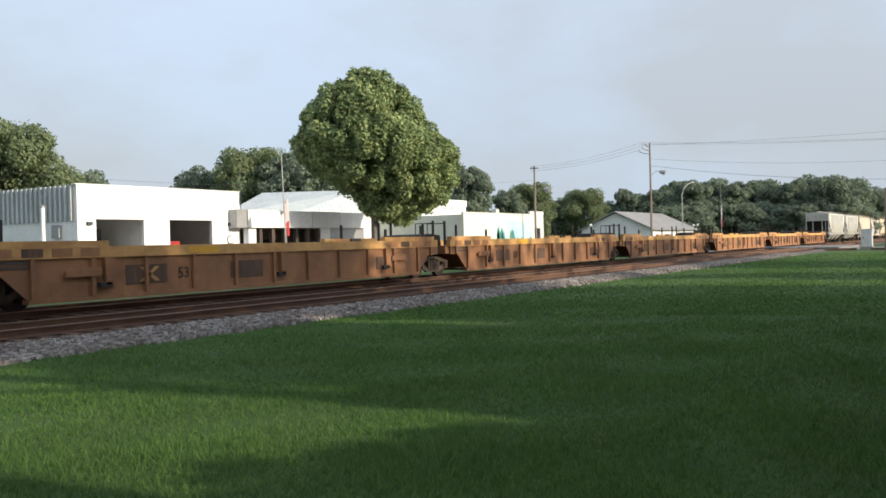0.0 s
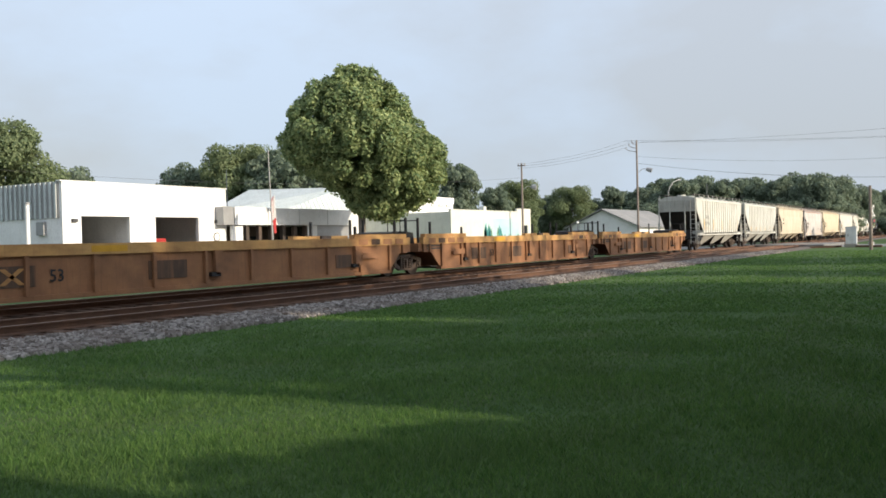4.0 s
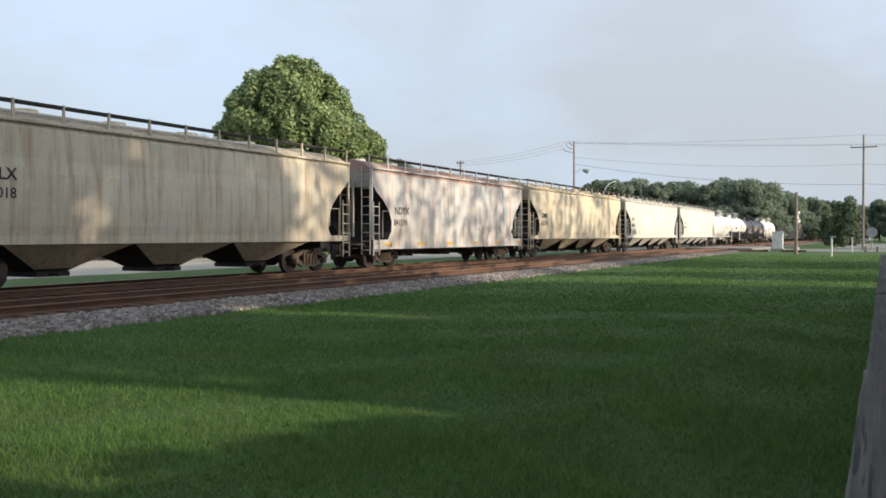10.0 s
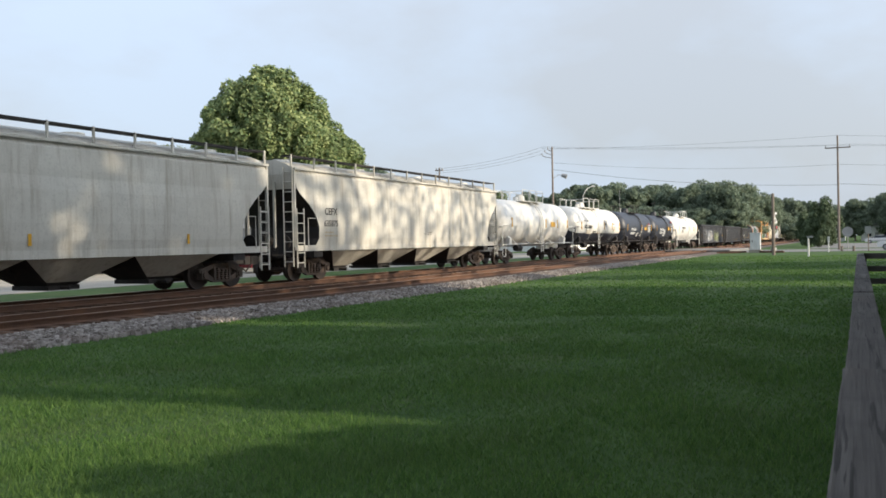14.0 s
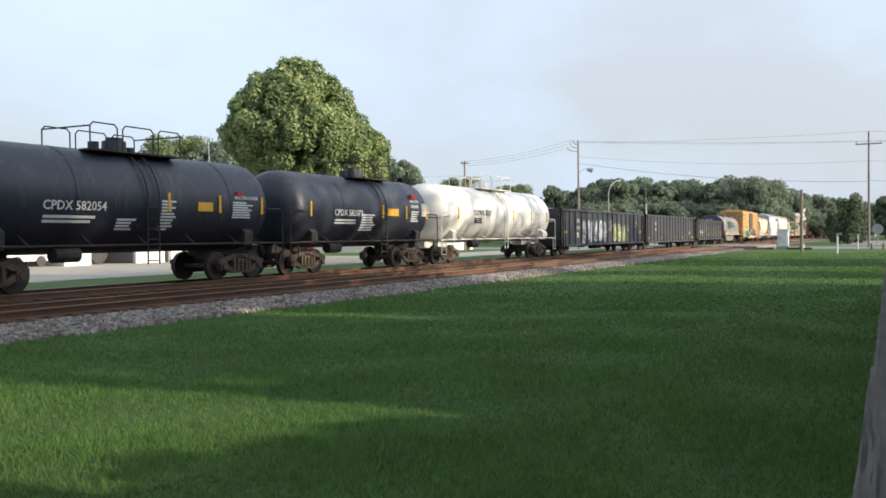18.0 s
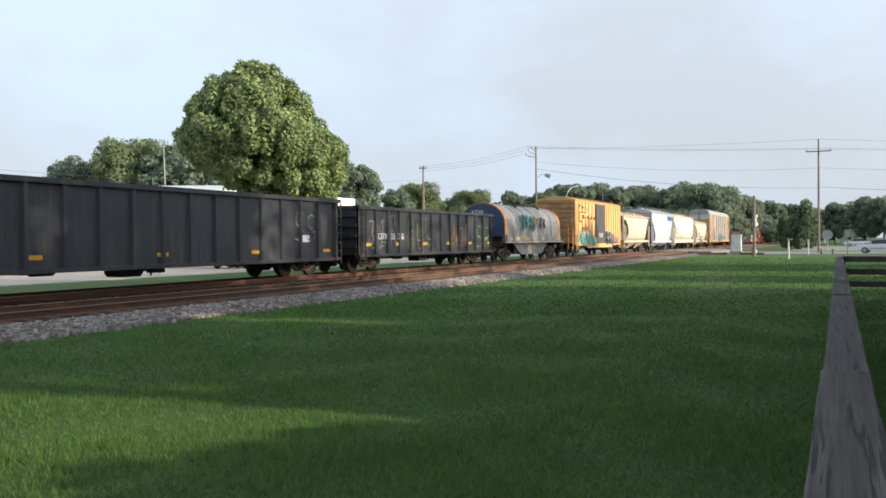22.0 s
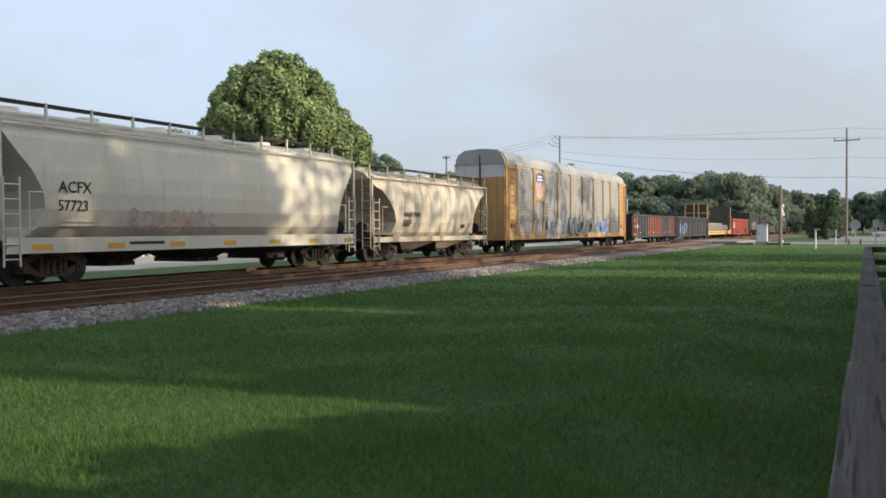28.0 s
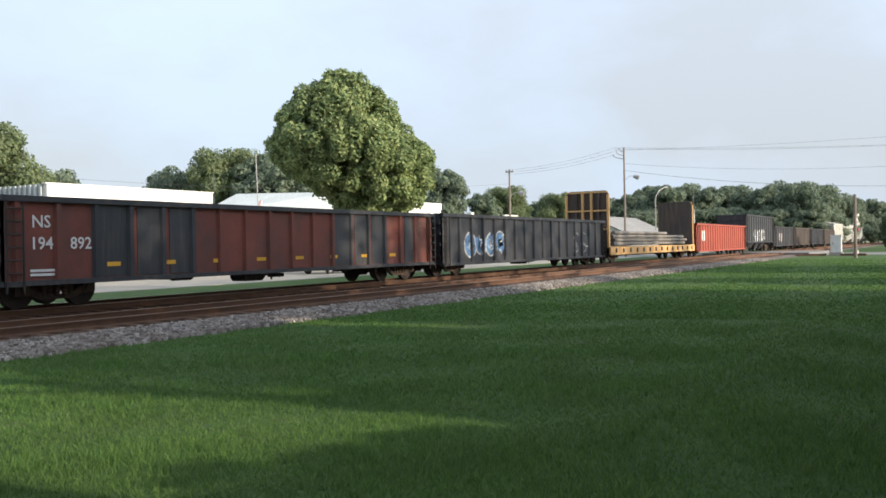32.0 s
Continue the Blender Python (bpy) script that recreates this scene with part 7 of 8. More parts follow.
flag_pole(47.6, 42.0, 8.2, 4.7, 2.2, -2.4, "slim grey flagpole with a limp red and white flag")
flag_pole(162.0, 40.0, 10.6, 6.8, 3.4, 0.0, "far flagpole with a hanging red flag")
m = thing("white_pipe", "white standpipe beside the garage", "pipe", pose(31.0, 45.5, 0))
part("pipe", Shape().rod((0, 0, 0), (0, 0, 4.3), 0.11, 10), M_WHITE, m)
part("cap", Shape().rod((0, 0, 4.3), (0, 0, 4.42), 0.14, 10), M_GREYMETAL, m)
m = thing("curved_street_lamp", "old grey street lamp with a curved arm", "street lamp", pose(155.0, 45.0, 0))
part("post", Shape().rod((0, 0, 0), (0, 0, 9.4), 0.11, 8, 0.08), M_GREYMETAL, m)
part("arm", Shape().path([(0, 0, 9.3), (0.4, -0.2, 10.2), (1.3, -0.5, 11.0), (2.6, -1.0, 11.5)], 0.06), M_GREYMETAL, m)
part("lamp_head", Shape().rod((2.5, -0.95, 11.45), (3.3, -1.2, 11.5), 0.1, 8, 0.16), M_GREYMETAL, m)
m = thing("roof_antenna", "thin antenna mast behind the garage", "antenna", pose(53.4, 52.0, 0))
part("mast", Shape().rod((0, 0, 0), (0, 0, 7.9), 0.035, 6), M_GREYMETAL, m)


def globe_lamp(x, y, h=3.6):
    p = thing("globe_lamp", "dark post lamp with a white globe", "street lamp", pose(x, y, 0), "globe lamps along the street")
    part("post", Shape().rod((0, 0, 0), (0, 0, h), 0.07, 8, 0.05), M_WIRE, p)
    rings = [[(0.2 * math.sin(b) * math.cos(a), 0.2 * math.sin(b) * math.sin(a), h + 0.2 - 0.2 * math.cos(b)) for a in [2 * math.pi * i / 12 for i in range(12)]] for b in [0.05 + 3.0 * k / 7 for k in range(8)]]
    part("globe", Shape().rings(rings), M_WHITE, p, smooth=True)
    part("cap", Shape().rod((0, 0, h + 0.38), (0, 0, h + 0.5), 0.06, 8, 0.02), M_WIRE, p)


globe_lamp(119.5, 52.0 - 4)
globe_lamp(160.0, 44.5)
globe_lamp(150.0, 41.0)

M_CABINET = surface("white_cabinet_paint", (0.70, 0.71, 0.71), (0.62, 0.63, 0.63), 1.0, 0.5, dirt=(0.45, 0.42, 0.38), amount=0.2)
cab = thing("signal_cabinet", "white-painted signal equipment cabinet on a concrete plinth", "cabinet", pose(97.4, 9.8, 0))
part("plinth", Shape().box(-0.5, -0.62, 0, 0.5, 0.62, 0.32), M_CONCRETE, cab)
part("body", Shape().box(-0.4, -0.5, 0.32, 0.4, 0.5, 2.0), M_CABINET, cab)
part("lid", Shape().slab([(-0.56, 2.0), (0.56, 2.0), (0.5, 2.09), (-0.5, 2.09)], "x", -0.46, 0.46), M_CABINET, cab)
d = part("door", Shape().box(-0.43, -0.44, 0.4, -0.403, 0.44, 1.92), M_CABINET, cab)
part("handle", Shape().box(-0.47, 0.25, 1.1, -0.431, 0.3, 1.35), M_DARK, d)
r = random.Random(2)
for i in range(7):
    x, y, a = 95.0 + 0.62 * i, (8.2 if i % 2 else 12.0) + r.uniform(-.3, .3), r.uniform(70, 110)
    solid("discarded_tie", Shape().box(-1.1, -0.11, 0, 1.1, 0.11, 0.18), M_TIE, "old dark tie lying in a heap by the cabinet", "railway tie", pose(x, y, 0.0, 0, 0, a), "old ties by the cabinet")

sp = thing("signal_pole", "dark bare wooden pole beside the crossing sign", "pole", pose(83.7, 6.9, 0))
part("shaft", Shape().rod((0, 0, -0.2), (0, 0, 5.5), 0.15, 10, 0.12), M_WOODPOLE, sp)
xb = thing("crossbuck_signal", "railway crossing signal with white crossbuck and twin lamps", "crossing signal", pose(97.2, 8.0, 0, 0, 0, 66))
part("mast", Shape().rod((0, 0, 0), (0, 0, 4.3), 0.07, 10), M_GREYMETAL, xb)
for a in (48, -48):
    q = Shape().box(-0.02, -0.72, -0.115, 0.02, 0.72, 0.115)
    bl = part("crossbuck_blade", q, M_WINK, xb, "white crossbuck blade", pose(-0.09 - (0.045 if a > 0 else 0), 0, 3.6, a, 0, 0))
    part("blade_lettering", Shape().box(-0.025, -0.5, -0.05, -0.021, -0.2, 0.05).box(-0.025, 0.2, -0.05, -0.021, 0.5, 0.05), M_INK, bl)
for y in (-0.4, 0.4):
    lp = part("flasher", Shape().rod((-0.06, y, 2.6), (-0.14, y, 2.6), 0.26, 14), M_DARK, xb)
    part("lens", Shape().rod((-0.141, y, 2.6), (-0.15, y, 2.6), 0.12, 12), M_RED, lp)
part("flasher_arm", Shape().rod((0, -0.45, 2.6), (0, 0.45, 2.6), 0.04, 6), M_GREYMETAL, xb)
part("track_count_sign", Shape().box(-0.1, -0.25, 2.95, -0.08, 0.25, 3.2), M_WINK, xb)
part("base_box", Shape().box(-0.22, -0.2, 0.0, 0.22, 0.2, 0.5), M_GREYMETAL, xb)

wp = thing("marker_post", "slim white marker post with a small head", "marker post", pose(77.0, 3.7, 0))
part("post", Shape().rod((0, 0, 0), (0, 0, 1.6), 0.07, 8), M_WINK, wp)
part("head", Shape().box(-0.1, -0.32, 1.5, 0.1, 0.12, 1.66), M_GREYMETAL, wp)
wp = thing("marker_post", "short white marker post near the road", "marker post", pose(96.0, 2.75, 0))
part("post", Shape().rod((0, 0, 0), (0, 0, 1.3), 0.05, 8), M_WINK, wp)
part("plate", Shape().box(-0.03, -0.1, 1.0, 0.03, 0.1, 1.55), M_WINK, wp)
for y in (0.5, 1.6):
    solid("bollard", Shape().rod((98.6, y, 0), (98.6, y, 0.55), 0.13, 10), M_WOODPOLE, "short wooden bollard beside the road", "bollard", group="bollards")
rs = thing("round_sign", "back of a grey round road sign on a post", "road sign", pose(118.6, 1.25, 0))
part("post", Shape().rod((0, 0, 0), (0, 0, 2.0), 0.05, 8), M_GREYMETAL, rs)
part("disc", Shape().rod((-0.06, 0, 2.05), (-0.03, 0, 2.05), 0.62, 24), M_GREYMETAL, rs)
rs = thing("road_sign", "grey rectangular road sign on a post", "road sign", pose(99.0, -0.85, 0))
part("post", Shape().rod((0, 0, 0), (0, 0, 2.4), 0.05, 8), M_WOODPOLE, rs)
part("plate", Shape().box(-0.08, -0.3, 1.75, -0.05, 0.3, 2.5), M_GREYMETAL, rs)


# ---------------------------------------------------------------- parked cars
def sedan(paint, label, m, tall=False, name="car"):
    c = thing(name, label, "car", m)
    z = 0.25 if tall else 0.0
    body = [(-2.25, 0.35), (2.2, 0.35), (2.28, 0.62), (2.2, 0.86 + z), (1.2, 0.98 + z), (-1.75, 1.0 + z), (-2.2, 0.92 + z), (-2.3, 0.6)]
    part("body", Shape().slab(body, "y", -0.88, 0.88), paint, c)
    cab_ = [(-1.75, 1.0 + z), (1.2, 0.98 + z), (0.45, 1.44 + z * 1.6), (-0.9 if not tall else -1.7, 1.46 + z * 1.6)]
    rings = [[(x, y * (0.84 if zz < 1.2 + z else 0.66), zz) for x, zz in cab_] for y in (-1, 1)]
    part("cabin", Shape().rings(rings), M_GLASS, c)
    part("roof", Shape().slab([(-0.9 if not tall else -1.7, 1.45 + z * 1.6), (0.47, 1.43 + z * 1.6), (0.4, 1.49 + z * 1.6), (-0.8 if not tall else -1.6, 1.5 + z * 1.6)], "y", -0.66, 0.66), paint, c)
    for x in (-1.4, 1.4):
        for y in (-0.82, 0.82):
            w = part("wheel", Shape().rod((x, y - 0.1, 0.33), (x, y + 0.1, 0.33), 0.33, 18), M_DARK, c)
            part("rim", Shape().rod((x, y - 0.108, 0.33), (x, y + 0.108, 0.33), 0.2, 14), M_GREYMETAL, w)
    for y in (-0.6, 0.6):
        part("headlight", Shape().box(2.2, y - 0.18, 0.62, 2.27, y + 0.18, 0.78), M_GLASS, c)
        part("tail_light", Shape().box(-2.29, y - 0.16, 0.7, -2.22, y + 0.16, 0.86), M_RED, c)
    for y in (-0.89, 0.89):
        part("side_trim", Shape().box(-1.0, y - 0.012, 0.5, 1.0, y + 0.012, 0.56), M_DARK, c)
        part("mirror", Shape().box(0.75, y - 0.1, 1.0 + z, 0.9, y + 0.1, 1.12 + z), paint, c)
    return c


M_CARWHITE = surface("white_car_paint", (0.75, 0.75, 0.75), (0.72, 0.72, 0.72), 1, 0.25, bump=0)
M_CARRED = surface("maroon_car_paint", (0.13, 0.015, 0.02), (0.11, 0.015, 0.02), 1, 0.25, bump=0)
sedan(M_CARWHITE, "white hatchback waiting on the road before the crossing", pose(104.0, -4.05, 0.02, 0, 0, 82))
sedan(M_CARWHITE, "white sedan standing in the far car park", pose(178.0, -3.2, 0.015, 0, 0, 88))
sedan(M_CARRED, "maroon sport utility car parked by the street", pose(46.9, 35.4, 0.025, 0, 0, 4), True)


# ---------------------------------------------------------------- trees
def leaf_cloud(name, lobes, count, size, mat, seed, shell=0.55, scatter=0.4):
    """Many small leaf sprays over the lobes (x, y, z, rx, ry, rz), denser to the outside."""
    g = np.random.default_rng(seed)
    vol = np.array([l[3] * l[4] * l[5] for l in lobes]) ** 0.7
    pick = g.choice(len(lobes), count, p=vol / vol.sum())
    lob = np.array(lobes)[pick]
    d = g.normal(size=(count, 3))
    d /= np.linalg.norm(d, axis=1)[:, None]
    rad = (shell + (1 - shell) * g.random(count)) * (1 + 0.10 * np.sin(d[:, 0] * 7 + pick) * np.cos(d[:, 2] * 6 + pick * 2)) * (1 + 0.06 * g.normal(size=count))
    c = lob[:, :3] + d * lob[:, 3:] * rad[:, None]
    # leaf normals lean outward and up, with much scatter
    nrm = d * 1.1 + np.array([0, 0, 0.45]) + g.normal(size=(count, 3)) * scatter
    nrm /= np.linalg.norm(nrm, axis=1)[:, None]
    t = np.cross(nrm, g.normal(size=(count, 3)))
    t /= np.linalg.norm(t, axis=1)[:, None]
    b = np.cross(nrm, t)
    s = size * g.uniform(0.6, 1.35, count)[:, None]
    v = np.empty((count, 4, 3))
    v[:, 0] = c - t * s
    v[:, 1] = c - b * s * 0.62 - t * s * 0.15 - nrm * s * 0.14
    v[:, 2] = c + t * s * 1.0 - nrm * s * 0.25
    v[:, 3] = c + b * s * 0.62 - t * s * 0.15 - nrm * s * 0.14
    v = v.reshape(-1, 3)
    k = np.arange(count) * 4
    f = np.stack([np.stack([k, k + 1, k + 2], 1), np.stack([k, k + 2, k + 3], 1)], 1).reshape(-1, 3)
    return quick_mesh(name, v.tolist(), f.tolist(), mat)


def trunk_shape(h, r, limbs, seed, spread):
    s, q = Shape(), random.Random(seed)
    pts = [(0, 0, -0.2, r * 1.35), (0.02, 0, 0.5, r), (q.uniform(-.2, .2), q.uniform(-.2, .2), h * 0.35, r * 0.8), (q.uniform(-.4, .4), q.uniform(-.4, .4), h * 0.7, r * 0.45), (q.uniform(-.5, .5), q.uniform(-.5, .5), h * 0.95, r * 0.12)]
    for a, b in zip(pts, pts[1:]):
        s.rod(a[:3], b[:3], a[3], 9, b[3])
    for i in range(limbs):
        z = h * q.uniform(0.25, 0.75)
        a = 2.4 * i + q.uniform(-.4, .4)
        L = spread * q.uniform(0.5, 0.9)
        p0 = (0, 0, z)
        p1 = (math.cos(a) * L * 0.55, math.sin(a) * L * 0.55, z + h * 0.10)
        p2 = (math.cos(a) * L, math.sin(a) * L, z + h * q.uniform(0.12, 0.24))
        s.rod(p0, p1, r * 0.38, 6, r * 0.22).rod(p1, p2, r * 0.22, 5, r * 0.06)
    return s


def make_tree(name, label, lobes, count, size, mat, h, r, limbs, seed, m, group="", shell=0.55, spread=None, scatter=0.4):
    t = thing(name, label, "tree", m, group)
    part("trunk", trunk_shape(h, r, limbs, seed, spread or max(l[3] for l in lobes)), M_BARK, t)
    part("crown", leaf_cloud("crown", lobes, count, size, mat, seed, shell, scatter), mat, t)
    return t


def ragged_lobes(h, w, low, n, seed):
    """Loose clumps of leaf on spreading limbs, with gaps between them."""
    q = random.Random(seed)
    out = [(0, 0, low + (h - low) * 0.5, w * 0.5, w * 0.5, (h - low) * 0.36)]
    for i in range(n):
        a, u = 2.4 * i + q.uniform(-.6, .6), ((i + 0.5) / n) ** 0.9
        z = low + (h - low) * (0.06 + 0.86 * u + q.uniform(-.04, .04))
        k = math.sin(math.pi * (0.2 + 0.68 * u)) ** 0.7
        rr = w * k * q.uniform(0.42, 0.92)
        sz = w * q.uniform(0.17, 0.36)
        out.append((math.cos(a) * rr, math.sin(a) * rr, z, sz, sz, sz * q.uniform(0.6, 0.9)))
    for i in range(3):
        out.append((q.uniform(-.4, .4) * w, q.uniform(-.4, .4) * w, h - w * q.uniform(0.2, 0.4), w * 0.26, w * 0.26, w * 0.2))
    return out


def crown_lobes(h, w, low, n, seed):
    """Uneven lobes that fill a crown of height h and half-width w above low."""
    q = random.Random(seed)
    out = [(0, 0, low + (h - low) * 0.52, w * 0.72, w * 0.72, (h - low) * 0.46)]
    for i in range(n):
        a, u = 2.4 * i + q.uniform(-.5, .5), (i + 0.5) / n
        z = low + (h - low) * (0.12 + 0.78 * u)
        k = math.sin(math.pi * (0.18 + 0.74 * u)) ** 0.8
        rr = w * k * q.uniform(0.5, 0.68)
        s = w * q.uniform(0.30, 0.46) * (1.1 - 0.35 * u)
        out.append((math.cos(a) * rr, math.sin(a) * rr, z, s, s, s * q.uniform(0.75, 1.0)))
    out.append((q.uniform(-.15, .15) * w, q.uniform(-.15, .15) * w, h - w * 0.32, w * 0.36, w * 0.36, w * 0.32))
    return out


def polar(az, dist):
    return dist * math.cos(radians(az)), dist * math.sin(radians(az))


# the great sycamore before the town
def layered_crown(levels, seed, aside):
    """Lobes in rings (height, half-width, shift aside) round a leaning axis, and a leafy core."""
    q, out = random.Random(seed), []
    for k, (z, w, off) in enumerate(levels):
        ox, oy = aside[0] * off, aside[1] * off
        n = max(6, int(2 * math.pi * w / 1.25))
        for i in range(n):
            s = q.uniform(0.6, 0.95)
            if q.random() < 0.14:
                continue
            a = 2 * math.pi * (i + 0.5 * (k % 2)) / n + q.uniform(-.15, .15)
            rr = max(0.2, w - s * 0.9) * q.uniform(0.86, 1.06)
            out.append((ox + math.cos(a) * rr, oy + math.sin(a) * rr, z + q.uniform(-.4, .4), s, s, s * q.uniform(0.9, 1.3)))
        out.append((ox, oy, z, w * 0.62, w * 0.62, 1.2))
    return out


LEVELS = [(14.5, 1.7, -0.45), (13.8, 2.8, -0.5), (13.0, 3.7, -0.55), (12.1, 4.5, -0.6), (11.2, 5.0, -0.6), (10.3, 5.5, -0.6), (9.4, 5.95, -0.3), (8.5, 6.15, 0.3),
          (7.6, 5.5, 1.1), (6.7, 4.8, 1.7), (5.8, 4.2, 2.0), (4.9, 3.2, 1.9), (4.3, 1.9, 1.8)]
SYC = layered_crown(LEVELS, 11, (0.588, -0.81))
x, y = polar(35.75, 69.0)
make_tree("sycamore_tree", "large round-crowned sycamore in full green leaf", SYC,
          125000, 0.15, M_LEAF, 13.5, 0.34, 14, 5, pose(x, y, 0), shell=0.72, scatter=0.75)


def far_kind(name, label, h, w, low, n, count, size, mat, seed):
    return make_tree(name, label, ragged_lobes(h, w, low, int(n * 1.6), seed), count, size, mat, h * 0.85, 0.02 * h + 0.08, 9, seed, pose(0, 0, -200), "", 0.66, None, 0.6)


OAK_A = far_kind("oak_tree", "broad dark green oak behind the town", 14.0, 7.2, 2.2, 34, 36000, 0.2, M_LEAF2, 21)
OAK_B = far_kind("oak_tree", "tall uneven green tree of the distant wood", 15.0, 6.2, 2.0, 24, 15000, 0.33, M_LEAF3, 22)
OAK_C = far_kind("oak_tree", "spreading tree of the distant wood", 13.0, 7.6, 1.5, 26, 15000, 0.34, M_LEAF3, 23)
SHRUB = far_kind("bushy_tree", "low bushy dark green tree near the road", 7.0, 4.6, 0.3, 18, 8000, 0.25, M_SHRUB, 24)
KINDS = {"a": (OAK_A, 14.0), "b": (OAK_B, 15.0), "c": (OAK_C, 13.0), "s": (SHRUB, 7.0)}


def plant(kind, az, dist, top, group, wide=1.0):
    """A tree at a bearing and distance whose top stands at that elevation (degrees) over the eye."""
    ob, h0 = KINDS[kind]
    x, y = polar(az, dist)
    k = (1.7 + dist * math.tan(radians(top))) / h0
    o = copy_thing(ob, pose(x, y, 0, 0, 0, (az * 77 + dist * 13) % 360))
    o.scale = (k * wide, k * wide, k)
    o["group"] = group
    return o


TOWN, WOOD = "trees behind the town", "trees of the distant wood"
for kind, az, dist, top, wide in (("a", 57.6, 90, 7.7, 0.85), ("a", 60.5, 96, 7.2, 0.9), ("c", 53.2, 120, 4.7, 0.6), ("c", 64.0, 100, 6.5, 1.0),
                                  ("a", 43.4, 140, 6.4, 0.8), ("c", 46.4, 150, 4.9, 0.8), ("b", 41.2, 135, 6.1, 0.8), ("c", 40.0, 130, 5.2, 0.9), ("c", 38.0, 150, 4.2, 1.0), ("b", 35.0, 150, 4.0, 1.0),
                                  ("b", 29.6, 128, 5.0, 0.75), ("b", 27.2, 165, 3.4, 0.8), ("a", 25.6, 185, 3.8, 0.75), ("c", 24.0, 210, 2.6, 1.0), ("a", 22.2, 205, 3.3, 0.8), ("c", 20.7, 220, 2.3, 1.0), ("b", 19.7, 215, 3.2, 0.6), ("c", 18.6, 225, 2.7, 0.9), ("b", 32.0, 160, 4.0, 1.1), ("c", 50.0, 170, 3.6, 1.0)):
    plant(kind, az, dist, top, TOWN, wide)
r = random.Random(17)
for az, top in ((17.6, 3.0), (16.6, 3.5), (15.6, 3.6), (14.5, 3.5), (13.4, 3.2), (12.4, 3.5), (11.4, 3.5), (10.5, 3.2), (9.6, 3.2), (8.7, 3.35), (7.7, 3.25), (6.9, 3.2), (6.2, 2.9), (5.5, 2.5), (4.9, 2.4), (4.2, 2.35), (3.5, 2.2), (2.8, 2.1)):
    plant("bc"[int(az * 10) % 2], az, 205 + r.uniform(-18, 25) + max(0, 7 - az) * 22, top * r.uniform(0.96, 1.03), WOOD, r.uniform(0.62, 0.8) if az < 8 else r.uniform(0.8, 1.0))
    plant("cb"[int(az * 10) % 2], az + 0.4, 185 + r.uniform(-8, 10) + max(0, 7 - az) * 22, top * 0.55, WOOD, 1.35)
for az, dist, top, kind, wide in ((2.75, 150, 1.2, "s", 0.7), (2.1, 138, 2.05, "s", 0.58), (1.6, 160, 1.6, "s", 0.6), (0.2, 250, 2.1, "b", 0.8), (-0.6, 290, 2.0, "c", 0.8), (-1.5, 260, 2.4, "b", 0.9), (-2.4, 250, 2.3, "c", 0.9), (-3.4, 240, 2.6, "b", 1.0), (-4.8, 230, 2.6, "c", 1.0), (1.0, 300, 1.7, "c", 0.9), (-1.0, 330, 1.6, "c", 1.2)):
    plant(kind, az, dist, top, WOOD, wide)
# unseen trees behind the fence that shade the lawn; some added to cut light
SHADE = "shade trees behind the fence"
SHADE_TREES = (  # x, y, height, underside of the crown, half-width, leaves
        (0.5, -13.0, 18.5, 8.6, 4.6, 6500), (14.0, -13.0, 20.5, 2.0, 5.4, 9000), (22.5, -14.0, 20.5, 1.6, 5.8, 7500), (29.3, -14.0, 12.6, 1.6, 4.8, 1900), (40.8, -13.2, 10.8, 1.4, 3.8, 1100),
        (56.5, -14.0, 12.0, 4.0, 4.4, 1300), (52.0, -10.5, 8.6, 1.0, 4.4, 1600), (60.0, -10.5, 8.2, 1.0, 3.8, 1300), (-10.0, -14.0, 16.0, 6.5, 5.0, 6000), (10.5, -4.2, 19.0, 11.0, 7.2, 16000),
        (3.0, -5.5, 20.0, 11.5, 6.5, 9000), (13.6, -5.6, 15.0, 3.4, 4.4, 8000), (22.0, -6.2, 9.6, 2.6, 4.6, 5000), (28.6, -6.4, 9.4, 2.2, 4.2, 1700), (4.8, -4.4, 15.5, 4.5, 3.7, 9000),
        (26.5, -12.0, 17.2, 10.0, 3.6, 1500), (32.5, -13.0, 17.8, 10.2, 4.6, 560), (39.0, -13.4, 18.0, 10.0, 4.8, 420), (46.0, -13.0, 17.6, 10.2, 4.4, 420), (52.5, -13.6, 18.0, 9.8, 4.6, 500),
        (59.5, -13.0, 17.8, 9.6, 4.6, 500), (67.0, -13.4, 17.4, 9.6, 4.8, 420), (74.0, -13.4, 14.4, 9.2, 4.0, 600), (8.4, -2.8, 12.5, 6.8, 5.6, 2200), (17.8, -15.0, 19.5, 11.5, 3.2, 3000), (56.0, -15.5, 13.8, 9.4, 4.2, 900), (64.0, -15.8, 13.8, 9.4, 4.4, 900))
for i, (x, y, h, low, w, cnt) in enumerate(SHADE_TREES):
    make_tree("shade_tree", "leafy shade tree behind the board fence", crown_lobes(h, w, low, 22, 60 + i), cnt, 0.34, M_LEAF2, h * 0.85, 0.3, 9, 80 + i, pose(x, y, 0), SHADE, 0.35)
# unseen bushes added to keep the low sun off the fence and lawn
SHADE_BUSHES = ((10.6, -4.6, 4.2), (14.0, -5.0, 4.6), (17.6, -4.8, 4.2), (21.5, -5.2, 4.8), (25.5, -5.0, 4.4), (29.5, -5.4, 4.6), (38.0, -6.0, 4.0), (7.9, -3.6, 2.6),
          (5.3, -3.0, 2.7), (2.0, -2.3, 2.2), (4.3, -2.2, 2.2), (6.7, -2.2, 2.2), (3.2, -2.4, 2.3), (9.0, -2.3, 2.3), (51.0, -5.0, 3.6), (56.4, -5.0, 3.4))
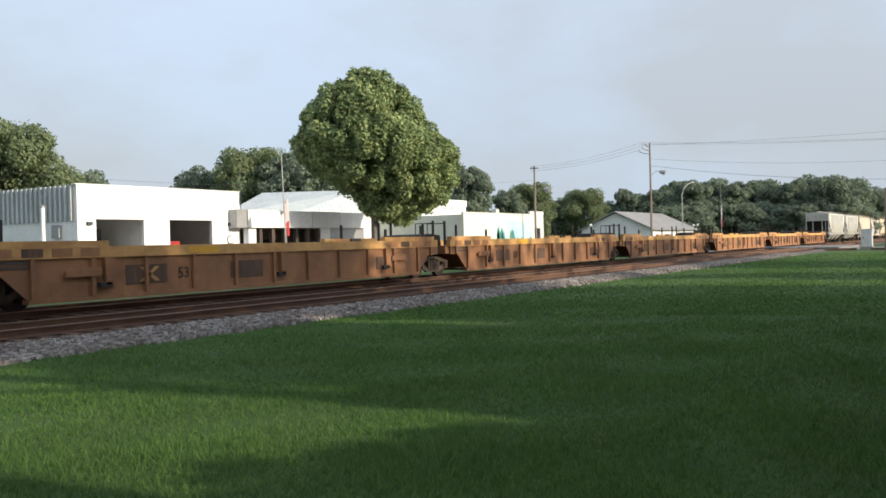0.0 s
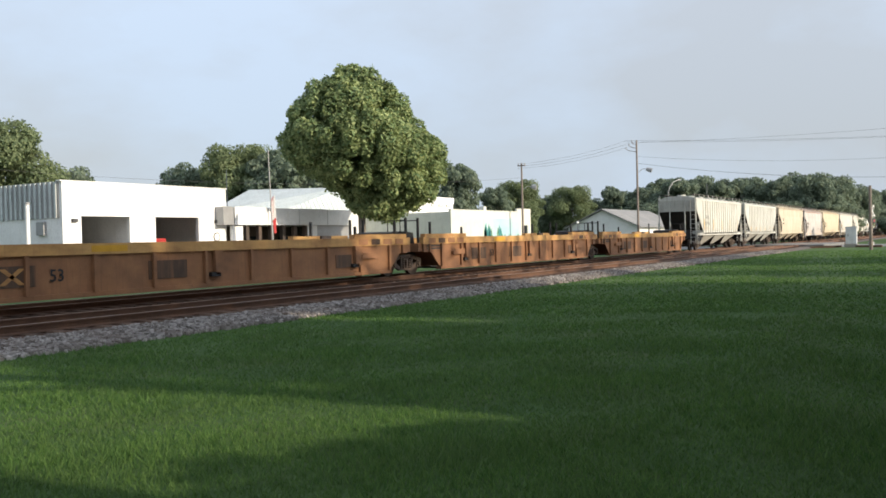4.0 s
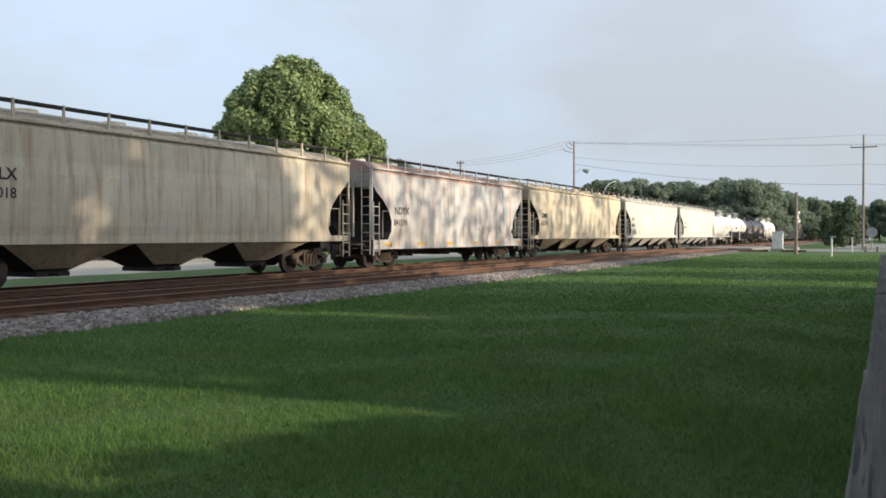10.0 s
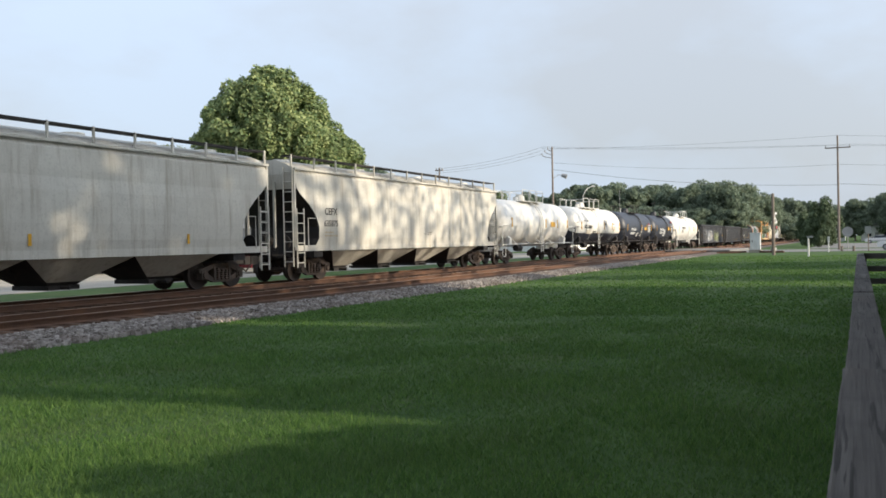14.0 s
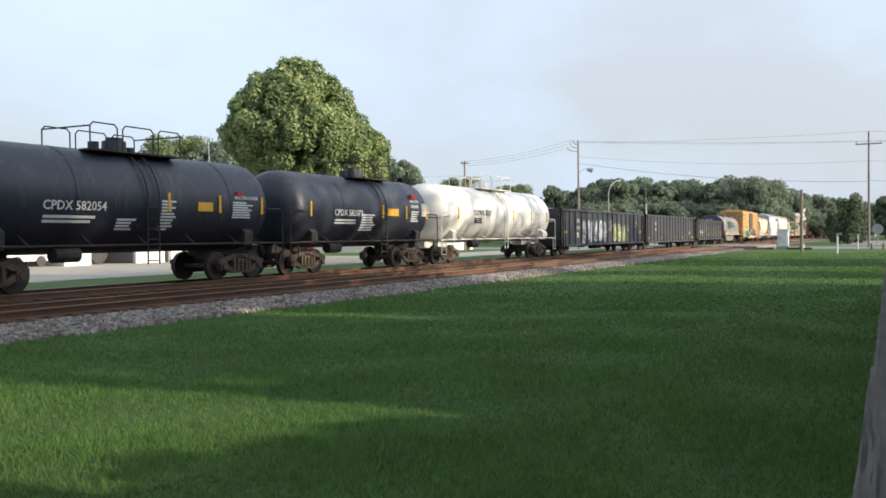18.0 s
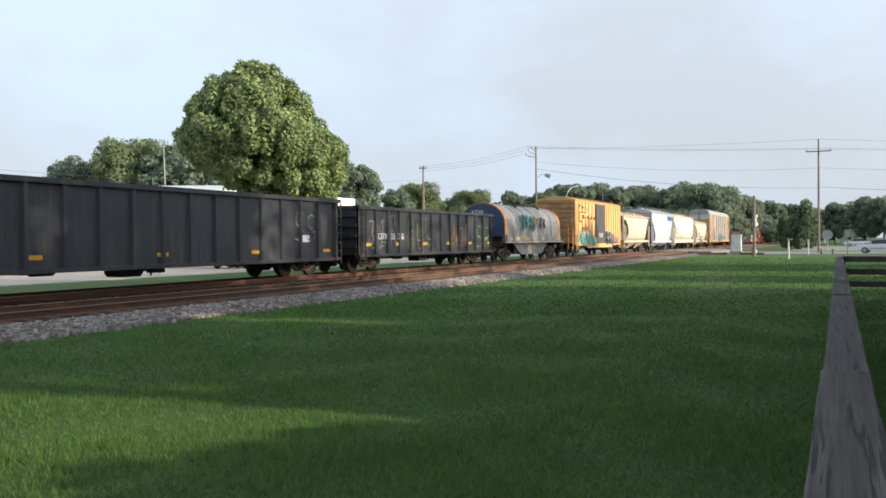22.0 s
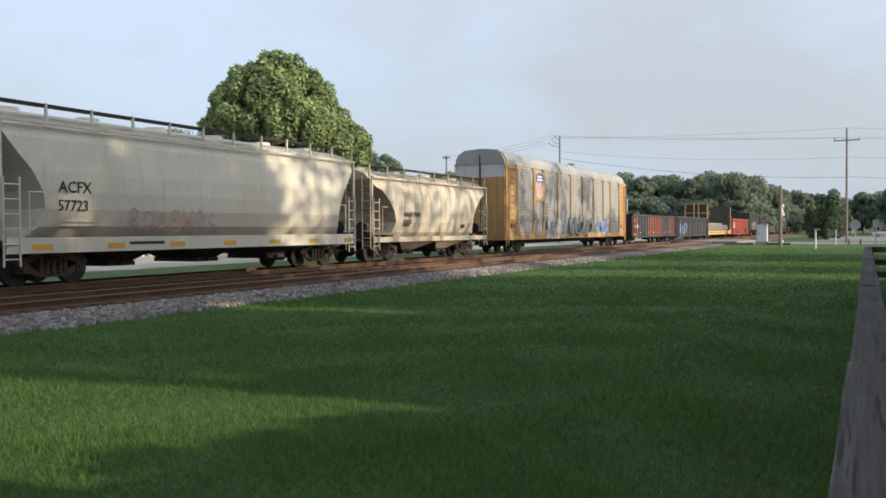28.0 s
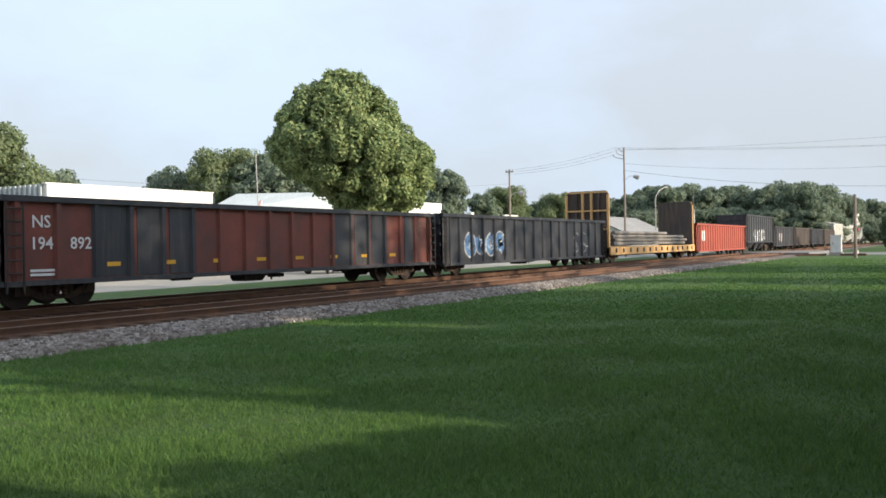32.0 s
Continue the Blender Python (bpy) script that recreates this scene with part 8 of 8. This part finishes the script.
for i, (x, y, h) in enumerate(SHADE_BUSHES):
    o = copy_thing(SHRUB, pose(x, y, 0, 0, 0, 71 * i))
    k = h / 7.0
    o.scale = (k * 0.95, k * 0.95, k)
    o["group"], o["label"] = "bushes behind the fence", "dense unseen bush added behind the fence to block the sun"
for ob, _ in KINDS.values():
    for q in ob.children_recursive + [ob]:
        bpy.data.objects.remove(q)


# ---------------------------------------------------------------- loose stone and grass
def stones(count, seed):
    g = np.random.default_rng(seed)
    x = 4 + 76 * g.random(count) ** 1.35
    y = 12.85 + 1.55 * g.random(count) ** 0.8
    z = np.clip((y - 12.75) / 1.5, 0, 1) * 0.12
    s = g.uniform(0.024, 0.052, count)
    base = np.array([(-1, -1, -.7), (1, -1, -.7), (1, 1, -.7), (-1, 1, -.7), (-.7, -.6, .7), (.6, -.7, .8), (.7, .7, .6), (-.6, .6, .7)])
    v = base[None] * (1 + 0.28 * g.normal(size=(count, 8, 3)))
    a = g.uniform(0, 6.28, count)
    ca, sa = np.cos(a)[:, None], np.sin(a)[:, None]
    vx, vy = v[..., 0] * ca - v[..., 1] * sa, v[..., 0] * sa + v[..., 1] * ca
    v = np.stack([vx, vy, v[..., 2]], -1) * s[:, None, None] + np.stack([x, y, z + s * 0.45], -1)[:, None]
    quad = np.array([(0, 3, 2, 1), (4, 5, 6, 7), (0, 1, 5, 4), (1, 2, 6, 5), (2, 3, 7, 6), (3, 0, 4, 7)])
    f = (np.arange(count)[:, None, None] * 8 + quad[None]).reshape(-1, 4)
    return quick_mesh("ballast_stones", v.reshape(-1, 3).tolist(), f.tolist(), M_STONE2)


M_STONE2, _n, _l, _b = material("loose_ballast_stone")
_g = _n.new("ShaderNodeNewGeometry")
_c = mix_node(_n, _l, _g.outputs["Random Per Island"], (0.105, 0.088, 0.077), (0.36, 0.325, 0.295))
_c = mix_node(_n, _l, ramp_node(_n, _l, noise_node(_n, _l, 0.9), 0.45, 0.7), _c, mix_node(_n, _l, 0.5, _c, (0.12, 0.08, 0.06)))
_l.new(_c, _b.inputs["Base Color"])
_b.inputs["Roughness"].default_value = 0.9
thing("ballast_stones", "loose grey crushed stones along the track edge", "ballast", kind="stuff", data=stones(24000, 3))


def blades(count, seed):
    g = np.random.default_rng(seed)
    d = 1.9 + 33 * g.random(count) ** 1.9
    a = np.radians(g.uniform(-7, 72, count))
    x, y = d * np.cos(a), d * np.sin(a)
    keep = (y < 12.95 + 0.22 * np.sin(x * 1.3) + 0.16 * np.sin(x * 3.7 + 1)) & (x > 0.5) & (g.random(count) < np.clip((34.9 - d) / 18, 0, 1))
    x, y, d = x[keep], y[keep], d[keep]
    n = len(x)
    h = g.uniform(0.03, 0.075, n) * np.clip((36 - d) / 22, 0.15, 1) * (1 + 0.5 * np.sin(x * 1.7 + np.sin(y * 2.1)) * np.sin(y * 1.3))
    w = 0.0020 + 0.00046 * d * g.uniform(0.5, 1.1, n)
    t = g.uniform(0, 6.28, n)
    lean = g.normal(size=(n, 2)) * 0.5 * h[:, None]
    v = np.empty((n, 3, 3))
    v[:, 0] = np.stack([x - np.cos(t) * w, y - np.sin(t) * w, np.zeros(n)], 1)
    v[:, 1] = np.stack([x + np.cos(t) * w, y + np.sin(t) * w, np.zeros(n)], 1)
    v[:, 2] = np.stack([x + lean[:, 0], y + lean[:, 1], h], 1)
    f = np.arange(n * 3).reshape(-1, 3)
    return quick_mesh("grass_blades", v.reshape(-1, 3).tolist(), f.tolist(), M_BLADE)


thing("grass_blades", "short green blades of the mown lawn", "grass", kind="stuff", data=blades(500000, 8))


def tufts(count, seed):
    g = np.random.default_rng(seed)
    d = 20 + 62 * g.random(count) ** 1.25
    a = np.radians(g.uniform(-5, 40, count))
    x, y = d * np.cos(a), d * np.sin(a)
    keep = (y < 12.95 + 0.22 * np.sin(x * 1.3) + 0.16 * np.sin(x * 3.7 + 1)) & (g.random(count) < 0.35 + 0.65 * np.clip(0.5 + np.sin(x * 0.45 + 1.3 * np.sin(y * 0.5)) * np.sin(y * 0.7 + 0.3 * x), 0, 1))
    x, y, d = x[keep], y[keep], d[keep]
    n = len(x)
    h, w, t = g.uniform(0.02, 0.06, n), g.uniform(0.012, 0.035, n) * (0.6 + d / 60), g.uniform(0, 6.28, n)
    lean = g.normal(size=(n, 2)) * 0.7 * h[:, None]
    v = np.empty((n, 3, 3))
    v[:, 0] = np.stack([x - np.cos(t) * w, y - np.sin(t) * w, np.zeros(n)], 1)
    v[:, 1] = np.stack([x + np.cos(t) * w, y + np.sin(t) * w, np.zeros(n)], 1)
    v[:, 2] = np.stack([x + lean[:, 0], y + lean[:, 1], h], 1)
    return quick_mesh("grass_tufts", v.reshape(-1, 3).tolist(), np.arange(n * 3).reshape(-1, 3).tolist(), M_BLADE)


thing("grass_tufts", "mown grass tufts on the far part of the lawn", "grass", kind="stuff", data=tufts(170000, 12))


# ---------------------------------------------------------------- what moves
def motions():
    for c, s in CARS:
        walk(c, [(t, pose(s - SPEED * t, FAR_TRACK, RAIL)) for t in (0.0, 8.0, 16.0, 24.0, 32.0)])


motions()
